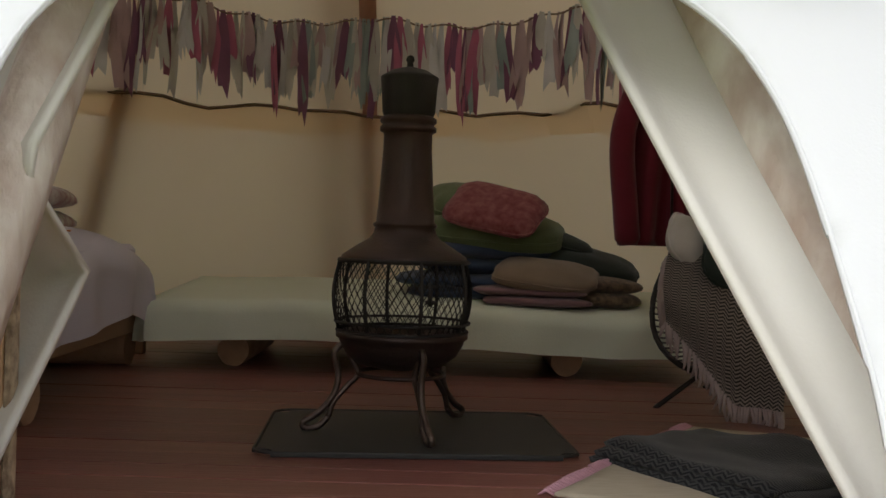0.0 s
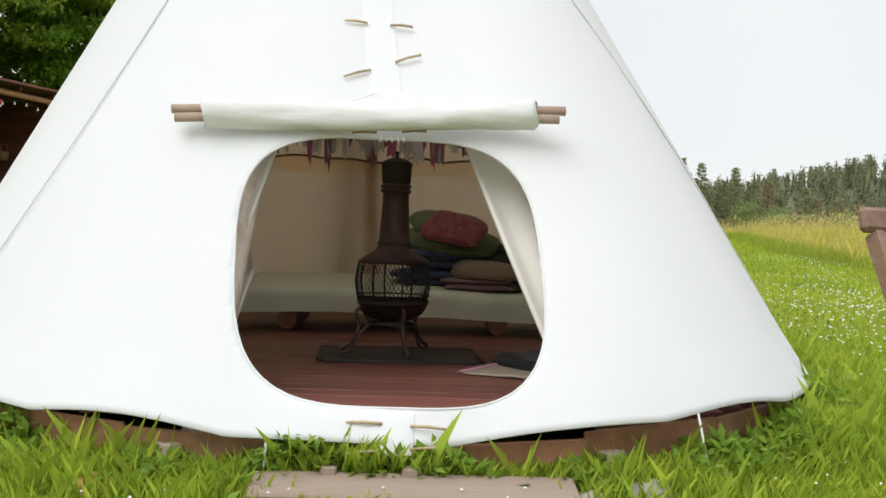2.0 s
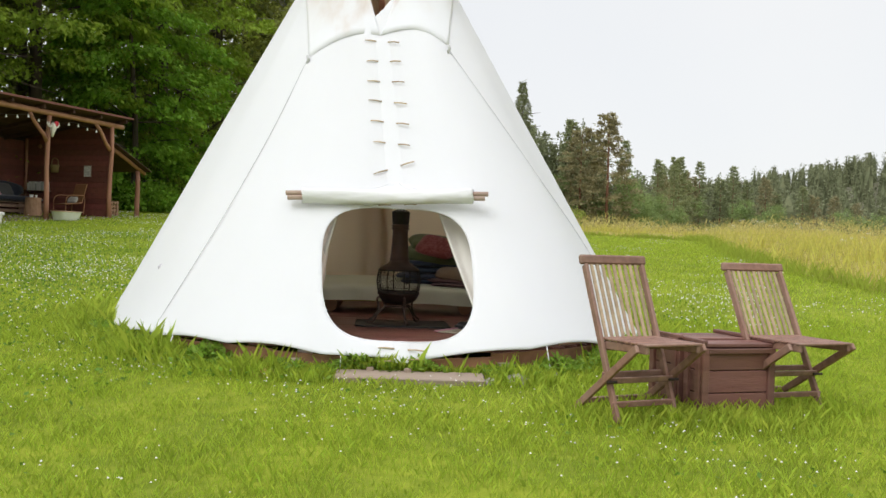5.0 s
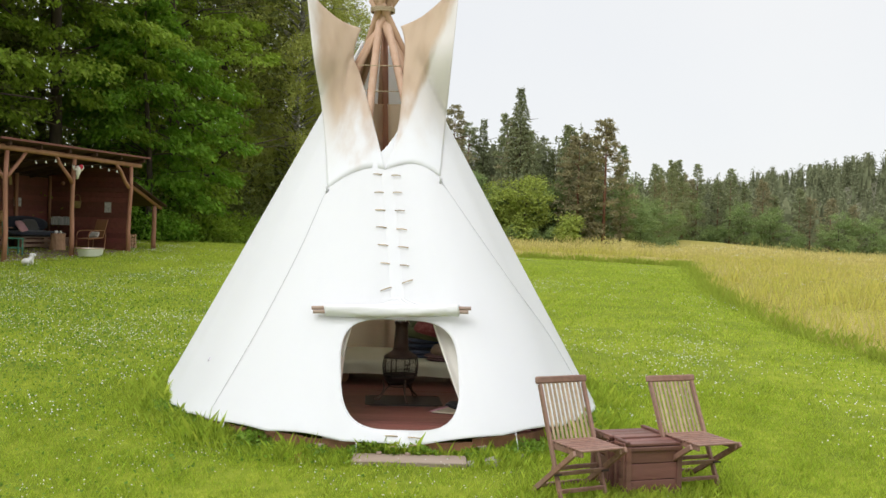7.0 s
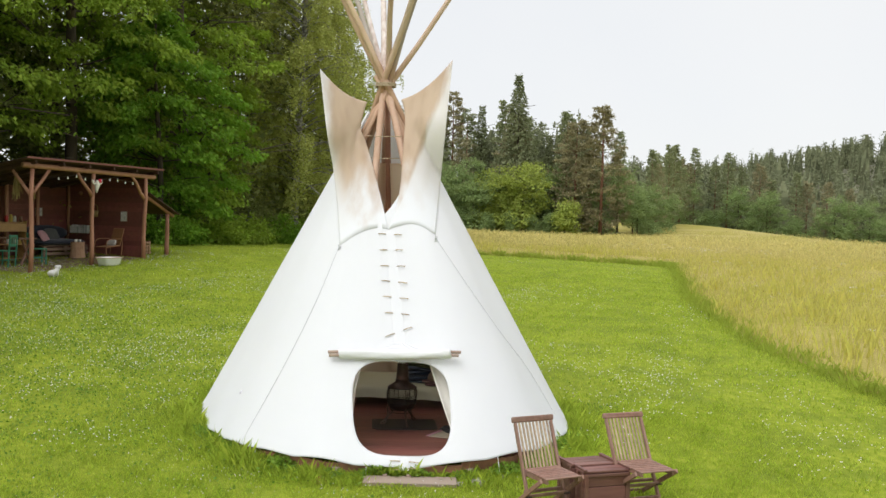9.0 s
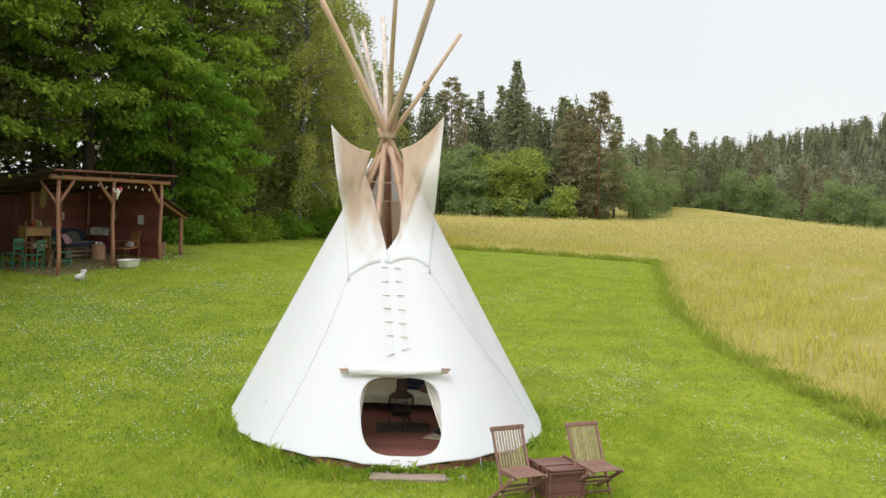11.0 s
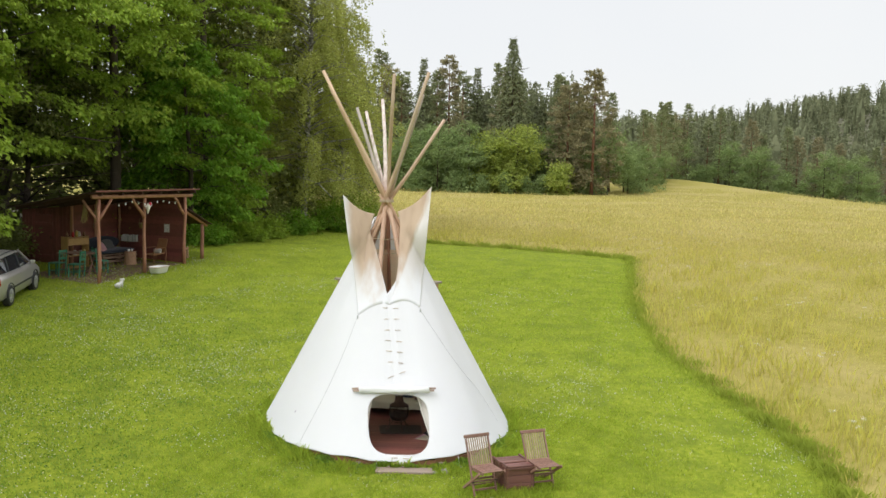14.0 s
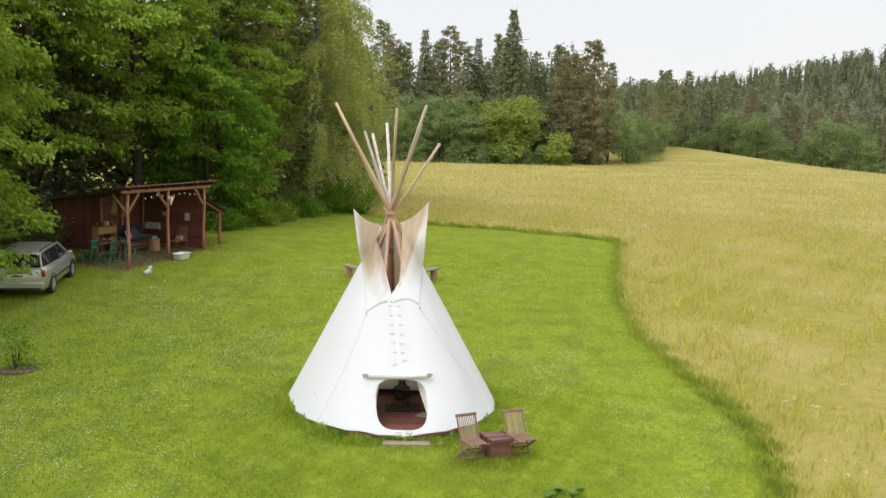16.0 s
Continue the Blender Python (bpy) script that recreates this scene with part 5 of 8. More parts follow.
def crate_table(m):
    """Two old plank crates pushed together as a low table."""
    rnd = random.Random(11)

    def crate(name, label, w, d, h, mm, boards, lid):
        c = thing(name, label, "crate", "crate table", m=mm)
        t = 0.018
        hb = (h - 0.035) / boards
        for k in range(boards):
            z = hb * (k + 0.5)
            for s in (-1, 1):
                bm = bmesh.new()
                box(bm, (w - 0.02, t, hb - 0.006), pose(rnd.uniform(-0.002, 0.002), s * (d / 2 - t), z), 0.003)
                part("board", bm, M_CRATE, c)
                bm = bmesh.new()
                box(bm, (t, d - 0.055, hb - 0.006), pose(s * (w / 2 - t), rnd.uniform(-0.002, 0.002), z), 0.003)
                part("board", bm, M_CRATE, c)
        for sx in (-1, 1):
            for sy in (-1, 1):
                bm = bmesh.new()
                box(bm, (0.045, 0.022, h - 0.035), pose(sx * (w / 2 - 0.026), sy * (d / 2 - 0.002), (h - 0.035) / 2), 0.004)
                box(bm, (0.022, 0.045, h - 0.035), pose(sx * (w / 2 - 0.002), sy * (d / 2 - 0.036), (h - 0.035) / 2), 0.004)
                part("corner_batten", bm, M_CRATE, c)
        nlid = lid
        for k in range(nlid):
            bm = bmesh.new()
            box(bm, (w + 0.02, d / nlid - 0.006, 0.022), pose(rnd.uniform(-0.004, 0.004), -d / 2 + d / nlid * (k + 0.5), h - 0.02, 0, rnd.uniform(-0.5, 0.5), 0), 0.004)
            part("lid_board", bm, M_CRATE, c)
        for s in (-1, 1):
            bm = bmesh.new()
            box(bm, (0.035, d + 0.03, 0.022), pose(s * (w / 2 - 0.01), 0, h + 0.002), 0.004)
            part("lid_batten", bm, M_CRATE, c)
            bm = bmesh.new()
            box(bm, (w - 0.08, 0.020, 0.030), pose(0, s * (d / 2 + 0.004), h - 0.052), 0.004)
            part("rim_batten", bm, M_CRATE, c)
        return c
    crate("wooden_crate", "dark red-brown plank crate used as a low table", 0.50, 0.185, 0.425, m @ pose(0.01, -0.165, 0, 0, 0, -1), 3, 2)
    crate("wooden_crate", "taller dark red-brown plank crate used as a low table", 0.50, 0.30, 0.435, m @ pose(-0.02, 0.105, 0, 0, 0, 1), 3, 3)


def put(x, y, turn, dz=0.0, rx=0, ry=0):
    return pose(x, y, gz(x, y) + dz, rx, ry, turn)


folding_chair(put(1.367, -0.958, -154.0, 0.0), 0.86, 0.985)
folding_chair(put(2.325, -0.589, -159.0, 0.01), 0.98, 0.93)
crate_table(put(1.89, -0.615, 19))
M_STEP = mat("worn_grey_brown_plank", (0.30, 0.22, 0.17), 0.8, var=(0.20, 0.14, 0.11), scale=14, amount=0.7, bump=0.4, bscale=60, stretch=(0.15, 1, 1), second=(0.36, 0.30, 0.24), sscale=3, samount=0.5)
step = thing("plank_step", "worn grey-brown plank laid in the grass as a doorstep", "step")
bm = bmesh.new()
box(bm, (0.98, 0.19, 0.05), pose(0.065, -0.10, 0.018, 8, 0, 1), 0.006)
part("plank", bm, M_STEP, step)
for sx in (-0.2, 0.05):
    bm = bmesh.new()
    box(bm, (0.05, 0.05, 0.09), pose(sx, -0.02, 0.03), 0.005)
    part("stake", bm, M_STEP, step)


# ---- the red-brown shed with its open porch ----
SU = Vector((0.347, 0.938, 0)).normalized()
SN = Vector((-SU.y, SU.x, 0))
SHED = Matrix(((SU.x, SN.x, 0, -10.75), (SU.y, SN.y, 0, 16.17), (0, 0, 1, 0.97), (0, 0, 0, 1)))


def sg(X, Y):
    """The ground's height in the shed's own frame."""
    p = SHED @ Vector((X, Y, 0))
    return gz(p.x, p.y) - 0.97


shed = thing("garden_shed", "red-brown board shed with an open porch on log posts", "shed", m=SHED)


def rough_post(name, a, b, r, seed, parent=None, mt=None):
    bm = bmesh.new()
    a, b = Vector(a), Vector(b)
    pts = [a.lerp(b, t) + Vector((0.02 * math.sin(seed + t * 5), 0.02 * math.cos(seed * 2 + t * 4), 0)) * (1 if 0 < t < 1 else 0) for t in (0, 0.25, 0.5, 0.75, 1)]
    tube(bm, pts, [r * 1.12, r * 1.04, r, r * 0.97, r * 0.93], 10, wob=0.06, seed=seed)
    return part(name, bm, mt or M_SHEDPOLE, parent or shed, "", True)


BEAM = 2.87
for k, X in enumerate((0.0, 2.45, 4.9)):
    rough_post("post", (X, 0, sg(X, 0) - 0.05), (X + 0.02, 0, BEAM - 0.05), 0.061, k + 1)
rough_post("front_beam", (-0.32, 0, BEAM + 0.04), (5.38, 0, BEAM - 0.02), 0.070, 7)
for X, s in ((0, 1), (0, -1), (2.45, -1), (4.9, -1)):
    if s < 0 and X == 0:
        rough_post("brace", (X, 0.05, BEAM - 0.75), (X, 0.65, BEAM - 0.1), 0.045, 11)
    else:
        rough_post("brace", (X + s * 0.05, 0, BEAM - 0.72), (X + s * 0.66, 0, BEAM - 0.05), 0.05, 12 + int(X))


def board_wall(a, b, h0, h1, parent, pitch=0.155, vertical=False, mt=None, name="wall_board", t=0.022):
    """A wall of lapped boards from a to b on the ground, h0 high at a and h1 at b."""
    a, b = Vector(a), Vector(b)
    d = (b - a)
    L = d.length
    d.normalize()
    nrm = d.cross(Vector((0, 0, 1)))
    rnd = random.Random(int(L * 100) + int(a.x * 10))
    if vertical:
        n = max(1, round(L / pitch))
        for k in range(n):
            p = a + d * L * (k + 0.5) / n
            hh = h0 + (h1 - h0) * (k + 0.5) / n
            bm = bmesh.new()
            box(bm, (L / n - 0.006, t, hh), Matrix.Translation(p + Vector((0, 0, hh / 2))) @ Matrix((d, -nrm, Vector((0, 0, 1)))).transposed().to_4x4() @ pose(0, rnd.uniform(-0.003, 0.003), 0), 0.003)
            part(name, bm, mt or M_SHED, parent)
        return
    n = int(max(h0, h1) / pitch)
    for k in range(n):
        z = pitch * (k + 0.5)
        l0, l1 = 0.0, L
        if z > min(h0, h1) and h0 != h1:
            f = (z - h0) / (h1 - h0) * L
            if h1 > h0:
                l0 = max(0, f)
            else:
                l1 = min(L, f)
        if l1 - l0 < 0.1:
            continue
        p = a + d * (l0 + l1) / 2 + Vector((0, 0, z))
        bm = bmesh.new()
        box(bm, (l1 - l0, t, pitch + 0.004), Matrix.Translation(p) @ Matrix((d, -nrm, Vector((0, 0, 1)))).transposed().to_4x4() @ pose(0, 0, 0, 5 + rnd.uniform(-0.6, 0.6)), 0.003)
        part(name, bm, mt or M_SHED, parent)


D = 3.2
ZB = 0.15
board_wall((5.0, 0.10, ZB), (5.0, D, ZB), 2.72, 2.45, shed)
board_wall((5.0, D, ZB), (2.3, D, ZB), 2.45, 2.45, shed)
board_wall((2.3, D, ZB), (2.3, 5.4, ZB), 2.25, 2.05, shed, vertical=True, pitch=0.16)
board_wall((2.3, 5.4, ZB), (5.0, 5.4, ZB), 2.05, 2.05, shed)
for X, Y in ((2.3, D), (5.0, D), (3.6, D)):
    rough_post("inner_post", (X, Y - 0.09, ZB - 0.15), (X, Y - 0.09, 2.5), 0.06, int(X * 10))
# door of the closed room, with battens
door = part("room_door", box(bmesh.new(), (0.03, 0.82, 1.88), pose(2.262, 4.35, ZB + 0.96), 0.004), M_SHED, shed, "plain boarded door")
for z in (0.35, 1.55):
    part("door_batten", box(bmesh.new(), (0.022, 0.78, 0.10), pose(2.238, 4.35, ZB + z), 0.004), M_SHED, door)
part("door_handle", box(bmesh.new(), (0.03, 0.03, 0.12), pose(2.232, 4.02, ZB + 1.05), 0.004), M_IRON, door, "pale metal handle")
# roof: rafters, boards, edge plank
rs = -0.17
for k in range(6):
    X = -0.05 + 1.07 * k
    bm = bmesh.new()
    bar(bm, (X, -0.20, BEAM + 0.14), (X, 3.45, BEAM + 0.14 + 3.65 * rs), 0.075, 0.10)
    part("rafter", bm, M_ROOF, shed)
for k in range(23):
    Y = -0.20 + 0.16 * k
    bm = bmesh.new()
    z = BEAM + 0.208 + (Y + 0.20) * rs
    box(bm, (5.95, 0.157, 0.022), pose(2.5, Y, z, math.degrees(math.atan(rs))), 0.002)
    part("roof_board", bm, M_ROOF, shed)
bm = bmesh.new()
bar(bm, (-0.48, -0.295, BEAM + 0.235), (5.48, -0.295, BEAM + 0.225), 0.02, 0.055)
part("fascia", bm, M_SHED, shed)
M_FELT = mat("grey_brown_roof_felt", (0.045, 0.035, 0.030), 0.9, var=(0.028, 0.022, 0.02), scale=6, amount=0.6, bump=0.4, bscale=80)
bm = bmesh.new()
box(bm, (6.0, 3.8, 0.008), pose(2.5, 1.58, BEAM + 0.225 + (1.58 + 0.20) * rs, math.degrees(math.atan(rs))))
part("roof_felt", bm, M_FELT, shed)
bm = bmesh.new()
box(bm, (3.4, 2.7, 0.03), pose(3.7, 4.5, 2.36, -4))
part("room_roof", bm, M_FELT, shed)
# lean-to at the far end
rough_post("post", (6.3, 0.14, sg(6.3, 0.14) - 0.05), (6.3, 0.14, 1.66), 0.07, 31)
rough_post("lean_to_rafter", (4.95, 0.14, 2.28), (6.62, 0.14, 1.60), 0.055, 32)
rough_post("lean_to_rafter", (4.95, 2.6, 2.28), (6.62, 2.6, 1.60), 0.055, 33)
for k in range(10):
    f = (k + 0.5) / 10
    bm = bmesh.new()
    box(bm, (0.175, 2.9, 0.022), pose(5.0 + 1.65 * f, 1.35, 2.34 - 0.68 * f, 0, 22.2), 0.002)
    part("lean_to_board", bm, M_ROOF, shed)
# trodden earth floor of the porch
bm = bmesh.new()
n = 14
g = [[bm.verts.new((-0.3 + 5.3 * i / n, -0.1 + 3.3 * j / n, sg(-0.3 + 5.3 * i / n, -0.1 + 3.3 * j / n) + 0.012 * (0 < i < n and 0 < j < n) - 0.01 * (not (0 < i < n and 0 < j < n)))) for i in range(n + 1)] for j in range(n + 1)]
for j in range(n):
    for i in range(n):
        bm.faces.new((g[j][i], g[j][i + 1], g[j + 1][i + 1], g[j + 1][i]))
M_EARTH = mat("trodden_brown_earth", (0.17, 0.095, 0.055), 0.95, var=(0.09, 0.085, 0.03), scale=5, amount=0.7, bump=0.5, bscale=50)
tagged(part("earth_floor", bm, M_EARTH, None, "", True), "trodden brown earth floor under the porch", "ground", kind="structure").matrix_basis = SHED


def local(X, Y, turn=0, dz=0.0):
    return SHED @ pose(X, Y, sg(X, Y) + dz, 0, 0, turn)


# string of small white lamps under the beam
lights = thing("string_lights", "string of small white lamps hung under the beam", "lights", m=SHED)
M_LAMPGLASS = mat("white_lamp_shade", (0.8, 0.8, 0.78), 0.4, var=(0.7, 0.7, 0.66), scale=30, amount=0.4)
pts = [(X, -0.07, BEAM - 0.13 - 0.10 * abs(math.sin(X * 1.9))) for X in np.linspace(0.6, 4.4, 40)]
bm = bmesh.new()
tube(bm, pts, 0.006, 5)
part("cable", bm, M_IRON, lights, "", True)
for k in range(10):
    X = 0.95 + 0.36 * k
    z = BEAM - 0.13 - 0.10 * abs(math.sin(X * 1.9))
    bm = bmesh.new()
    lathe(bm, [(0.0, 0.0), (0.012, -0.005), (0.015, -0.025), (0.028, -0.07), (0.026, -0.078), (0.0, -0.074)], 10, pose(X, -0.07, z))
    part("lamp", bm, M_LAMPGLASS, lights, "", True)
# pale skull ornament with a red flower on the middle post
orn = thing("skull_ornament", "white animal skull with a red flower on the porch post", "ornament", m=SHED @ pose(2.45, -0.13, BEAM - 0.38) @ Matrix.Scale(0.78, 4))
M_BONE = mat("bleached_bone", (0.72, 0.69, 0.62), 0.6, var=(0.55, 0.5, 0.42), scale=14, amount=0.5, bump=0.3, bscale=60)
bm = bmesh.new()
tube(bm, [(0, 0, -0.30), (0.0, -0.02, -0.18), (0.02, -0.03, -0.02), (0.02, -0.02, 0.12), (0.02, 0, 0.17)], [0.035, 0.055, 0.10, 0.085, 0.03], 12, wob=0.05, seed=2)
part("skull", bm, M_BONE, orn, "", True)
for s in (-1, 1):
    bm = bmesh.new()
    tube(bm, bez([(0.07 * s, -0.02, 0.05), (0.18 * s, -0.03, 0.03), (0.26 * s, -0.03, 0.10), (0.27 * s, -0.03, 0.2)], 5), [0.03] * 8 + [0.022] * 5 + [0.014, 0.01, 0.006], 8)
    part("horn", bm, M_BONE, orn, "", True)
bm = bmesh.new()
for a in range(6):
    bmesh.ops.create_uvsphere(bm, u_segments=8, v_segments=5, radius=0.05, matrix=pose(0.09 + 0.045 * math.cos(a), -0.08, 0.14 + 0.045 * math.sin(a)))
part("red_flower", bm, mat("red_cloth_flower", (0.55, 0.03, 0.06), 0.8, var=(0.4, 0.02, 0.04), scale=30), orn, "red cloth flower", True)

# enamel basin in front of the middle post
M_ENAMEL = mat("white_enamel", (0.78, 0.78, 0.76), 0.3, var=(0.7, 0.69, 0.64), scale=8, amount=0.4, spec=0.5)
basin = thing("enamel_tub", "white enamel tub with a pinkish rim on the lawn", "tub", m=local(2.72, -0.42, 4) @ Matrix.Diagonal((0.87, 0.87, 0.66, 1)))
bm = bmesh.new()
rings = []
for r, z in ((0.80, 0.0), (0.86, 0.04), (0.97, 0.30), (1.03, 0.345), (1.06, 0.35), (1.05, 0.365), (1.0, 0.36), (0.94, 0.30), (0.82, 0.06), (0.5, 0.045)):
    ring = []
    for k in range(36):
        a = 2 * math.pi * k / 36
        c, s = math.cos(a), math.sin(a)
        f = (abs(c) ** 4 + abs(s) ** 4) ** -0.25
        ring.append(bm.verts.new((c * f * 0.47 * r, s * f * 0.27 * r, z)))
    rings.append(ring)
for r0, r1 in zip(rings, rings[1:]):
    for k in range(36):
        bm.faces.new((r0[k], r0[(k + 1) % 36], r1[(k + 1) % 36], r1[k]))
bm.faces.new(rings[0][::-1])
bm.faces.new(rings[-1])
part("tub_body", bm, M_ENAMEL, basin, "", True)
bm = bmesh.new()
pts = []
for k in range(37):
    a = 2 * math.pi * k / 36
    c, s = math.cos(a), math.sin(a)
    f = (abs(c) ** 4 + abs(s) ** 4) ** -0.25
    pts.append((c * f * 0.47 * 1.06, s * f * 0.27 * 1.06, 0.358))
tube(bm, pts, 0.014, 6, caps=False)
part("rim", bm, mat("pinkish_rim", (0.62, 0.40, 0.33), 0.45, var=(0.5, 0.3, 0.25), scale=20), basin, "", True)

# small dog figure on the grass
dog = thing("dog_figure", "small white dog figure sitting on the lawn", "figure", m=put(-9.85, 15.55, 70) @ Matrix.Scale(0.8, 4))
bm = bmesh.new()
tube(bm, bez([(-0.26, 0, 0.07), (-0.18, 0, 0.12), (-0.02, 0, 0.15), (0.12, 0, 0.22), (0.16, 0, 0.30), (0.22, 0, 0.33), (0.30, 0, 0.31)], 4), [0.03, 0.05, 0.07, 0.085, 0.09, 0.095, 0.095, 0.095, 0.09, 0.085, 0.08, 0.08, 0.08, 0.075, 0.07, 0.075, 0.075, 0.07, 0.065, 0.06, 0.055, 0.05, 0.05, 0.045, 0.03], 10)
for x, y in ((0.10, 0.05), (0.10, -0.05), (-0.13, 0.07), (-0.13, -0.07)):
    tube(bm, [(x, y, 0.16), (x + 0.02, y, 0.06), (x + 0.02, y, 0.0), (x + 0.07, y, 0.0)], [0.04, 0.03, 0.026, 0.022], 8)
for s in (-1, 1):
    tube(bm, [(0.18, 0.05 * s, 0.36), (0.15, 0.085 * s, 0.33), (0.15, 0.09 * s, 0.25)], [0.03, 0.035, 0.012], 7)
me = bpy.data.meshes.new("dog_figure")
bm.to_mesh(me)
bm.free()
part("figure_body", me, mat("white_painted_plaster", (0.70, 0.69, 0.66), 0.6, var=(0.45, 0.42, 0.38), scale=9, amount=0.6), dog, "", True)


# ---- furniture in the porch ----
M_GREENP = mat("green_chair_paint", (0.05, 0.21, 0.125), 0.45, var=(0.035, 0.15, 0.09), scale=12, amount=0.5, bump=0.1)


def kitchen_chair(m):
    c = thing("kitchen_chair", "green painted wooden kitchen chair under the porch", "chair", "green chairs", m=m)
    for x in (-0.19, 0.19):
        bm = bmesh.new()
        bar(bm, (x, -0.19, 0), (x, -0.19, 0.45), 0.036, 0.036, (0, 1, 0))
        part("leg", bm, M_GREENP, c)
        bm = bmesh.new()
        bar(bm, (x, 0.19, 0), (x, 0.24, 0.92), 0.036, 0.036, (0, 1, 0))
        part("back_post", bm, M_GREENP, c)
        bm = bmesh.new()
        bar(bm, (x, -0.19, 0.2), (x, 0.2, 0.2), 0.02, 0.03)
        part("stretcher", bm, M_GREENP, c)
    bm = bmesh.new()
    box(bm, (0.44, 0.44, 0.035), pose(0, 0, 0.46), 0.012)
    part("seat", bm, M_GREENP, c)
    for z in (0.62, 0.88):
        bm = bmesh.new()
        bar(bm, (-0.19, 0.215 + (z - 0.6) * 0.06, z), (0.19, 0.215 + (z - 0.6) * 0.06, z), 0.02, 0.07)
        part("back_rail", bm, M_GREENP, c)
    for x in (-0.09, 0, 0.09):
        bm = bmesh.new()
        bar(bm, (x, 0.215, 0.64), (x, 0.228, 0.87), 0.03, 0.012, (0, 1, 0))
        part("back_slat", bm, M_GREENP, c)
    return c


kitchen_chair(local(0.52, 1.38, 195))
kitchen_chair(local(0.40, 2.10, 185))
kitchen_chair(local(1.55, 1.2, 60))
M_TABLE = mat("old_table_wood", (0.22, 0.12, 0.08), 0.6, var=(0.14, 0.07, 0.05), scale=9, amount=0.6, bump=0.2)
tb = thing("trestle_table", "old brown wooden table on crossed legs under the porch", "table", m=local(1.05, 1.75, 20))
bm = bmesh.new()
for k in range(5):
    box(bm, (0.155, 1.25, 0.03), pose(-0.32 + 0.16 * k, 0, 0.76), 0.004)
part("tabletop", bm, M_TABLE, tb)
for y in (-0.48, 0.48):
    for s in (-1, 1):
        bm = bmesh.new()
        bar(bm, (-0.32 * s, y, 0.0), (0.30 * s, y, 0.745), 0.05, 0.05, (0, 1, 0))
        part("leg", bm, M_TABLE, tb)
# shelf with jars against the back wall
M_SHELFW = mat("yellow_pine_shelf", (0.42, 0.25, 0.09), 0.6, var=(0.3, 0.17, 0.06), scale=9, amount=0.5)
sh = thing("pine_shelf", "yellow pine shelf unit full of jars and tins", "shelf", m=local(2.0, 2.7, -8))
for z in (0.02, 0.45, 0.85, 1.12):
    part("shelf_board", box(bmesh.new(), (0.95, 0.34, 0.028), pose(0, 0, z), 0.004), M_SHELFW, sh)
for x in (-0.47, 0.47):
    part("side_panel", box(bmesh.new(), (0.026, 0.36, 1.16), pose(x, 0, 0.58), 0.004), M_SHELFW, sh)
part("drawer_front", box(bmesh.new(), (0.90, 0.02, 0.22), pose(0, -0.175, 0.98), 0.004), M_SHELFW, sh)
rnd = random.Random(8)
JARS = [mat(nm, c, 0.35, var=tuple(k * 0.7 for k in c), scale=20) for nm, c in (("red_tin", (0.45, 0.03, 0.03)), ("white_jar", (0.6, 0.58, 0.52)), ("green_glass_jar", (0.08, 0.16, 0.10)), ("brown_jar", (0.2, 0.1, 0.05)), ("yellow_tin", (0.45, 0.33, 0.08)))]
for k in range(15):
    z = (0.465, 0.865, 1.135)[k % 3]
    x = -0.38 + 0.19 * (k // 3) + rnd.uniform(-0.03, 0.03)
    j = thing("jar", "small jar or tin standing on the pine shelf", "jar", "jars on the shelf", m=local(2.0, 2.7, -8) @ pose(x, rnd.uniform(-0.08, 0.05), z))
    h, r = rnd.uniform(0.12, 0.24), rnd.uniform(0.04, 0.07)
    bm = bmesh.new()
    lathe(bm, [(0, 0), (r, 0.0), (r, h * 0.75), (r * 0.7, h * 0.88), (r * 0.72, h), (0, h)], 12)
    part("jar_body", bm, JARS[rnd.randrange(5)], j, "", True)
# dried bunches under the rafters
M_STRAW = mat("dried_herb_stems", (0.30, 0.22, 0.09), 0.9, var=(0.2, 0.15, 0.06), scale=20)
for k, (X, Y) in enumerate(((0.35, 0.9), (0.75, 1.2), (1.1, 1.0))):
    h = thing("dried_bunch", "bunch of dried stems hanging under the porch roof", "dried plants", "hanging dried bunches", m=SHED @ pose(X, Y, BEAM + 0.05 - 0.17 * Y))
    bm = bmesh.new()
    for j in range(16):
        a = rnd.uniform(0, 6.28)
        sp = rnd.uniform(0.03, 0.14)
        ln = rnd.uniform(0.5, 0.8)
        tube(bm, [(0, 0, 0.0), (0.02 * math.cos(a), 0.02 * math.sin(a), -0.15), (sp * math.cos(a), sp * math.sin(a), -ln)], [0.006, 0.006, 0.012], 4)
    part("stems", bm, M_STRAW, h)
# pallet sofa with dark cushions along the back
sofa = thing("pallet_sofa", "pallet sofa with dark cushions in the porch corner", "sofa", m=local(3.75, 2.55, 0))
M_PALLET = mat("grey_pallet_wood", (0.26, 0.17, 0.11), 0.8, var=(0.16, 0.1, 0.07), scale=10, amount=0.6)
for k in range(7):
    part("pallet_slat", box(bmesh.new(), (2.0, 0.10, 0.025), pose(0, -0.42 + 0.14 * k, 0.32), 0.003), M_PALLET, sofa)
for x in (-0.9, 0, 0.9):
    for y in (-0.40, 0.4):
        part("pallet_block", box(bmesh.new(), (0.12, 0.12, 0.30), pose(x, y, 0.15), 0.004), M_PALLET, sofa)
for z in (0.03, 0.17):
    part("pallet_slat", box(bmesh.new(), (2.0, 0.022, 0.09), pose(0, -0.47, z + 0.05), 0.003), M_PALLET, sofa)
C_NAVY = cloth_mat("dark_blue_grey_upholstery", (0.035, 0.040, 0.055))
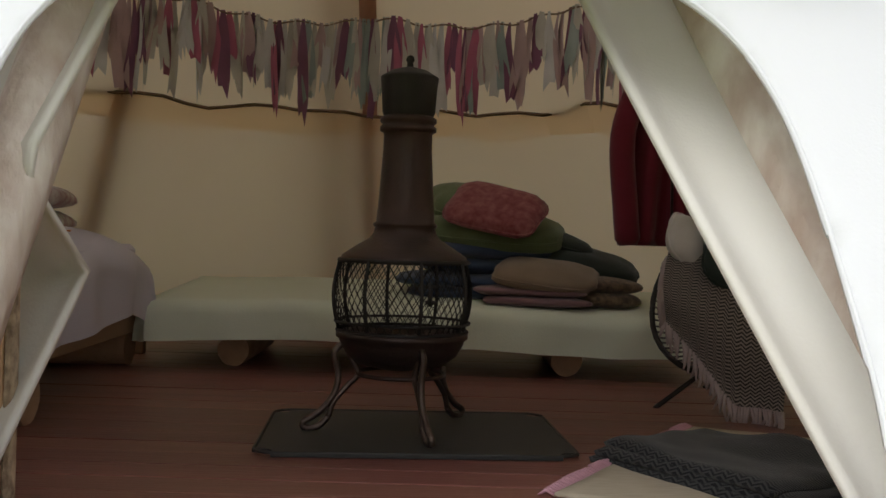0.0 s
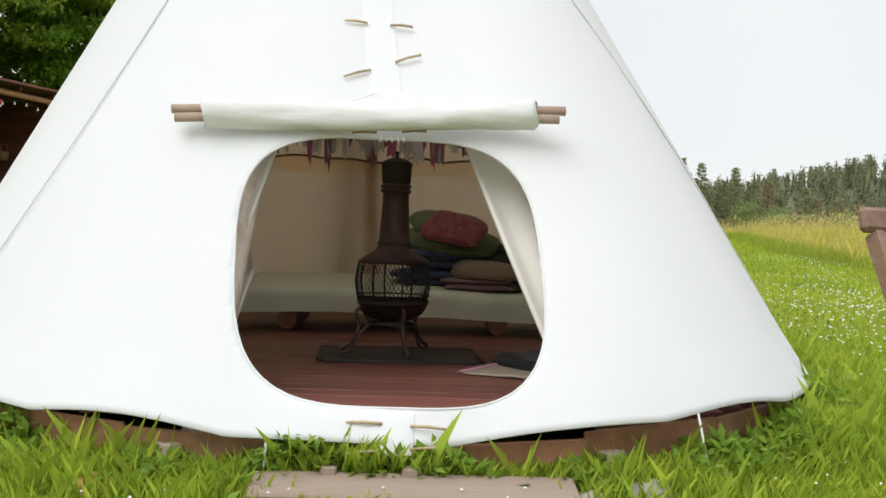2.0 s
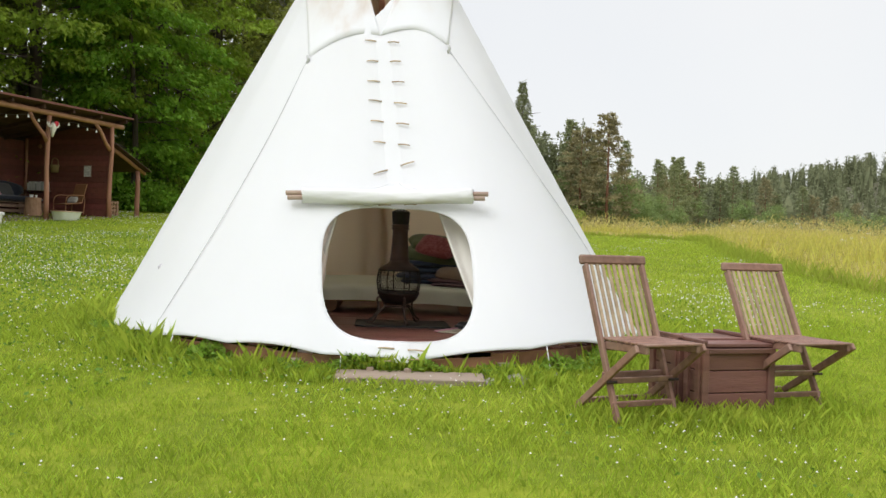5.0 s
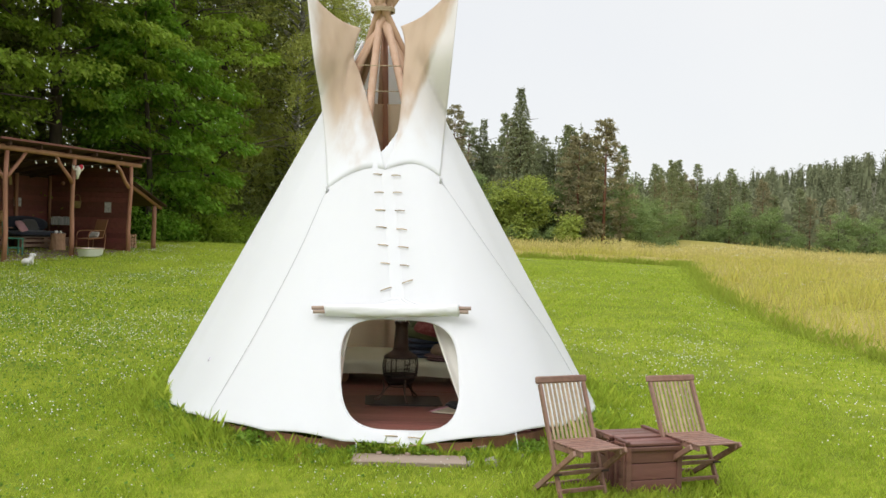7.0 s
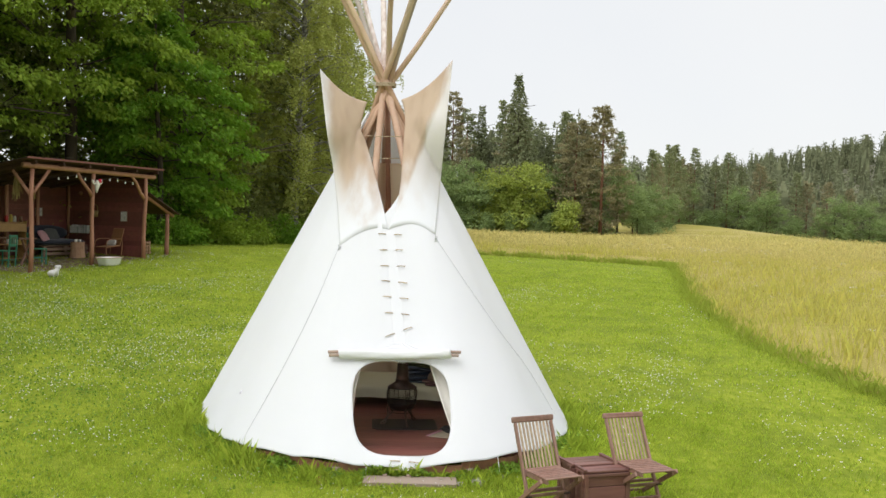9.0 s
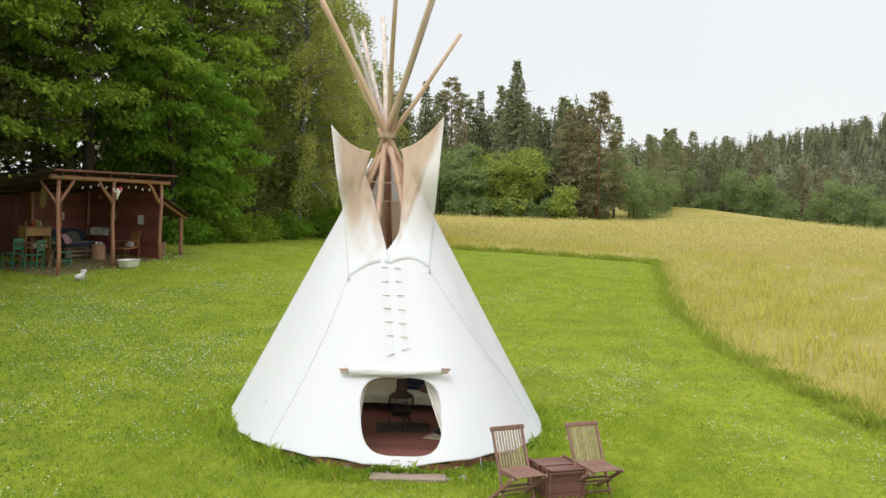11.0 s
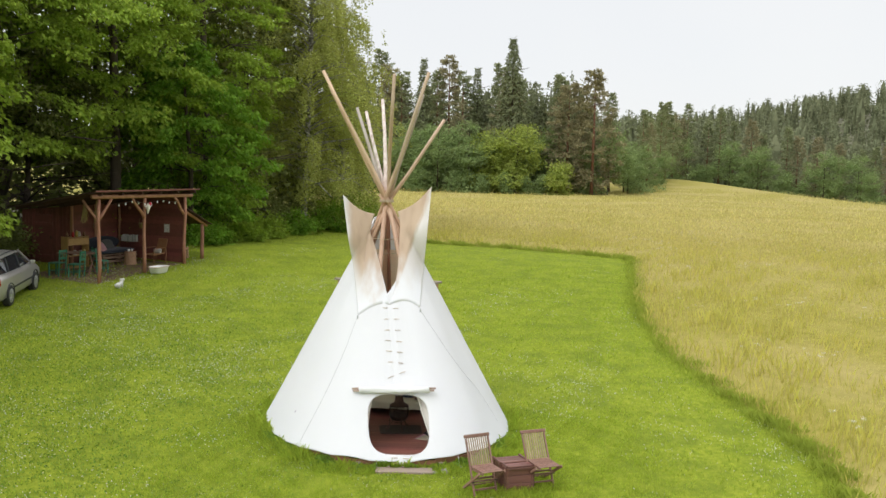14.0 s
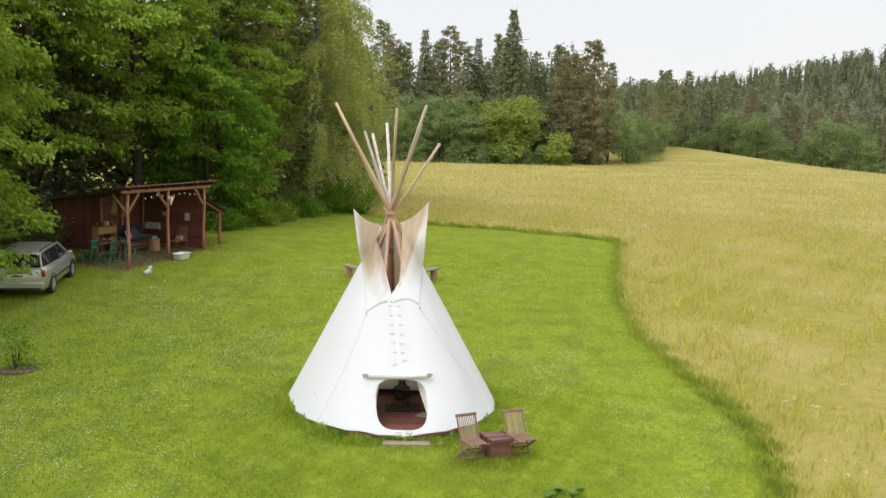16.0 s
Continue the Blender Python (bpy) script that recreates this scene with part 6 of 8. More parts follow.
puff("seat_cushion", sofa, C_NAVY, (2.0, 0.95, 0.20), pose(0, 0, 0.43), 3, 8, 0.04)
puff("back_cushion", sofa, C_NAVY, (1.9, 0.20, 0.50), pose(0, 0.42, 0.70, -12), 5, 8, 0.05)
cushion("cushion", "pale pink cushion on the porch sofa", cloth_mat("pink_cushion_cotton", (0.55, 0.30, 0.32)), (0.5, 0.42, 0.14), local(3.05, 2.35, 20, 0.66) @ pose(0, 0, 0, 55), 61, 4)
cushion("cushion", "grey cushion on the porch sofa", cloth_mat("grey_cushion_cotton", (0.10, 0.10, 0.095)), (0.5, 0.42, 0.14), local(3.55, 2.5, -10, 0.68) @ pose(0, 0, 0, 55), 62, 4)
# chopping block with cups
blk2 = thing("tree_stump", "sawn tree stump used as a side table", "stump", m=local(3.65, 1.55))
bm = bmesh.new()
tube(bm, [(0, 0, -0.02), (0, 0, 0.25), (0, 0, 0.50)], [0.24, 0.21, 0.21], 18, wob=0.05, seed=4)
part("stump_body", bm, M_LOG, blk2)
for k in range(3):
    cp = thing("cup", "small white cup on the stump", "cup", "cups on the stump", m=local(3.65, 1.55) @ pose(-0.1 + 0.1 * k, 0.05 * (k % 2), 0.50))
    bm = bmesh.new()
    lathe(bm, [(0, 0), (0.028, 0.0), (0.038, 0.08), (0.034, 0.08), (0.026, 0.01), (0, 0.008)], 12)
    part("cup_body", bm, M_ENAMEL, cp, "", True)
# cane armchair by the end wall
M_CANE = mat("brown_woven_cane", (0.34, 0.16, 0.07), 0.6, var=(0.22, 0.10, 0.045), scale=60, amount=0.7, bump=0.5, bscale=120)
arm = thing("cane_armchair", "brown cane armchair with steel arms under the porch", "armchair", m=local(4.35, 0.95, -105))
for x in (-0.29, 0.29):
    bm = bmesh.new()
    tube(bm, bez([(x, 0.26, 0.0), (x, 0.30, 0.35), (x, 0.28, 0.58), (x, 0.05, 0.60), (x, -0.18, 0.58), (x, -0.28, 0.45), (x, -0.28, 0.0)], 5), 0.014, 7)
    part("arm_frame", bm, M_CANE, arm, "", True)
bm = bmesh.new()
box(bm, (0.54, 0.52, 0.035), pose(0, -0.02, 0.36, 6), 0.01)
part("seat", bm, M_CANE, arm)
bm = bmesh.new()
box(bm, (0.54, 0.03, 0.58), pose(0, 0.32, 0.66, -16), 0.01)
part("backrest", bm, M_CANE, arm)
cushion("cushion", "pale cushion on the cane armchair", cloth_mat("pale_seat_cotton", (0.55, 0.52, 0.48)), (0.42, 0.2, 0.12), local(4.35, 0.95, -105, 0.47) @ pose(0, 0.12, 0, 60), 63, 4)
# pictures, basket and book shelf on the walls
M_PAPER = mat("white_paper_print", (0.70, 0.68, 0.64), 0.7, var=(0.25, 0.24, 0.23), scale=18, amount=0.7)
for (X, Y, z, w, h, turn, lab) in ((4.965, 0.85, 1.55, 0.24, 0.33, 90, "small framed print on the porch end wall"), (3.7, D - 0.04, 1.62, 0.30, 0.28, 0, "small framed print on the porch back wall")):
    pc = thing("framed_print", lab, "picture", m=SHED @ pose(X, Y, z, 0, 0, turn))
    part("print", box(bmesh.new(), (w, 0.006, h), pose(0, 0, 0)), M_PAPER, pc)
    for sx, sz, ww, hh in ((0, h / 2, w + 0.04, 0.02), (0, -h / 2, w + 0.04, 0.02), (w / 2 + 0.01, 0, 0.02, h), (-w / 2 - 0.01, 0, 0.02, h)):
        part("frame_bar", box(bmesh.new(), (ww, 0.02, hh), pose(sx, -0.004 if turn == 0 else 0.004, sz), 0.003), M_TABLE, pc)
bk = thing("wall_basket", "straw wall basket hanging on the porch end wall", "basket", m=SHED @ pose(4.88, 1.95, 1.50))
bm = bmesh.new()
lathe(bm, [(0.0, 0.0), (0.10, 0.0), (0.13, 0.22), (0.115, 0.22), (0.09, 0.02), (0, 0.02)], 16)
part("basket_body", bm, M_STRAW, bk, "", True)
bm = bmesh.new()
tube(bm, bez([(0, -0.12, 0.2), (0, -0.10, 0.36), (0, 0, 0.42), (0, 0.10, 0.36), (0, 0.12, 0.2)], 5), 0.01, 6)
part("handle", bm, M_STRAW, bk, "", True)
bs_ = thing("wall_shelf", "short wall shelf holding pale books", "shelf", m=SHED @ pose(4.86, 2.55, 0.95))
part("shelf_board", box(bmesh.new(), (0.22, 0.85, 0.025), pose(0, 0, 0), 0.003), M_TABLE, bs_)
BK = [mat(nm, c, 0.6, var=tuple(k * 0.8 for k in c), scale=30) for nm, c in (("white_spine", (0.6, 0.58, 0.54)), ("grey_spine", (0.4, 0.42, 0.38)), ("green_spine", (0.25, 0.33, 0.22)), ("red_cover", (0.4, 0.05, 0.04)))]
for k in range(12):
    b_ = thing("book", "book standing on the porch wall shelf", "book", "books on the wall shelf", m=SHED @ pose(4.86, 2.2 + 0.058 * k, 0.965))
    hh = rnd.uniform(0.2, 0.27)
    part("book_block", box(bmesh.new(), (0.16, 0.045, hh), pose(0, 0, hh / 2), 0.003), BK[rnd.choice((0, 0, 0, 1, 2))], b_)
# split firewood under the lean-to
fw = random.Random(6)
for k in range(24):
    lg = thing("firewood_log", "split log stacked under the lean-to", "firewood", "stacked firewood", m=local(5.4 + 0.12 * (k % 6), 0.9, 0, 0.06 + 0.11 * (k // 6)))
    bm = bmesh.new()
    tube(bm, [(fw.uniform(-0.02, 0.02), -0.3, 0), (0, 0.02, 0), (0, 0.3, 0)], [0.055, 0.056, 0.05], 6, wob=0.25, seed=k)
    part("log_body", bm, M_LOG, lg)


# ---- parked estate car ----
M_PAINT = mat("silver_grey_car_paint", (0.50, 0.48, 0.46), 0.30, metal=0.55, var=(0.45, 0.43, 0.42), scale=2, amount=0.5, spec=0.6)
M_GLASS = mat("dark_car_glass", (0.02, 0.025, 0.03), 0.05, spec=0.7)
M_TYRE = mat("black_tyre_rubber", (0.022, 0.022, 0.023), 0.85, var=(0.04, 0.038, 0.036), scale=30, amount=0.5, bump=0.2, bscale=80)
M_ALLOY = mat("alloy_wheel_metal", (0.55, 0.55, 0.55), 0.3, metal=0.9, var=(0.45, 0.45, 0.45), scale=20)
M_TAIL = mat("red_tail_lamp", (0.42, 0.015, 0.015), 0.15, var=(0.3, 0.01, 0.01), scale=30, spec=0.7)
M_PLATE = mat("white_plate", (0.72, 0.72, 0.70), 0.5)
M_TRIM = mat("black_plastic_trim", (0.03, 0.03, 0.03), 0.6, var=(0.045, 0.045, 0.045), scale=20)


def estate_car(m):
    car = thing("estate_car", "silver-grey estate car parked under the trees", "car", m=m)
    # body: sections along y (front +), half widths at heights
    secs = [(-2.26, 0.74, 0.40, 0.93, 0.70), (-2.20, 0.82, 0.30, 1.00, 0.78), (-1.95, 0.87, 0.24, 1.02, 0.83), (-1.3, 0.885, 0.22, 1.00, 0.85), (-0.4, 0.885, 0.22, 0.98, 0.86), (0.6, 0.885, 0.22, 0.97, 0.85), (1.05, 0.88, 0.22, 0.96, 0.82), (1.7, 0.86, 0.24, 0.86, 0.76), (2.1, 0.80, 0.30, 0.76, 0.66), (2.28, 0.66, 0.38, 0.66, 0.52)]
    bm = bmesh.new()
    rows = []
    for y, w, z0, z1, wt in secs:
        prof = [(w * 0.86, z0), (w * 0.97, z0 + 0.08), (w, z0 + (z1 - z0) * 0.45), (w * 0.985, z0 + (z1 - z0) * 0.75), (wt + 0.02, z1 - 0.02), (wt * 0.9, z1)]
        row = [bm.verts.new((-x, y, z)) for x, z in prof] + [bm.verts.new((x, y, z)) for x, z in prof[::-1]]
        rows.append(row)
    for r0, r1 in zip(rows, rows[1:]):
        for k in range(len(r0)):
            k2 = (k + 1) % len(r0)
            bm.faces.new((r0[k], r0[k2], r1[k2], r1[k]))
    bm.faces.new(rows[0])
    bm.faces.new(rows[-1][::-1])
    bmesh.ops.recalc_face_normals(bm, faces=bm.faces)
    body = part("body", bm, M_PAINT, car, "", True)
    # cabin: lower and upper outline
    bm = bmesh.new()
    lowr = [(-2.12, 0.74), (-1.3, 0.79), (0, 0.80), (0.75, 0.78), (1.25, 0.70)]
    upp = [(-1.72, 0.58), (-1.2, 0.63), (-0.3, 0.645), (0.25, 0.62), (0.42, 0.58)]
    ring = []
    for (y0, w0), (y1, w1) in zip(lowr, upp):
        ring.append([bm.verts.new(v) for v in ((-w0, y0, 0.97), (-w1, y1, 1.44 if y1 < 0 else 1.42), (w1, y1, 1.44 if y1 < 0 else 1.42), (w0, y0, 0.97))])
    for r0, r1 in zip(ring, ring[1:]):
        for k in range(3):
            bm.faces.new((r0[k], r0[k + 1], r1[k + 1], r1[k]))
    bm.faces.new(ring[0][::-1])
    bm.faces.new(ring[-1])
    bmesh.ops.recalc_face_normals(bm, faces=bm.faces)
    part("cabin_glass", bm, M_GLASS, car, "dark tinted windows")
    bm = bmesh.new()
    top = []
    for y, w, z in ((-1.95, 0.60, 1.425), (-1.72, 0.62, 1.462), (-1.2, 0.655, 1.482), (-0.3, 0.66, 1.482), (0.25, 0.64, 1.458), (0.5, 0.60, 1.41)):
        top.append([bm.verts.new(v) for v in ((-w - 0.01, y, z - 0.045), (-w * 0.92, y, z), (0, y, z + 0.018), (w * 0.92, y, z), (w + 0.01, y, z - 0.045))])
    for r0, r1 in zip(top, top[1:]):
        for k in range(4):
            bm.faces.new((r0[k], r0[k + 1], r1[k + 1], r1[k]))
    bmesh.ops.recalc_face_normals(bm, faces=bm.faces)
    rf = part("roof", bm, M_PAINT, car, "", True)
    rf.modifiers.new("thick", "SOLIDIFY").thickness = 0.02
    for s in (-1, 1):
        for (ya, wa), (yb, wb), wd in (((-2.12, 0.75), (-1.75, 0.60), 0.085), ((-1.15, 0.80), (-1.08, 0.65), 0.05), ((-0.1, 0.81), (-0.12, 0.66), 0.05), ((1.28, 0.71), (0.42, 0.60), 0.06)):
            bm = bmesh.new()
            bar(bm, (s * (wa + 0.004), ya, 0.96), (s * (wb + 0.004), yb, 1.44), 0.03, wd, (0, 1, 0.2), 0.006)
            part("pillar", bm, M_PAINT if wd > 0.055 else M_TRIM, car)
        bm = bmesh.new()
        tube(bm, bez([(s * 0.60, -1.75, 1.455), (s * 0.615, -1.5, 1.51), (s * 0.62, -0.6, 1.525), (s * 0.60, 0.1, 1.475)], 5), 0.014, 6)
        part("roof_rail", bm, M_TRIM, car, "", True)
        bm = bmesh.new()
        box(bm, (0.16, 0.10, 0.12), pose(s * 0.93, 0.82, 1.02), 0.03)
        part("wing_mirror", bm, M_PAINT, car)
        # tail lamp wraps the corner
        bm = bmesh.new()
        box(bm, (0.24, 0.13, 0.24), pose(s * 0.755, -2.165, 0.84, 8, 0, -s * 30), 0.04)
        part("tail_lamp", bm, M_TAIL, car, "red tail lamp")
        for yy in (-0.55, 0.45):
            bm = bmesh.new()
            box(bm, (0.02, 0.18, 0.03), pose(s * 0.885, yy, 0.86), 0.006)
            part("door_handle", bm, M_PAINT, car)
        bm = bmesh.new()
        bar(bm, (s * 0.893, -1.0, 0.52), (s * 0.893, 0.95, 0.52), 0.014, 0.06)
        part("side_moulding", bm, M_TRIM, car)
        for yw in (-1.32, 1.28):
            wh = part("wheel", lathe_wheel(s), M_TYRE, car, "", True)
            wh.matrix_basis = pose(s * 0.80, yw, 0.315)
            bm = bmesh.new()
            lathe(bm, [(0.0, 0.02), (0.05, 0.03), (0.06, 0.015), (0.19, -0.005), (0.205, 0.012), (0.215, 0.0), (0.2, -0.05), (0, -0.05)], 24, pose(0, 0, 0, 0, 90 * s))
            for k in range(7):
                a = 2 * math.pi * k / 7
                bar(bm, pose(0, 0, 0, 0, 90 * s) @ Vector((0.04 * math.cos(a), 0.04 * math.sin(a), 0.022)), pose(0, 0, 0, 0, 90 * s) @ Vector((0.19 * math.cos(a), 0.19 * math.sin(a), 0.012)), 0.035, 0.018, (s, 0, 0), 0.003)
            rim_ = part("rim", bm, M_ALLOY, wh, "spoked alloy rim", True)
            rim_.location = (s * 0.095, 0, 0)
            bm = bmesh.new()
            pts = [(s * 0.885, yw + 0.365 * math.cos(a), 0.32 + 0.365 * math.sin(a)) for a in np.linspace(-0.2, math.pi + 0.2, 20)]
            tube(bm, pts, 0.018, 6)
            part("wheel_arch", bm, M_TRIM, car, "", True)
    bm = bmesh.new()
    box(bm, (1.22, 0.03, 0.34), pose(0, -2.0, 1.20, -38), 0.02)
    part("rear_window", bm, M_GLASS, car, "dark rear window")
    bm = bmesh.new()
    box(bm, (1.66, 0.12, 0.22), pose(0, -2.26, 0.46), 0.04)
    part("rear_bumper", bm, M_PAINT, car)
    bm = bmesh.new()
    box(bm, (1.5, 0.05, 0.05), pose(0, -2.31, 0.36), 0.01)
    part("bumper_strip", bm, M_TRIM, car)
    plate = part("number_plate", box(bmesh.new(), (0.52, 0.012, 0.115), pose(0, -2.275, 0.76, -4), 0.003), M_PLATE, car)
    part("plate_bar", box(bmesh.new(), (0.38, 0.006, 0.05), pose(0.02, -2.285, 0.76, -4)), M_TRIM, plate)
    bm = bmesh.new()
    box(bm, (0.80, 0.02, 0.03), pose(0, -2.27, 0.865), 0.006)
    part("tailgate_grip", bm, M_TRIM, car)
    return car


def lathe_wheel(s):
    bm = bmesh.new()
    lathe(bm, [(0.20, 0.10), (0.28, 0.105), (0.308, 0.085), (0.315, 0.05), (0.315, -0.05), (0.308, -0.085), (0.2, -0.1)], 28, pose(0, 0, 0, 0, 90))
    return bm


estate_car(pose(-13.03, 13.43, gz(-13.03, 13.43) - 0.02, 2.4, 0, 7.5))

# ---- log benches behind the tent ----
M_BENCH = mat("grey_bench_wood", (0.30, 0.25, 0.20), 0.8, var=(0.2, 0.16, 0.12), scale=8, amount=0.6, bump=0.3)
for x, y, turn in ((0.30, 15.9, 58), (-2.25, 15.9, 122)):
    b = thing("log_bench", "grey half-log bench on the lawn behind the tent", "bench", "benches behind the tent", m=put(x, y, turn))
    bm = bmesh.new()
    box(bm, (1.7, 0.30, 0.07), pose(0, 0, 0.44), 0.012)
    part("seat", bm, M_BENCH, b)
    for sx in (-0.6, 0.6):
        bm = bmesh.new()
        tube(bm, [(sx, 0, -0.03), (sx, 0, 0.41)], [0.14, 0.13], 14, wob=0.05, seed=3)
        part("log_leg", bm, M_LOG, b)


# ---- stones, dock leaves and weeds round the tent ----
M_STONE = mat("lichened_field_stone", (0.30, 0.27, 0.23), 0.9, var=(0.40, 0.38, 0.33), scale=9, amount=0.7, bump=0.5, bscale=40)
M_MOSSY = mat("yellow_mossy_stone", (0.36, 0.24, 0.06), 0.95, var=(0.25, 0.20, 0.05), scale=12, amount=0.7, bump=0.6, bscale=50)


def stone(x, y, sx, sy, sz, mt, seed, label):
    bm = bmesh.new()
    bmesh.ops.create_icosphere(bm, subdivisions=3, radius=1)
    for v in bm.verts:
        f = 1 + 0.22 * noise.noise(v.co * 1.4 + Vector((seed, 0, 0))) + 0.07 * noise.noise(v.co * 4 + Vector((0, seed, 0)))
        v.co = Vector((v.co.x * sx * f, v.co.y * sy * f, v.co.z * sz * f))
    t = tagged(part("stone", bm, mt, None, "", True), label, "stone")
    t.matrix_basis = put(x, y, seed * 37, sz * 0.25)


stone(-0.86, -0.10, 0.12, 0.07, 0.05, M_MOSSY, 1, "yellow mossy stone half sunk in the grass")
stone(0.78, -0.06, 0.10, 0.08, 0.06, M_STONE, 2, "grey lichened stone in the grass by the tent")
stone(1.05, 0.14, 0.06, 0.05, 0.04, M_STONE, 3, "small grey stone in the grass by the tent")
stone(0.60, -0.10, 0.05, 0.05, 0.035, M_STONE, 4, "small pale stone beside the doorstep")
M_SUPPORT = mat("sawn_log_support", (0.42, 0.34, 0.27), 0.85, var=(0.3, 0.23, 0.17), scale=9, amount=0.6, bump=0.3)
for phi, r in ((-0.14, 0.042), (0.45, 0.042)):
    p = TC + Vector((math.sin(phi), -math.cos(phi), 0)) * (ring_r(phi) - 0.045)
    bm = bmesh.new()
    tube(bm, [(0, 0, -0.05), (0, 0, 0.10)], [r * 1.1, r], 14, wob=0.05, seed=int(r * 1000))
    t = tagged(part("deck_stump", bm, M_SUPPORT), "short sawn log under the tent floor's edge", "log")
    t.matrix_basis = pose(p.x, p.y, gz(p.x, p.y))
M_DOCK = mat("dock_leaf", (0.13, 0.25, 0.035), 0.5, var=(0.18, 0.30, 0.05), scale=14, amount=0.6, through_light=0.35, through_col=(0.25, 0.42, 0.05), bump=0.2, bscale=40)


def weed(x, y, leaves, ln, seed, label="broad-leaved dock plant growing by the tent"):
    t = thing("dock_plant", label, "plant", "dock plants round the tent", m=put(x, y, seed * 50))
    rnd = random.Random(seed)
    for k in range(leaves):
        a = 6.28 * k / leaves + rnd.uniform(-0.4, 0.4)
        L_ = ln * rnd.uniform(0.6, 1.1)
        up = rnd.uniform(0.5, 1.3)
        rows = []
        bm = bmesh.new()
        for j in range(7):
            u = j / 6
            rad = L_ * (0.25 + 0.75 * u) * math.cos(up * (1 - 0.55 * u)) if up < 1.5 else L_ * u * 0.2
            z = L_ * math.sin(up * (1 - 0.35 * u)) * u * 1.05
            w = L_ * 0.20 * math.sin(math.pi * min(1, 0.08 + u * 0.92)) ** 0.7 + 0.004
            c = Vector((math.cos(a) * rad * u, math.sin(a) * rad * u, z))
            s = Vector((-math.sin(a), math.cos(a), 0))
            rows.append([bm.verts.new(c - s * w + Vector((0, 0, 0.12 * w))), bm.verts.new(c - Vector((0, 0, 0.1 * w))), bm.verts.new(c + s * w + Vector((0, 0, 0.12 * w)))])
        for r0, r1 in zip(rows, rows[1:]):
            for q in range(2):
                bm.faces.new((r0[q], r0[q + 1], r1[q + 1], r1[q]))
        part("leaf", bm, M_DOCK, t, "", True)


for k, (x, y, n_, l_) in enumerate(((-0.42, -0.04, 5, 0.16), (0.72, 0.12, 6, 0.26), (0.95, 0.22, 5, 0.20), (1.32, 0.45, 5, 0.24), (-0.75, 0.05, 5, 0.15), (0.35, -0.03, 6, 0.15), (0.15, -0.05, 5, 0.12), (-0.15, -0.06, 6, 0.12), (1.85, 1.1, 5, 0.22), (-1.3, 0.25, 5, 0.14), (-2.2, 0.8, 5, 0.16), (0.60, 0.02, 5, 0.16), (2.9, -2.35, 8, 0.3), (3.15, -2.5, 8, 0.28), (3.3, -2.3, 7, 0.26), (2.75, -2.55, 7, 0.24))):
    weed(x, y, n_, l_ * (0.62 if y > -1 else 0.8), k + 1)


# ---- woods ----


def leaf_quads(centres, dirs, length, width, rng, droop=0.5):
    """Leaf shapes (bent kites) at the centres; dirs push them outwards."""
    n = len(centres)
    d = dirs + rng.normal(0, 0.55, (n, 3))
    d[:, 2] -= droop
    d /= np.linalg.norm(d, axis=1)[:, None]
    up = rng.normal(0, 0.45, (n, 3))
    up[:, 2] += 1
    side = np.cross(d, up)
    side /= np.linalg.norm(side, axis=1)[:, None]
    nrm = np.cross(side, d)
    L = (length * rng.uniform(0.65, 1.35, n))[:, None]
    W = (width * rng.uniform(0.7, 1.3, n))[:, None]
    q = np.empty((n, 4, 3))
    q[:, 0] = centres
    q[:, 1] = centres + d * L * 0.5 + side * W * 0.5 + nrm * L * 0.06
    q[:, 2] = centres + d * L
    q[:, 3] = centres + d * L * 0.5 - side * W * 0.5 + nrm * L * 0.06
    return q


def crown_leaves(rng, lobes, clumps, per, spread, length, width, droop, flat=0.6):
    """Leaves in many clumps near the surface of several lobes: (x, y, z, rx, rz)."""
    lob = np.array(lobes)
    wts = lob[:, 3] ** 2 * lob[:, 4]
    pick = rng.choice(len(lob), clumps, p=wts / wts.sum())
    v = rng.normal(0, 1, (clumps, 3))
    v /= np.linalg.norm(v, axis=1)[:, None]
    rad = rng.uniform(0.35, 1.0, clumps) ** 0.45 * rng.uniform(0.9, 1.12, clumps)
    sc = np.stack([lob[pick, 3], lob[pick, 3], lob[pick, 4]], -1)
    c = lob[pick, :3] + v * sc * rad[:, None]
    cc = np.repeat(c, per, 0)
    out = np.repeat(v, per, 0)
    off = rng.normal(0, 1, (clumps * per, 3)) * np.array([spread, spread, spread * flat])
    return leaf_quads(cc + off, out * 0.8 + off / spread * 0.25, length, width, rng, droop)


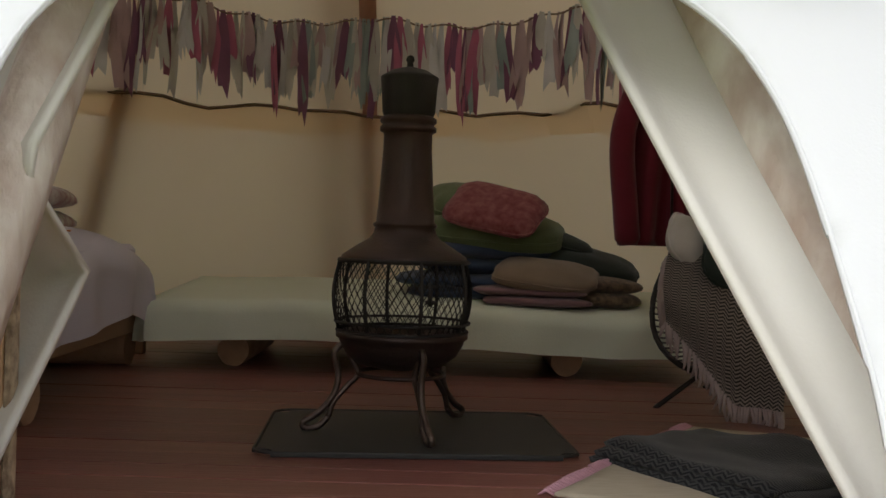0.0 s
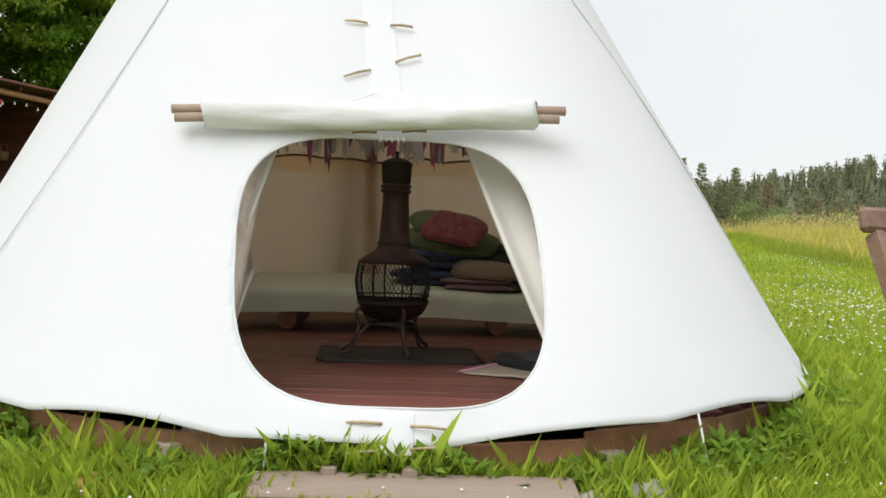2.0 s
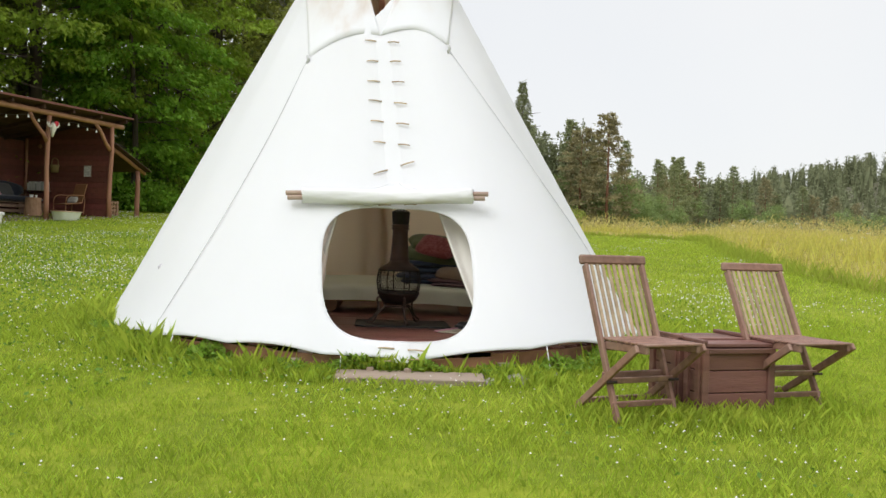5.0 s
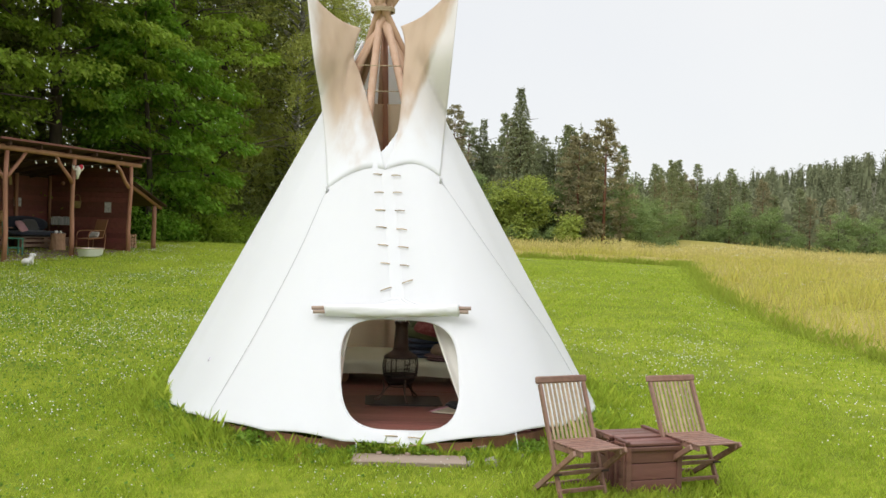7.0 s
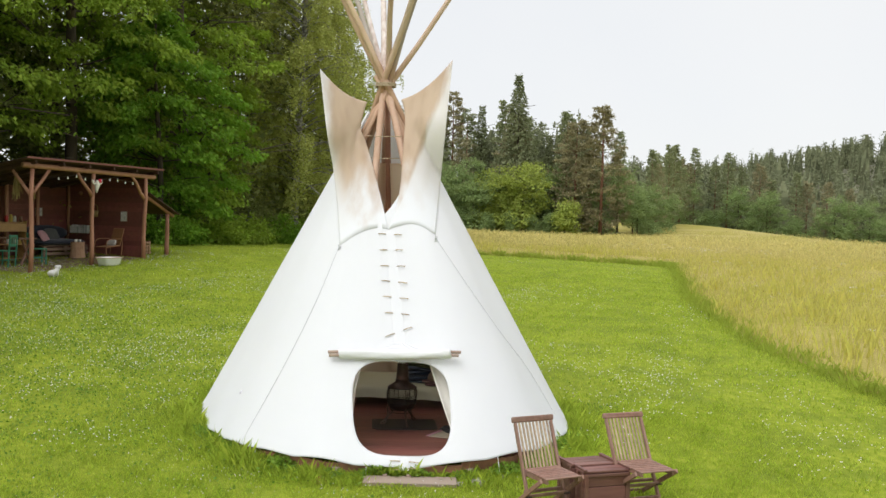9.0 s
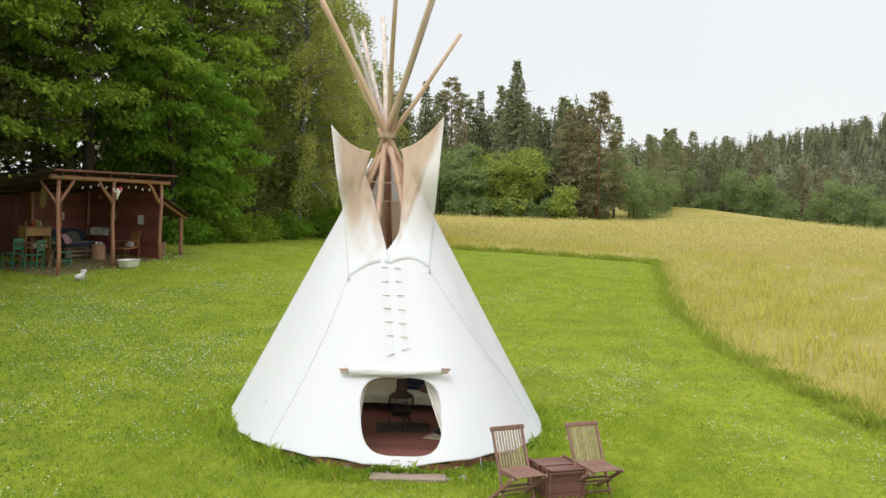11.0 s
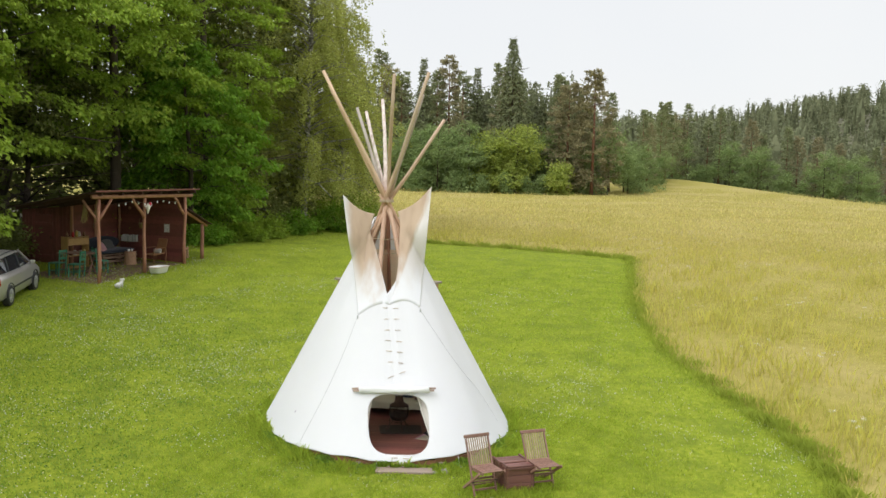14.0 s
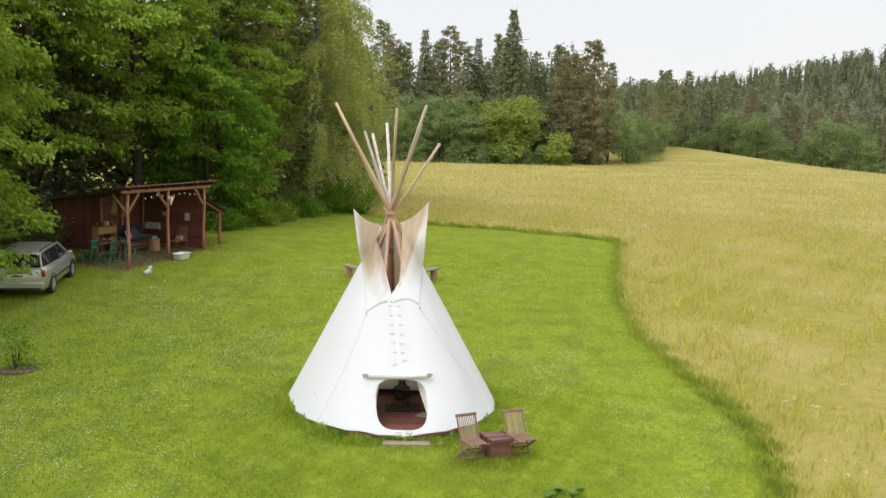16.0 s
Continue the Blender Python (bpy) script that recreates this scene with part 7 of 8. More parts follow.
def limb_mesh(trunk_h, r0, limbs, seed, lean=(0, 0)):
    rnd = random.Random(seed)
    bm = bmesh.new()
    pts = [Vector((lean[0] * t + 0.15 * math.sin(t * 5 + seed), lean[1] * t + 0.12 * math.cos(t * 4 + seed), trunk_h * t)) for t in np.linspace(0, 1, 9)]
    tube(bm, pts, [r0 * (1.25 if i == 0 else 1 - 0.085 * i) for i in range(9)], 10, wob=0.06, seed=seed)
    for k in range(limbs):
        t = rnd.uniform(0.16, 0.92)
        p = pts[int(t * 8)]
        a = rnd.uniform(0, 2 * math.pi)
        ln = trunk_h * rnd.uniform(0.16, 0.34) * (1.15 - t * 0.6)
        d = Vector((math.cos(a), math.sin(a), rnd.uniform(0.0, 0.55)))
        q = [p, p + d * ln * 0.5 + Vector((0, 0, 0.05 * ln)), p + d * ln + Vector((0, 0, -0.08 * ln))]
        rr = r0 * 0.34 * (1.1 - t)
        tube(bm, q, [rr, rr * 0.6, rr * 0.2], 6)
        for s in (-1, 1):
            d2 = Vector((math.cos(a + s * 0.7), math.sin(a + s * 0.7), 0.15))
            tube(bm, [q[1], q[1] + d2 * ln * 0.3, q[1] + d2 * ln * 0.5 + Vector((0, 0, -0.05))], [rr * 0.4, rr * 0.25, rr * 0.08], 5)
    return bm


def leaf_mat(name, c, tr, isle=0.45, rough=0.7):
    return mat(name, c, rough, isle=isle, var=tuple(k * 0.7 for k in c), scale=0.5, amount=0.6, through_light=0.35, through_col=tr, spec=0.12)


L_OAK = leaf_mat("mid_green_leaves", (0.225, 0.315, 0.041), (0.40, 0.55, 0.06))
L_LIME = leaf_mat("light_green_leaves", (0.150, 0.270, 0.030), (0.26, 0.46, 0.04))
# the deep wood's shade is put into the darker L_DARK leaf colour
L_DARK = leaf_mat("olive_leaves_shade_in_colour", (0.150, 0.170, 0.050), (0.22, 0.25, 0.065))
L_BIRCH = leaf_mat("birch_leaves", (0.390, 0.420, 0.120), (0.56, 0.60, 0.165))
# spruce and pine colours are lifted to put distance haze into them
L_SPRUCE = leaf_mat("spruce_needles_with_haze", (0.225, 0.250, 0.130), (0.25, 0.28, 0.14), 0.4)
L_PINE = leaf_mat("pine_needles_with_haze", (0.335, 0.305, 0.175), (0.36, 0.33, 0.18), 0.45)
L_PINEGREEN = leaf_mat("green_pine_needles_with_haze", (0.290, 0.320, 0.170), (0.33, 0.37, 0.18), 0.45)
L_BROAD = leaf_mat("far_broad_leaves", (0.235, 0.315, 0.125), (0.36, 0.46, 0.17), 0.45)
L_FRESH = leaf_mat("far_yellow_green_leaves", (0.310, 0.370, 0.085), (0.48, 0.56, 0.12), 0.45)
M_BIRCHBARK = mat("white_birch_bark", (0.42, 0.40, 0.36), 0.8, var=(0.06, 0.055, 0.05), scale=6, amount=0.9, bump=0.3, bscale=20, stretch=(1, 1, 2.2))
M_PINEBARK = mat("orange_pine_bark", (0.22, 0.10, 0.055), 0.85, var=(0.11, 0.06, 0.04), scale=5, amount=0.7, bump=0.6, bscale=12, stretch=(1, 1, 0.4))


def tri_leaves(c, d, length, width, rng, droop=0.4):
    """Single-triangle sprays for trees that stay far off."""
    q = leaf_quads(c, d, length, width, rng, droop)
    return q[:, 1:4]


def bough_leaves(rng, h0, h1, n, reach, per, length, width, sag=0.35, lift=0.22, spread=0.17):
    """Leaves in layered boughs that arch out from the trunk and droop at their ends; reach(f) is the bough's length at height f."""
    C, D = [], []
    for i in range(n):
        f = (i + rng.uniform(0, 1)) / n
        a = i * 2.39996 + rng.normal(0, 0.35)
        L = reach(f) * rng.uniform(0.70, 1.15)
        z0 = h0 + (h1 - h0) * f
        k = max(4, int(per * (0.4 + 0.6 * L / 4) / 16))
        s = np.sqrt(rng.uniform(0.10, 1.0, k))
        lat = rng.normal(0, 0.24, k) * L * (0.35 + 0.65 * s) * (1.12 - 0.65 * s)
        zz = z0 + L * (lift * s - sag * s ** 2.2) - 0.16 * np.abs(lat) + rng.normal(0, 0.12, k)
        ca, sa = math.cos(a), math.sin(a)
        c = np.stack([ca * s * L - sa * lat, sa * s * L + ca * lat, zz], -1)
        m = 16
        cc = np.repeat(c, m, 0) + rng.normal(0, 1, (k * m, 3)) * np.array([spread, spread, spread * 0.42])
        dd = np.stack([ca + 0 * s - sa * lat / L, sa + 0 * s + ca * lat / L, -0.15 - 0.4 * s], -1)
        C.append(cc)
        D.append(np.repeat(dd, m, 0))
    c, d = np.concatenate(C), np.concatenate(D)
    ok = c[:, 2] > 0.12
    return leaf_quads(c[ok], d[ok] * 0.9, length, width, rng, 0.45)


def near_tree(x, y, h0, h1, n, r_low, r_mid, per, mt, label, r0=0.24, seed=1, length=0.19, width=0.115, bark=None, dense=1.0, spread=0.17):
    """A broad-leaved tree: trunk with limbs and a crown of layered boughs."""
    t = thing("tree", label, "tree", "trees at the wood's edge", m=pose(x, y, gz(x, y) - 0.05, 0, 0, seed * 47))
    part("trunk", limb_mesh(h1 * 0.97, r0, 22, seed), bark or M_BARK, t, "", True)

    def reach(f):
        return r_low + (r_mid - r_low) * f / 0.35 if f < 0.35 else r_mid * (1 - ((f - 0.35) / 0.68) ** 2.2) + 0.4
    q = bough_leaves(np.random.default_rng(seed + 100), h0, h1, n, reach, per, length, width, spread=spread)
    part("crown", quads_mesh("crown", q, mt), mt, t)
    return t


def wood_tree(x, y, h, r, n, mt, seed):
    """A tree deeper in the wood, with coarser foliage down to the ground."""
    t = thing("tree", DRK, "tree", "trees in the wood behind", m=pose(x, y, gz(x, y) - 0.05, 0, 0, seed * 31))
    part("trunk", limb_mesh(h * 0.95, 0.24, 12, seed), M_BARK, t, "", True)
    rng = np.random.default_rng(seed + 500)
    f = rng.uniform(0.03, 1.0, n)
    lay = np.floor(f * 16) / 16 + rng.normal(0, 0.012, n)
    rr_ = r * np.sqrt(np.clip(1.05 - f ** 2.6, 0.03, 1)) * np.sqrt(rng.uniform(0.12, 1.1, n))
    a = rng.uniform(0, 2 * np.pi, n)
    c = np.stack([rr_ * np.cos(a), rr_ * np.sin(a), 0.3 + h * lay - 0.22 * rr_], -1)
    d = np.stack([np.cos(a), np.sin(a), -0.3 + 0 * a], -1)
    part("crown", tris_mesh("crown", tri_leaves(c, d, 0.50, 0.36, rng), mt), mt, t)


def birch_tree(x, y, h, reach, branches, strands, per, seed, leaf=0.13):
    """A birch: thin branches that rise and arch over, with strands of small leaves hanging from them; reach(f) is their length at height f."""
    t = thing("tree", "tall birch with drooping curtains of pale green leaves", "tree", "trees at the wood's edge", m=pose(x, y, gz(x, y) - 0.05))
    rng = np.random.default_rng(seed + 700)
    wood = limb_mesh(h, 0.17, 8, seed)
    P = []
    for i in range(branches):
        f = 0.12 + 0.88 * (i + rng.random()) / branches
        a = i * 2.39996 + rng.normal(0, 0.4)
        L = reach(f) * rng.uniform(0.65, 1.12)
        ca, sa = math.cos(a), math.sin(a)
        z0 = h * f * 0.94

        def at(q):
            return np.stack([ca * L * q, sa * L * q, z0 + L * (0.75 * q - 0.75 * q ** 2.2)], -1)
        q5 = np.linspace(0, 1, 5)
        tube(wood, [tuple(p) for p in at(q5)], [0.045, 0.035, 0.025, 0.015, 0.006], 5)
        n = max(4, int(strands * (0.35 + 0.65 * L / 4)))
        q = rng.uniform(0.22, 1.0, n) ** 0.8
        top = at(q) + rng.normal(0, 1, (n, 3)) * np.array([0.26, 0.26, 0.08])
        ln = rng.uniform(0.35, 1.0, n) * (0.6 + 1.5 * q) * (1.15 - 0.5 * f)
        u = rng.uniform(0, 1, (n, per))
        p = top[:, None, :] + np.stack([ca * 0.10 * ln[:, None] * u, sa * 0.10 * ln[:, None] * u, -ln[:, None] * u], -1) + rng.normal(0, 0.055, (n, per, 3))
        P.append(p.reshape(-1, 3))
    part("trunk", wood, M_BIRCHBARK, t, "white birch trunk", True)
    p = np.concatenate(P)
    p = p[p[:, 2] > 0.25]
    d = np.zeros_like(p)
    d[:, 2] = -0.6
    part("crown", tris_mesh("crown", tri_leaves(p, d, leaf, leaf * 0.75, rng, 0.3), L_BIRCH), L_BIRCH, t)


OAK = "tall broad-leaved tree with layered green boughs"
DRK = "tree deep in the wood, olive leaves coloured dark for shade"
CAR = "broad-leaved tree whose low boughs reach over the car"
# the wall of trees behind the shed, along the lawn's left side
near_tree(-16.6, 21.8, 4.2, 17.0, 74, 3.4, 4.8, 620, L_OAK, OAK, 0.26, 1)
near_tree(-13.4, 25.6, 3.6, 17.5, 74, 3.2, 4.6, 600, L_OAK, OAK, 0.26, 2)
near_tree(-10.6, 27.4, 0.9, 8.8, 52, 2.4, 3.1, 560, L_LIME, "rounded tree with bright light green leaves beside the shed", 0.13, 3)
near_tree(-10.9, 31.8, 2.0, 18.0, 64, 3.0, 4.2, 560, L_OAK, OAK, 0.25, 4)
near_tree(-19.8, 16.2, 3.4, 16.5, 74, 4.2, 5.2, 640, L_OAK, CAR, 0.28, 5)
near_tree(-16.0, 10.9, 1.35, 13.0, 72, 3.6, 4.0, 600, L_OAK, CAR, 0.20, 6)
near_tree(-19.6, 8.4, 1.8, 13.0, 48, 3.2, 4.2, 500, L_OAK, OAK, 0.22, 25)
near_tree(-15.9, 22.9, 3.3, 8.0, 26, 3.0, 3.0, 480, L_DARK, "low tree over the shed roof, olive leaves coloured dark for shade", 0.16, 21)
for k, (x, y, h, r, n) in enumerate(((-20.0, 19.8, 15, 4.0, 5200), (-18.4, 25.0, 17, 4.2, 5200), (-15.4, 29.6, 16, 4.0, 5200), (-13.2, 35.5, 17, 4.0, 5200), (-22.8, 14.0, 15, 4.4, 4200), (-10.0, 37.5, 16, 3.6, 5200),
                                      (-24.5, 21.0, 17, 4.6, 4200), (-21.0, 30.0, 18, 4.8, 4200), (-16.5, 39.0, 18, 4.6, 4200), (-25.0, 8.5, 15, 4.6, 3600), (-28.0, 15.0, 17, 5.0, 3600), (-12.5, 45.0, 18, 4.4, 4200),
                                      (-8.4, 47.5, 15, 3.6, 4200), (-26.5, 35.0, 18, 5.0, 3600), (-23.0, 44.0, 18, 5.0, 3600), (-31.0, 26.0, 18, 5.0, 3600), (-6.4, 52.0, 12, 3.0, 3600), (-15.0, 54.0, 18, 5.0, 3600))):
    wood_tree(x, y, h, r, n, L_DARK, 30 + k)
def birch_reach(f):
    return 3.9 - 1.1 * abs(f - 0.35) / 0.65 - 1.4 * max(0, f - 0.85) / 0.15


birch_tree(-6.6, 38.0, 20, birch_reach, 120, 38, 26, 11, 0.15)
birch_tree(-9.6, 41.5, 20, birch_reach, 70, 30, 24, 12, 0.16)
birch_tree(-5.2, 43.5, 14, birch_reach, 50, 30, 22, 13, 0.16)
# unseen trees added along the lawn's side, before the wood, to shade its left part
near_tree(-15.8, 3.6, 2.2, 16.0, 44, 3.4, 4.2, 420, L_OAK, OAK, 0.22, 26)
near_tree(-14.8, -4.2, 2.2, 16.0, 40, 3.4, 4.2, 380, L_OAK, OAK, 0.22, 27)
# dark brown sheet under the trees: shade painted over the lit ground
M_FLOORSHADE = mat("dark_brown_wood_shade", (0.075, 0.055, 0.032), 0.95, var=(0.045, 0.050, 0.020), scale=2.5, amount=0.8, bump=0.8, bscale=18, second=(0.06, 0.075, 0.025), sscale=0.4, samount=0.5)


def wood_floor():
    xs, ys = np.linspace(-60, -4, 113), np.linspace(8, 90, 150)
    X, Y = np.meshgrid(xs, ys)
    lim = np.interp(Y, (8, 12, 17, 22, 27, 32, 38, 46, 90), (-15.5, -15.2, -14.6, -12.4, -10.2, -9.0, -7.0, -6.0, -6.0)) + 0.5 * np.sin(Y * 1.9) + 0.3 * np.sin(Y * 4.7 + 1)
    Z = ground_z(X, Y) + 0.02
    ok = X < lim
    w = len(xs)
    f = [(j * w + i, j * w + i + 1, (j + 1) * w + i + 1, (j + 1) * w + i) for j in range(len(ys) - 1) for i in range(w - 1) if ok[j, i] and ok[j, i + 1] and ok[j + 1, i] and ok[j + 1, i + 1]]
    ob = part("wood_floor", mesh_from("wood_floor", np.stack([X, Y, Z], -1).reshape(-1, 3), f, M_FLOORSHADE, True), M_FLOORSHADE)
    tagged(ob, "dark brown ground sheet standing in for shade under the wood", "ground", kind="structure")


wood_floor()
# undergrowth along the foot of the wood
for k, (x, y, r, h, mt) in enumerate(((-9.6, 26.0, 1.0, 0.75, L_LIME), (-8.4, 28.6, 0.9, 0.7, L_OAK), (-8.0, 31.5, 1.0, 0.9, L_OAK), (-7.0, 35.0, 1.2, 1.1, L_LIME), (-5.8, 40.5, 1.5, 1.5, L_OAK), (-5.0, 46.0, 1.8, 2.0, L_LIME), (-12.6, 24.0, 1.2, 1.4, L_DARK), (-9.75, 4.2, 0.24, 1.0, L_LIME), (-9.9, 30.0, 1.6, 2.2, L_OAK), (-12.0, 22.8, 1.4, 1.8, L_OAK), (-15.6, 18.6, 1.3, 1.8, L_DARK), (-4.6, 38.6, 1.4, 1.5, L_LIME), (-3.9, 41.5, 1.5, 1.8, L_OAK), (-8.8, 33.8, 1.6, 2.4, L_DARK))):
    b = thing("shrub", "leafy undergrowth shrub at the foot of the trees", "shrub", "undergrowth shrubs", m=pose(x, y, gz(x, y)))
    q = crown_leaves(np.random.default_rng(300 + k), [(0, 0, h * 0.55, r, h * 0.6), (r * 0.5, 0.3, h * 0.35, r * 0.6, h * 0.4)], 60 if r > 0.3 else 30, 50 if r > 0.3 else 18, 0.22 if r > 0.3 else 0.10, 0.14 if r > 0.3 else 0.10, 0.085 if r > 0.3 else 0.05, 0.3)
    q[:, :, 2] = np.maximum(q[:, :, 2], 0.0)
    part("leaves", quads_mesh("shrub_leaves", q, mt), mt, b)
    bm = bmesh.new()
    for j in range(5):
        a = j * 1.3 + k
        tube(bm, [(0.05 * math.cos(a), 0.05 * math.sin(a), -0.05), (r * 0.4 * math.cos(a), r * 0.4 * math.sin(a), h * 0.6)], [0.018, 0.008], 5)
    part("stems", bm, M_BARK, b)


# ---- the far wood's edge: spruces, pines and broad-leaved trees ----
def spruce_mesh(rng, h, r, whorls, per):
    """Whorls of drooping branches on a cone, each a fringe of hanging sprays."""
    C, D, S = [], [], []
    for i in range(whorls):
        f = i / (whorls - 1)
        L0 = r * (1 - f) + 0.04
        for k in range(9):
            L = L0 * rng.uniform(0.65, 1.15)
            a = k * 0.7 + i * 1.1 + rng.normal(0, 0.15)
            m = max(3, int(per * (0.25 + 0.75 * (1 - f))))
            s = np.sqrt(rng.uniform(0.05, 1, m))
            z = h * (0.05 + 0.94 * f) + L * (0.10 * s - 0.38 * s * s)
            lat = rng.normal(0, 0.10, m) * L
            ca, sa = math.cos(a), math.sin(a)
            C.append(np.stack([ca * s * L - sa * lat, sa * s * L + ca * lat, z], -1))
            D.append(np.stack([ca + 0 * s, sa + 0 * s, -0.4 + 0 * s], -1))
    c, d = np.concatenate(C), np.concatenate(D)
    return tri_leaves(c, d * 1.3, 0.75, 0.34, rng, 0.45)


def pine_mesh(rng, h, r, boughs, per, low=0.12):
    """Uneven, nearly level boughs carrying bristly pads of needles."""
    C, D = [], []
    for i in range(boughs):
        f = low + (1 - low) * (i + rng.random()) / boughs
        w = r * (min(1.0, 0.62 + 1.3 * (f - low)) if f < 0.42 else 1.0 - 1.45 * (f - 0.42)) + 0.25
        L = max(0.5, w * rng.uniform(0.55, 1.2))
        a = i * 2.4 + rng.normal(0, 0.4)
        pads = 5
        ps = np.sqrt(rng.uniform(0.12, 1, pads))
        plat = rng.normal(0, 0.18, pads) * L
        n = per // pads
        s = np.repeat(ps, n) * L + rng.normal(0, 0.26, pads * n)
        lat = np.repeat(plat, n) + rng.normal(0, 0.30, pads * n)
        z = h * f + 0.10 * s + rng.normal(0, 0.12, pads * n)
        ca, sa = math.cos(a), math.sin(a)
        C.append(np.stack([ca * s - sa * lat, sa * s + ca * lat, z], -1))
        D.append(np.stack([ca + 0 * s, sa + 0 * s, 0.5 + 0 * s], -1))
    c, d = np.concatenate(C), np.concatenate(D)
    return tri_leaves(c, d * 0.7, 0.72, 0.40, rng, -0.2)


def broad_mesh(rng, h, r, clumps, per):
    lobes = [(rng.normal(0, r * 0.42), rng.normal(0, r * 0.42), h * f, r * rng.uniform(0.45, 0.75), h * 0.13) for f in (0.16, 0.26, 0.36, 0.46, 0.56, 0.66, 0.76, 0.86)]
    return crown_leaves(rng, lobes, clumps, per, 0.42, 0.55, 0.46, 0.35)[:, 1:4]


def far_kind(name, label, crown, mt, h, r0, bark, seed):
    t = thing(name, label, "tree", "trees across the meadow")
    bm = bmesh.new()
    tube(bm, [(0, 0, -0.3), (0.1, 0, h * 0.5), (0, 0, h * 0.985)], [r0, r0 * 0.7, r0 * 0.12], 7, wob=0.05, seed=seed)
    rnd = random.Random(seed)
    for k in range(10):
        z = h * rnd.uniform(0.25, 0.85)
        a = rnd.uniform(0, 6.28)
        ln = h * 0.12
        tube(bm, [(0, 0, z), (math.cos(a) * ln, math.sin(a) * ln, z + ln * 0.2)], [r0 * 0.3, r0 * 0.08], 5)
    part("trunk", bm, bark, t, "", True)
    part("crown", tris_mesh("far_crown", crown, mt), mt, t)
    return t


FR = np.random.default_rng(77)
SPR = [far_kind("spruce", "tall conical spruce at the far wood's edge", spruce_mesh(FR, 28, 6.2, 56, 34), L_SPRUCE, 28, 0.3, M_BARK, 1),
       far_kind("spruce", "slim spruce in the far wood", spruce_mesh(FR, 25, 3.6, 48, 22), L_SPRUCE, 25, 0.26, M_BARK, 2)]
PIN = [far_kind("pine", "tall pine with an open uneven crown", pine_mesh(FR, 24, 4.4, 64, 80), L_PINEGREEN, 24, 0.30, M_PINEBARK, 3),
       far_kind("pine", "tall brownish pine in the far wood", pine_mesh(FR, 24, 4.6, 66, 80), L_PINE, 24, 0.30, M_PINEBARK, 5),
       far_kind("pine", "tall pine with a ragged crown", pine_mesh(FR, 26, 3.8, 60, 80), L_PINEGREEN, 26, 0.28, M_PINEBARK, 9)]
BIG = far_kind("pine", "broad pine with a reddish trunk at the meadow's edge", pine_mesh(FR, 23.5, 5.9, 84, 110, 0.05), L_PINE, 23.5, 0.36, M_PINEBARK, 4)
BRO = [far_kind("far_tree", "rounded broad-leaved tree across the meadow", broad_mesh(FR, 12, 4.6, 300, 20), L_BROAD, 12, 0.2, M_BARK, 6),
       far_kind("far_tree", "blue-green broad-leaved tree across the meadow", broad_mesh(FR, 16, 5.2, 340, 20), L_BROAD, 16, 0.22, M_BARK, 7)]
YEL = [far_kind("far_tree", "yellow-green broad-leaved tree across the meadow", broad_mesh(FR, 13, 5.0, 340, 20), L_FRESH, 13, 0.2, M_BARK, 10),
       far_kind("far_tree", "bright green young tree at the meadow's edge", broad_mesh(FR, 6.4, 2.4, 140, 22), L_FRESH, 6.4, 0.12, M_BARK, 8)]


def plant(kind, x, y, scale, turn):
    kind_m = pose(x, y, gz(x, y) - 0.2, 0, 0, turn) @ Matrix.Scale(scale, 4)
    if kind in PLACED:
        t = copy_thing(kind, pose(x, y, gz(x, y) - 0.2, 0, 0, turn))
        t.scale = (scale,) * 3
    else:
        PLACED.add(kind)
        t = kind
        t.matrix_basis = kind_m
    return t


PLACED = set()
# known trees: the tall spruce, the broad pine, the bright young tree and the yellow-green clump
plant(SPR[0], 14.9, 160.0, 1.03, 10)
plant(BIG, 29.3, 155.0, 0.95, 40)
plant(BIG, 25.2, 157.5, 0.86, 170)
plant(YEL[1], 22.0, 149.0, 0.95, 0)
for x, y, sc, tn in ((1.5, 152.0, 0.95, 0), (7.0, 153.0, 1.0, 80), (11.8, 153.5, 0.98, 150), (15.6, 153.0, 1.02, 220), (-4.5, 153.0, 0.95, 300)):
    plant(YEL[0] if x > 9 else BRO[1], x, y, sc * (1 if x > 9 else 0.82), tn)
for x, y, sc, tn in ((4.0, 149.5, 0.35, 20), (9.0, 149.2, 0.32, 60), (13.0, 149.0, 0.36, 110), (17.2, 148.8, 0.30, 190), (20.0, 149.0, 0.34, 250), (-2.0, 149.5, 0.4, 0)):
    plant(BRO[0], x, y, sc, tn)
plant(SPR[1], 24.2, 167.0, 0.93, 50)
rr = random.Random(5)
for k in range(19):                      # left block, on the skyline
    x = -16 + 51 * k / 18 + rr.uniform(-0.8, 0.8)
    y = 164 + rr.uniform(-3, 9)
    plant((PIN + [SPR[1]])[k * 3 % 4], x, y, rr.uniform(0.86, 1.04) * (0.82 if x > 20 else 1), rr.uniform(0, 360))
for k in range(10):                      # broad-leaved trees below them
    x = -14 + 46 * k / 9 + rr.uniform(-1, 1)
    plant(BRO[k % 2], x, 158 + rr.uniform(-1, 3), rr.uniform(0.70, 0.9), rr.uniform(0, 360))
for k in range(20):                      # the edge that recedes to the far corner
    u = k / 19
    x, y = 36 + 34 * u + rr.uniform(-1, 2), 160 + 104 * u + rr.uniform(0, 6)
    plant(BRO[1] if k in (0, 1, 4, 9) else rr.choice(PIN + BRO), x + 1, y, rr.uniform(0.55, 0.72) + 0.12 * u, rr.uniform(0, 360))
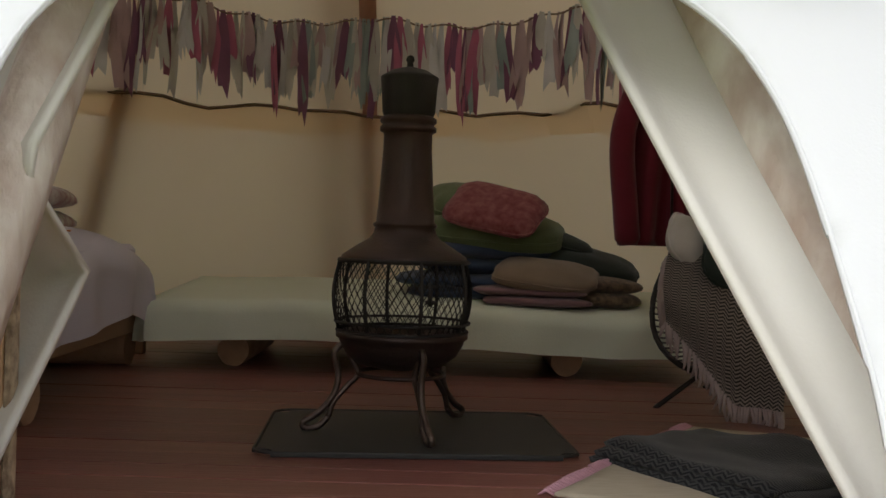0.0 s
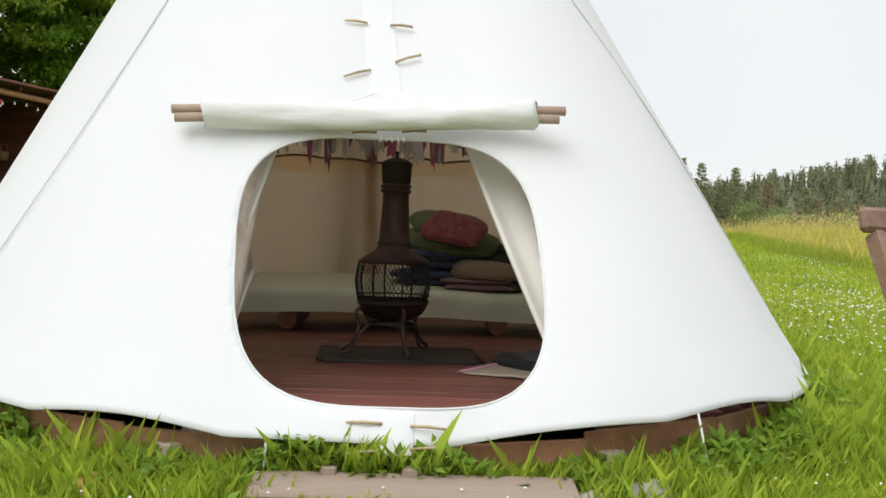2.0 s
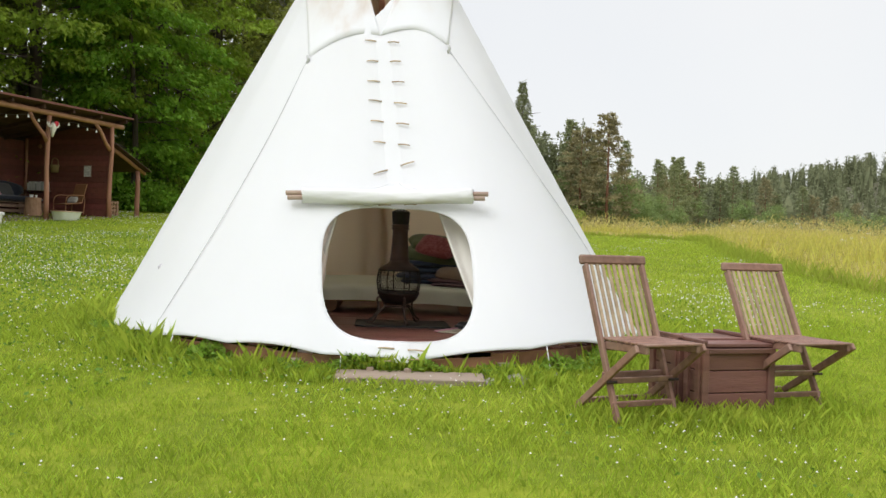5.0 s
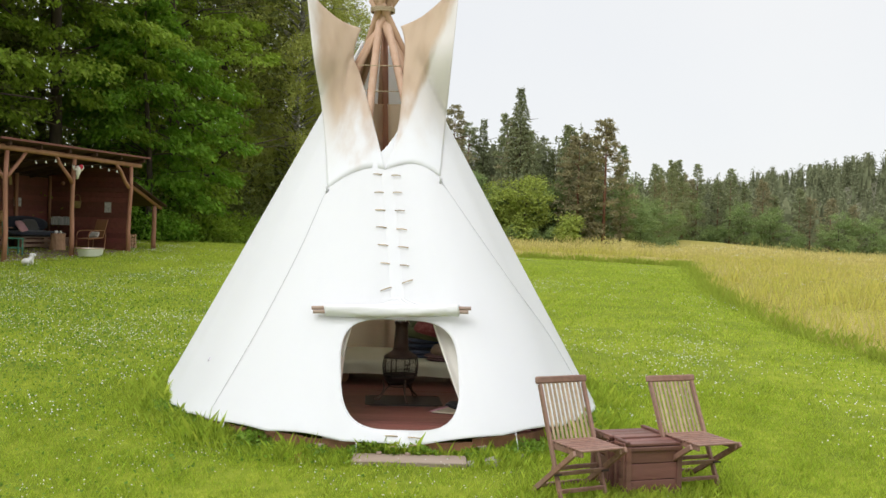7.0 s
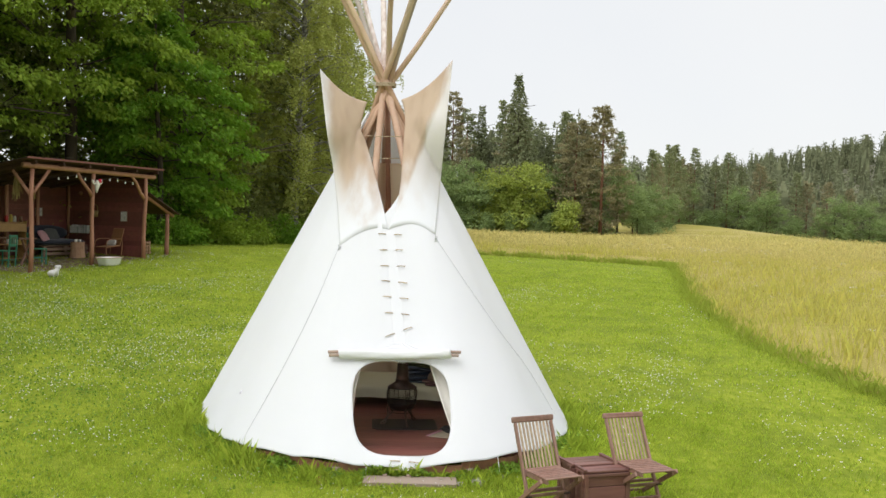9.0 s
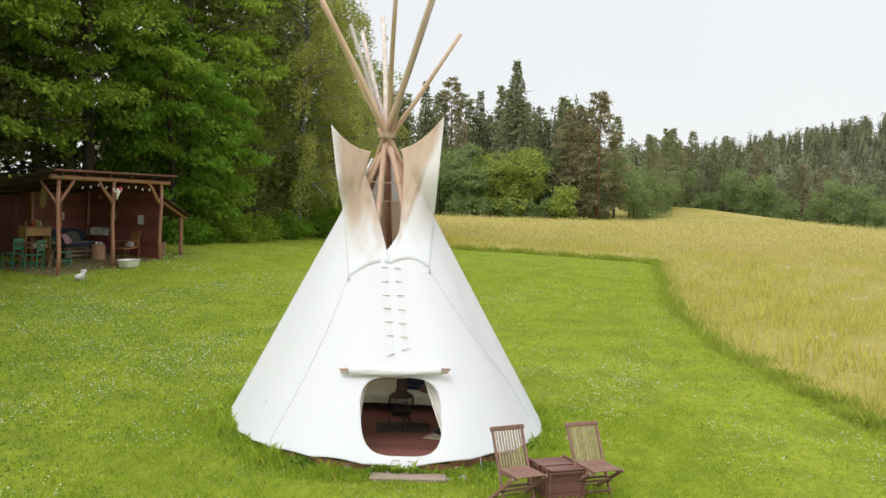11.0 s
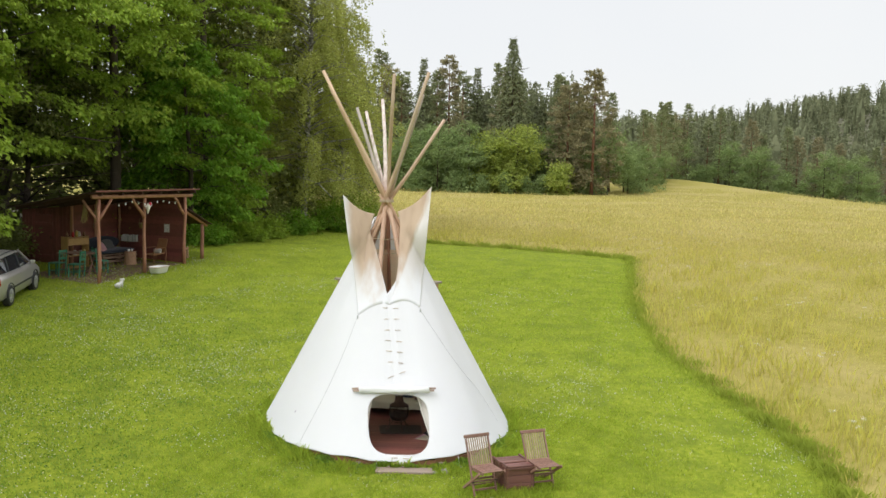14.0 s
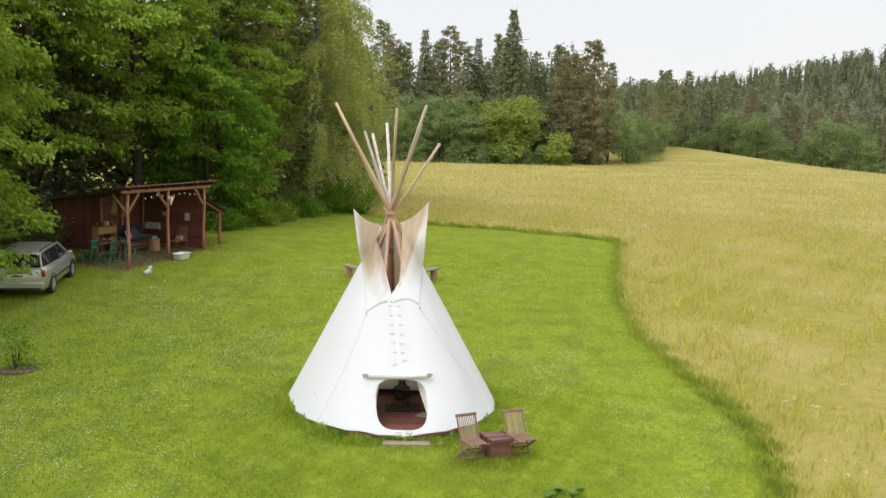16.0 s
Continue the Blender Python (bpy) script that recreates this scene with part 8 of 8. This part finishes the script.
for k in range(34):                      # the far edge, right across
    x = 70 + 150 * k / 33 + rr.uniform(-1.5, 1.5)
    y = 268 - 14 * k / 33 + rr.uniform(2, 10)
    plant(rr.choice(PIN + [SPR[1]]), x, y, rr.uniform(0.72, 0.95), rr.uniform(0, 360))
for k in range(30):                      # broad-leaved trees and low growth before it
    x = 72 + 150 * k / 29 + rr.uniform(-1.5, 1.5)
    y = 264 - 14 * k / 29 + rr.uniform(-2, 2)
    plant(BRO[1] if k % 5 in (0, 3) else BRO[0], x, y, rr.uniform(0.8, 1.1) if k % 5 in (0, 3) else rr.uniform(0.45, 0.75), rr.uniform(0, 360))


def far_woods():
    """The wooded hills behind, as one mass of small tree shapes."""
    rng = np.random.default_rng(9)
    Q = []
    spots = [(rng.uniform(-60, 330), rng.uniform(275, 430), 20 + rng.uniform(-3, 5), 230) for k in range(560)]
    spots += [(rng.uniform(60, 620), rng.uniform(430, 720), 20 + rng.uniform(-4, 5), 110) for k in range(1000)]
    spots += [(rng.uniform(-70, 33), rng.uniform(172, 205), 21 + rng.uniform(-3, 3.0), 420) for k in range(120)]
    for x, y, h, n in spots:
        t = rng.uniform(0.05, 1, n)
        conif = rng.random() < 0.65
        r = (h * 0.17 * (1 - t) ** 0.8 if conif else h * 0.2 * np.sqrt(np.maximum(0.02, 1 - (2 * t - 1) ** 2))) * rng.uniform(0.4, 1.1, n)
        a = rng.uniform(0, 2 * np.pi, n)
        c = np.stack([x + r * np.cos(a), y + r * np.sin(a), float(ground_z(x, y)) + h * (0.08 + 0.92 * t)], -1)
        d = np.stack([np.cos(a), np.sin(a), -0.2 + 0 * a], -1)
        k = 0.85 if n > 300 else 1.15 if n > 200 else 1.55
        Q.append(tri_leaves(c, d, 1.25 * k, 0.85 * k, rng, 0.3))
        # the closed inner mass of the tree
        z0 = float(ground_z(x, y))
        prof = ((0.02, 0.11), (0.30, 0.13), (0.65, 0.075), (0.95, 0.008)) if conif else ((0.02, 0.10), (0.35, 0.17), (0.72, 0.14), (0.95, 0.03))
        slim = 0.45 if n > 300 else 0.65
        ring = [[(x + h * b_ * slim * jt * math.cos(q_ * 1.0472), y + h * b_ * slim * jt * math.sin(q_ * 1.0472), z0 + h * a_) for q_, jt in zip(range(6), rng.uniform(0.7, 1.2, 6))] for a_, b_ in prof]
        T = []
        for r0, r1 in zip(ring, ring[1:]):
            for q_ in range(6):
                e_ = (q_ + 1) % 6
                T += [(r0[q_], r0[e_], r1[e_]), (r0[q_], r1[e_], r1[q_])]
        Q.append(np.array(T))
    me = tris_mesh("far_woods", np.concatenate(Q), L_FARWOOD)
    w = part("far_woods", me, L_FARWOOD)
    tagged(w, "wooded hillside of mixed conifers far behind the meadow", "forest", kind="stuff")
    # dark sheet above the slope, stands in for the shade under them
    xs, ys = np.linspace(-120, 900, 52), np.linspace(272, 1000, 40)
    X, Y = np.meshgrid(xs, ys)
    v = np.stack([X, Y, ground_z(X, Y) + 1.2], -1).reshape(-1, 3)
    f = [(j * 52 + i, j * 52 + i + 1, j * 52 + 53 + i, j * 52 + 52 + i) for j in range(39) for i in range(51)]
    part("forest_floor", mesh_from("forest_floor", v, f, M_WOODSHADE, True), M_WOODSHADE, w, "", kind="stuff")


# dark colour that paints the shade between the far trees
M_WOODSHADE = mat("far_wood_shade_colour", (0.11, 0.11, 0.07), 0.95, var=(0.16, 0.15, 0.09), scale=0.1, amount=0.8, bump=0.8, bscale=0.6)
# haze over the hills is put into this paled leaf colour
L_FARWOOD = leaf_mat("far_foliage_haze_in_colour", (0.205, 0.225, 0.125), (0.22, 0.24, 0.13), 0.5)
far_woods()


# bare earth round the young plant on the lawn
bm = bmesh.new()
bmesh.ops.create_uvsphere(bm, u_segments=28, v_segments=10, radius=1)
for v in bm.verts:
    f = 1 + 0.18 * noise.noise(v.co * 2.2)
    v.co = Vector((v.co.x * 0.52 * f, v.co.y * 0.42 * f, v.co.z * 0.05 * (1 + 0.5 * noise.noise(v.co * 5))))
bed_soil = tagged(part("soil_patch", bm, mat("dug_brown_soil", (0.16, 0.10, 0.065), 0.95, var=(0.09, 0.055, 0.035), scale=9, amount=0.8, bump=0.8, bscale=40), None, "", True), "small patch of dug brown soil round a young plant", "soil")
bed_soil.matrix_basis = pose(-9.75, 4.2, gz(-9.75, 4.2) + 0.004)


# ---- grass ----
EDGE = [(-30.0, 52.0), (-10.0, 44.0), (-4.5, 39.2), (-0.2, 33.0), (2.0, 32.2), (4.0, 31.8), (6.0, 30.6), (8.2, 29.4), (9.5, 28.4), (9.75, 27.2), (9.2, 24.5), (8.3, 19.8), (7.5, 16.2), (7.1, 13.2), (6.88, 9.0), (7.15, 5.9),
        (7.4, 4.0), (7.55, 2.5), (7.62, 1.2), (7.55, -0.1), (7.2, -1.65), (6.95, -2.6), (6.5, -5.0), (6.0, -9.0), (5.5, -30.0)]


def edge_side(x, y):
    """Signed distance to the mown edge: positive in the tall grass."""
    x, y = np.asarray(x, float), np.asarray(y, float)
    best = np.full(x.shape, 1e9)
    sign = np.zeros(x.shape)
    for (ax, ay), (bx, by) in zip(EDGE, EDGE[1:]):
        dx, dy = bx - ax, by - ay
        t = np.clip(((x - ax) * dx + (y - ay) * dy) / (dx * dx + dy * dy), 0, 1)
        d = np.hypot(x - ax - t * dx, y - ay - t * dy)
        s = np.sign(dx * (y - ay) - dy * (x - ax))
        m = d < best
        best = np.where(m, d, best)
        sign = np.where(m, s, sign)
    return best * sign


M_MEADOW = mat("seeding_meadow_canopy", (0.335, 0.290, 0.072), 0.95, var=(0.225, 0.210, 0.038), scale=3.4, amount=0.9, bump=1.0, bscale=22, spec=0.1, second=(0.41, 0.335, 0.140), sscale=0.11, samount=0.75)
M_STALK = mat("seeding_grass_stalks", (0.48, 0.46, 0.100), 0.8, isle=0.45, var=(0.36, 0.41, 0.062), scale=0.7, amount=0.8, through_light=0.5, through_col=(0.74, 0.66, 0.20), spec=0.15)
M_BLADE = mat("lawn_grass_blades", (0.285, 0.355, 0.042), 0.7, isle=0.70, var=(0.400, 0.435, 0.070), scale=0.7, amount=0.8, through_light=0.5, through_col=(0.46, 0.62, 0.06), spec=0.2)
M_CLOVER = mat("white_clover_heads", (0.72, 0.70, 0.66), 0.9, isle=0.15)
M_HEADS = mat("golden_seed_heads", (0.56, 0.475, 0.205), 0.85, isle=0.5, var=(0.46, 0.43, 0.130), scale=0.6, amount=0.85, through_light=0.45, through_col=(0.62, 0.54, 0.20), spec=0.1)
M_CLOVERLEAF = mat("clover_leaves", (0.108, 0.190, 0.024), 0.6, isle=0.4, through_light=0.35, through_col=(0.20, 0.38, 0.04), spec=0.25)
M_WEED = mat("fresh_weed_leaves", (0.190, 0.290, 0.040), 0.6, isle=0.45, through_light=0.4, through_col=(0.30, 0.48, 0.06), spec=0.2)
M_EDGEGREEN = mat("dark_green_edge_grass", (0.310, 0.360, 0.058), 0.8, isle=0.3, through_light=0.5, through_col=(0.44, 0.54, 0.08), spec=0.15)


def blades(rng, x, y, z, h, w, lean, bend=0.35):
    """Bent grass blades of two triangles (a quad that narrows to its tip)."""
    n = len(x)
    a = rng.uniform(0, 2 * np.pi, n)
    d = np.stack([np.cos(a), np.sin(a), 0 * a], -1)
    la = rng.uniform(0, 2 * np.pi, n)
    ln = np.stack([np.cos(la), np.sin(la), 0 * la], -1) * (lean * rng.uniform(0.2, 1.2, n) * h)[:, None]
    base = np.stack([x, y, z], -1)
    q = np.empty((n, 4, 3))
    q[:, 0] = base - d * (w / 2)[:, None]
    q[:, 1] = base + d * (w / 2)[:, None]
    mid = base + ln * bend
    mid[:, 2] += h * 0.62
    tip = base + ln
    tip[:, 2] += h
    q[:, 2] = mid + d * (w * 0.42)[:, None]
    q[:, 3] = tip
    return q


def meadow():
    rng = np.random.default_rng(31)
    # canopy: one uneven sheet that starts inside the mown edge
    k = np.linspace(-1, 1, 260)
    xs = np.sinh(k * 4.6) / math.sinh(4.6) * 320 + 9
    ky = np.linspace(-1, 1, 300)
    ys = np.sinh(ky * 4.6) / math.sinh(4.6) * 300 + 14
    X, Y = np.meshgrid(xs, ys)
    S = edge_side(X, Y)
    wob = 0.35 * np.sin(X * 1.7 + Y * 0.9) * np.sin(Y * 1.3 - X * 0.4) + 0.15 * np.sin(X * 5.1) * np.sin(Y * 4.3)
    D_ = np.clip((np.hypot(X - 4, Y + 2) - 25) / 60, 0, 1)
    H = (0.27 + 0.15 * D_) * np.clip((S + 0.05 + 0.18 * wob) / 1.3, 0, 1) ** 0.7 + 0.06 * wob * np.clip(S / 1.5, 0, 1)
    Z = ground_z(X, Y) + np.where(S > -0.3, H, 0) - np.where(S > 0, 0, 0.06)
    keep = (S > -0.35) & (Y < 300) & (Y > -60)
    w = len(xs)
    vid = -np.ones(X.size, int)
    F = []
    kk = keep
    for j in range(len(ys) - 1):
        for i in range(w - 1):
            if kk[j, i] and kk[j, i + 1] and kk[j + 1, i] and kk[j + 1, i + 1]:
                F.append((j * w + i, j * w + i + 1, (j + 1) * w + i + 1, (j + 1) * w + i))
    used = np.unique(np.array(F))
    vid[used] = np.arange(len(used))
    P = np.stack([X.ravel(), Y.ravel(), Z.ravel()], -1)[used]
    F = vid[np.array(F)]
    me = mesh_from("meadow", P, F.tolist(), M_MEADOW, True)
    m0 = tagged(part("meadow_grass", me, M_MEADOW), "unmown golden-green meadow of tall seeding grass", "tall grass", kind="stuff")
    # stalks standing out of it, dense near the lawn
    Q = []
    H_ = []
    for n, x1, y1, wide in ((419000, 26, 44, 1.0), (190000, 46, 95, 1.8), (70000, 80, 190, 3.2)):
        x = rng.uniform(-12, x1, n)
        y = rng.uniform(-15, y1, n)
        dist = np.hypot(x - 4, y + 2)
        s = edge_side(x, y)
        p = np.clip(1.25 - s / 26, 0.25, 1) * np.clip(1.3 - dist / 60, 0.12, 1) if wide < 1.5 else np.clip((dist - (20 if wide < 2 else 55)) / 20, 0, 1) * np.clip(1.4 - dist / (90 if wide < 2 else 220), 0.2, 1)
        m = (s > -0.05) & (rng.random(n) < p) & (y < 146 + np.maximum(0, x - 28) * 2.6)
        m &= rng.random(n) < np.clip((y + 14.5) / 6, 0, 1)
        x, y, s = x[m], y[m], s[m]
        ridge = (1 + 0.25 * np.sin(x * 0.9 + y * 0.5) * np.sin(y * 0.7) + 0.15 * np.sin(x * 2.7 - y * 1.9)) * np.clip(0.65 + s * 0.5, 0.65, 1)
        far = np.clip(np.hypot(x - 3, y + 10) / 30, 0.7, 1.8) * wide
        k = len(x) * 45 // 100               # leafy stems below, seed heads above them
        h = rng.uniform(0.22, 0.58, k) * ridge[:k]
        Q.append(blades(rng, x[:k], y[:k], ground_z(x[:k], y[:k]), h, rng.uniform(0.004, 0.008, k) * far[:k], 0.3))
        x, y, ridge, far = x[k:], y[k:], ridge[k:], far[k:]
        c = np.stack([x, y, ground_z(x, y) + rng.uniform(0.26, 0.78, len(x)) * ridge], -1)
        d = rng.normal(0, 0.25, c.shape) + np.array([0.12, 0.0, 1.0])
        q = leaf_quads(c, d * 1.6, 0.115, 0.016, rng, 0.0)[:, 1:4]
        mid = q.mean(1, keepdims=True)
        H_.append(mid + (q - mid) * far[:, None, None])
    me = tris_mesh("seed_heads", np.concatenate(H_), M_HEADS)
    part("seed_heads", me, M_HEADS, m0, "", kind="stuff")
    me = quads_mesh("meadow_stalks", np.concatenate(Q), M_STALK)
    part("seeding_stalks", me, M_STALK, m0, "", kind="stuff")
    # darker green fringe along the cut edge
    L = np.array(EDGE[2:24])
    seg = rng.integers(0, len(L) - 1, 19000)
    t = rng.random(19000)
    x = L[seg, 0] + (L[seg + 1, 0] - L[seg, 0]) * t + rng.normal(0, 0.20, 19000)
    y = L[seg, 1] + (L[seg + 1, 1] - L[seg, 1]) * t + rng.normal(0, 0.20, 19000)
    me = quads_mesh("edge_fringe", blades(rng, x, y, ground_z(x, y), rng.uniform(0.06, 0.24, len(x)) * (0.6 + 0.7 * np.sin(x * 3.1 + y * 2.3) ** 2), rng.uniform(0.004, 0.009, len(x)), 0.6), M_EDGEGREEN)
    part("edge_fringe", me, M_EDGEGREEN, m0, "", kind="stuff")

    # white umbels that stand among the grass
    rng = np.random.default_rng(57)
    C = []
    for k in range(60):
        x0, y0 = rng.uniform(8, 26), rng.uniform(-4, 40)
        if float(edge_side(x0, y0)) < 0.8:
            continue
        m = int(rng.integers(3, 9))
        px, py = x0 + rng.normal(0, 0.3, m), y0 + rng.normal(0, 0.3, m)
        for a_, b_ in zip(px, py):
            z_ = gz(a_, b_) + rng.uniform(0.6, 0.85)
            C.append(np.stack([a_ + rng.normal(0, 0.035, 14), b_ + rng.normal(0, 0.035, 14), z_ + rng.normal(0, 0.008, 14)], -1))
    c = np.concatenate(C)
    q = leaf_quads(c, rng.normal(0, 1, c.shape) * np.array([1, 1, 0.2]), 0.022, 0.018, rng, 0.0)
    part("umbel_flowers", quads_mesh("umbels", q, M_CLOVER), M_CLOVER, m0, "white umbel flowers", kind="stuff")


def in_tent(x, y, r=2.36):
    d = np.degrees(np.arctan2(x - TC.x, TC.y - y))
    return np.hypot(x - TC.x, y - TC.y) < np.interp(d, RING_AT, RING_R) + r - 2.44


def lawn():
    rng = np.random.default_rng(41)
    Q = []
    for n, x0, x1, y0, y1, hl, hh, wl, wh in ((250000, -4.8, 5.2, -5.2, 4.2, 0.018, 0.062, 0.0014, 0.0036), (240000, -16, 11, -14, 26, 0.025, 0.070, 0.009, 0.018), (60000, -16, 12, 6, 42, 0.025, 0.055, 0.012, 0.022)):
        x, y = rng.uniform(x0, x1, n), rng.uniform(y0, y1, n)
        patch = 0.5 + 0.3 * np.sin(x * 2.1 + 1) * np.sin(y * 1.7) * np.sin((x + y) * 0.9) + 0.3 * np.sin(x * 7.3 + y * 2.1) * np.sin(y * 6.1 - x * 1.7)
        m = (edge_side(x, y) < 0.1) & ~in_tent(x, y, 2.36)
        m &= ~((np.abs(x - 0.065) < 0.48) & (np.abs(y + 0.10) < 0.085))
        # bare trodden patch before the step
        m &= ~((np.hypot((x - 0.15) / 0.7, (y + 0.75) / 0.28) < 1) & (rng.random(n) < 0.55))
        # each layer thins out towards its border
        mid_x, mid_y = (x0 + x1) / 2, (y0 + y1) / 2
        edge = 1 - np.maximum(np.abs(x - mid_x) / ((x1 - x0) / 2), np.abs(y - mid_y) / ((y1 - y0) / 2))
        m &= rng.random(n) < np.clip(edge * 3.2, 0, 1)
        x, y, patch = x[m], y[m], patch[m]
        slim = np.clip(np.hypot(x - 0.5, y + 0.5) / 7, 0.3, 1) if wh > 0.01 else 1.0
        Q.append(blades(rng, x, y, ground_z(x, y) - 0.004, rng.uniform(hl, hh, len(x)) * (0.45 + 1.0 * patch), rng.uniform(wl, wh, len(x)) * slim, 0.7))
    # unmown tufts along the tent's hem and round the furniture feet
    n = 34000
    a = rng.uniform(-2.2, 2.3, n)
    rr_ = np.array([ring_r(v) for v in a]) - 0.02 + np.abs(rng.normal(0, 0.17, n))
    x, y = TC.x + np.sin(a) * rr_, TC.y - np.cos(a) * rr_
    tuft = 0.5 + 0.5 * np.sin(a * 13) * np.sin(a * 5 + 1)
    m = ~((np.abs(x - 0.06) < 0.52) & (y < -0.01))
    x, y, tuft = x[m], y[m], tuft[m]
    Q.append(blades(rng, x, y, ground_z(x, y), rng.uniform(0.03, 0.12, len(x)) * (0.6 + 0.9 * tuft) * np.where(rng.random(len(x)) < 0.03, 1.8, 1.0), rng.uniform(0.0014, 0.0036, len(x)), 0.6))
    for cx, cy, sp, k, hmax in ((1.43, -0.95, 0.32, 1600, 0.12), (2.3, -0.6, 0.35, 1600, 0.12), (1.95, -1.05, 0.2, 900, 0.12), (-0.62, -0.10, 0.15, 600, 0.10), (0.80, 0.02, 0.14, 500, 0.10), (1.75, 0.7, 0.25, 1800, 0.12), (2.0, 1.6, 0.2, 1200, 0.12), (-2.7, 1.2, 0.3, 900, 0.10)):
        x, y = cx + rng.normal(0, sp, k), cy + rng.normal(0, sp * 0.7, k)
        m = ~in_tent(x, y, 2.42)
        x, y = x[m], y[m]
        Q.append(blades(rng, x, y, ground_z(x, y), rng.uniform(0.03, hmax, len(x)), rng.uniform(0.0014, 0.0034, len(x)), 0.6))
    me = quads_mesh("lawn_blades", np.concatenate(Q), M_BLADE)
    tagged(part("lawn_grass", me, M_BLADE), "short mown lawn grass with longer tufts round the tent", "grass", kind="stuff")
    # small weeds under the doorway's hem
    n = 11000
    a = np.radians(rng.uniform(-75, 75, n))
    rr_ = np.array([ring_r(v) for v in a]) + np.abs(rng.normal(0.0, 0.10, n)) - 0.06
    x, y = TC.x + np.sin(a) * rr_, TC.y - np.cos(a) * rr_
    m = ~((np.abs(x - 0.065) < 0.5) & (y < -0.025))
    x, y = x[m], y[m]
    lump = 0.55 + 0.45 * np.sin(x * 9 + 1) * np.sin(x * 4.3 + y * 3)
    c = np.stack([x, y, ground_z(x, y) + rng.uniform(0.0, 0.15, len(x)) * lump], -1)
    d = rng.normal(0, 1, c.shape) * np.array([1, 1, 0.5]) + np.array([0, -0.5, 0.4])
    q = leaf_quads(c, d, 0.052, 0.024, rng, 0.0)
    tagged(part("hem_weeds", quads_mesh("hem_weeds", q, M_WEED), M_WEED), "low green weeds growing along the tent's hem", "weeds", kind="stuff")
    # flat clover leaves in darker patches, more of them on the shaded left
    n = 80000
    x, y = -14 + 22 * rng.random(n) ** 1.5, rng.uniform(-14, 16, n)
    dens = np.sin(x * 1.1 + 2) * np.sin(y * 0.9 + 1) + 0.7 * np.sin(x * 2.9 + y) * np.sin(y * 2.3 - x)
    m = (edge_side(x, y) < -0.1) & ~in_tent(x, y, 2.5) & (dens - 0.10 * (x + 3) > rng.uniform(-0.3, 1.0, n) + 2.5 * np.clip(np.hypot((x + 3) / 11, (y - 1) / 15) - 0.6, 0, 1)) & ~((np.abs(x - 0.065) < 0.5) & (np.abs(y + 0.10) < 0.1))
    x, y = x[m], y[m]
    # extra dark leaves put the trees' shade into the left lawn's colour
    ex, ey = rng.uniform(-16, 0, 130000), rng.uniform(-13, 22, 130000)
    lump = 0.5 * np.sin(ex * 1.3 + 0.7 * ey) * np.sin(ey * 1.1 - 0.4 * ex) + 0.4 * np.sin(ex * 3.1 + 1) * np.sin(ey * 2.7)
    fade = np.hypot((ex + 8.5) / 7.0, (ey - 2.0) / 15.0) + 0.35 * lump
    m = ~in_tent(ex, ey, 2.6) & (edge_side(ex, ey) < -0.1) & (fade < rng.uniform(0.45, 1.05, len(ex)))
    x, y = np.concatenate([x, ex[m]]), np.concatenate([y, ey[m]])
    c = np.stack([x, y, ground_z(x, y) + rng.uniform(0.015, 0.048, len(x))], -1)
    d = rng.normal(0, 1, c.shape) * np.array([1, 1, 0.1])
    q = leaf_quads(c, d, 0.030, 0.030, rng, 0.05)
    tagged(part("clover_leaves", quads_mesh("clover_leaves", q, M_CLOVERLEAF), M_CLOVERLEAF), "dark green clover leaves in the lawn, dense at left for tree shade", "clover", kind="stuff")
    # clover heads
    n = 80000
    x, y = rng.uniform(-12, 9, n), rng.uniform(-9, 26, n)
    dens = 0.7 * np.sin(x * 0.8 + 2 + 0.6 * np.sin(y)) * np.sin(y * 0.6 + 1 + 0.7 * np.sin(x * 0.7)) + 0.6 * np.sin(x * 2.3 + y) * np.sin(y * 1.9 - 0.6 * x) - 0.045 * x - 0.15
    m = (edge_side(x, y) < -0.1) & ~in_tent(x, y, 2.6) & (dens - 0.05 * np.maximum(0, y - 8) > rng.uniform(-0.6, 1.2, n))
    x, y = x[m], y[m]
    z = ground_z(x, y) + rng.uniform(0.035, 0.060, len(x))
    r = rng.uniform(0.0055, 0.0105, len(x)) * np.where(np.hypot(x, y + 2) > 4, 1.15, 0.70)
    c = np.stack([x, y, z], -1)
    o = np.array([(1, 0, 0), (0, 1, 0), (-1, 0, 0), (0, -1, 0), (0, 0, 1), (0, 0, -1)], float)
    fs = [(0, 1, 4), (1, 2, 4), (2, 3, 4), (3, 0, 4)]
    T = np.concatenate([np.stack([c + o[i] * r[:, None], c + o[j] * r[:, None], c + o[k] * r[:, None]], 1) for i, j, k in fs])
    tagged(part("clover_flowers", tris_mesh("clover_heads", T, M_CLOVER), M_CLOVER), "white clover heads scattered in the lawn", "flowers", kind="stuff")


meadow()
lawn()
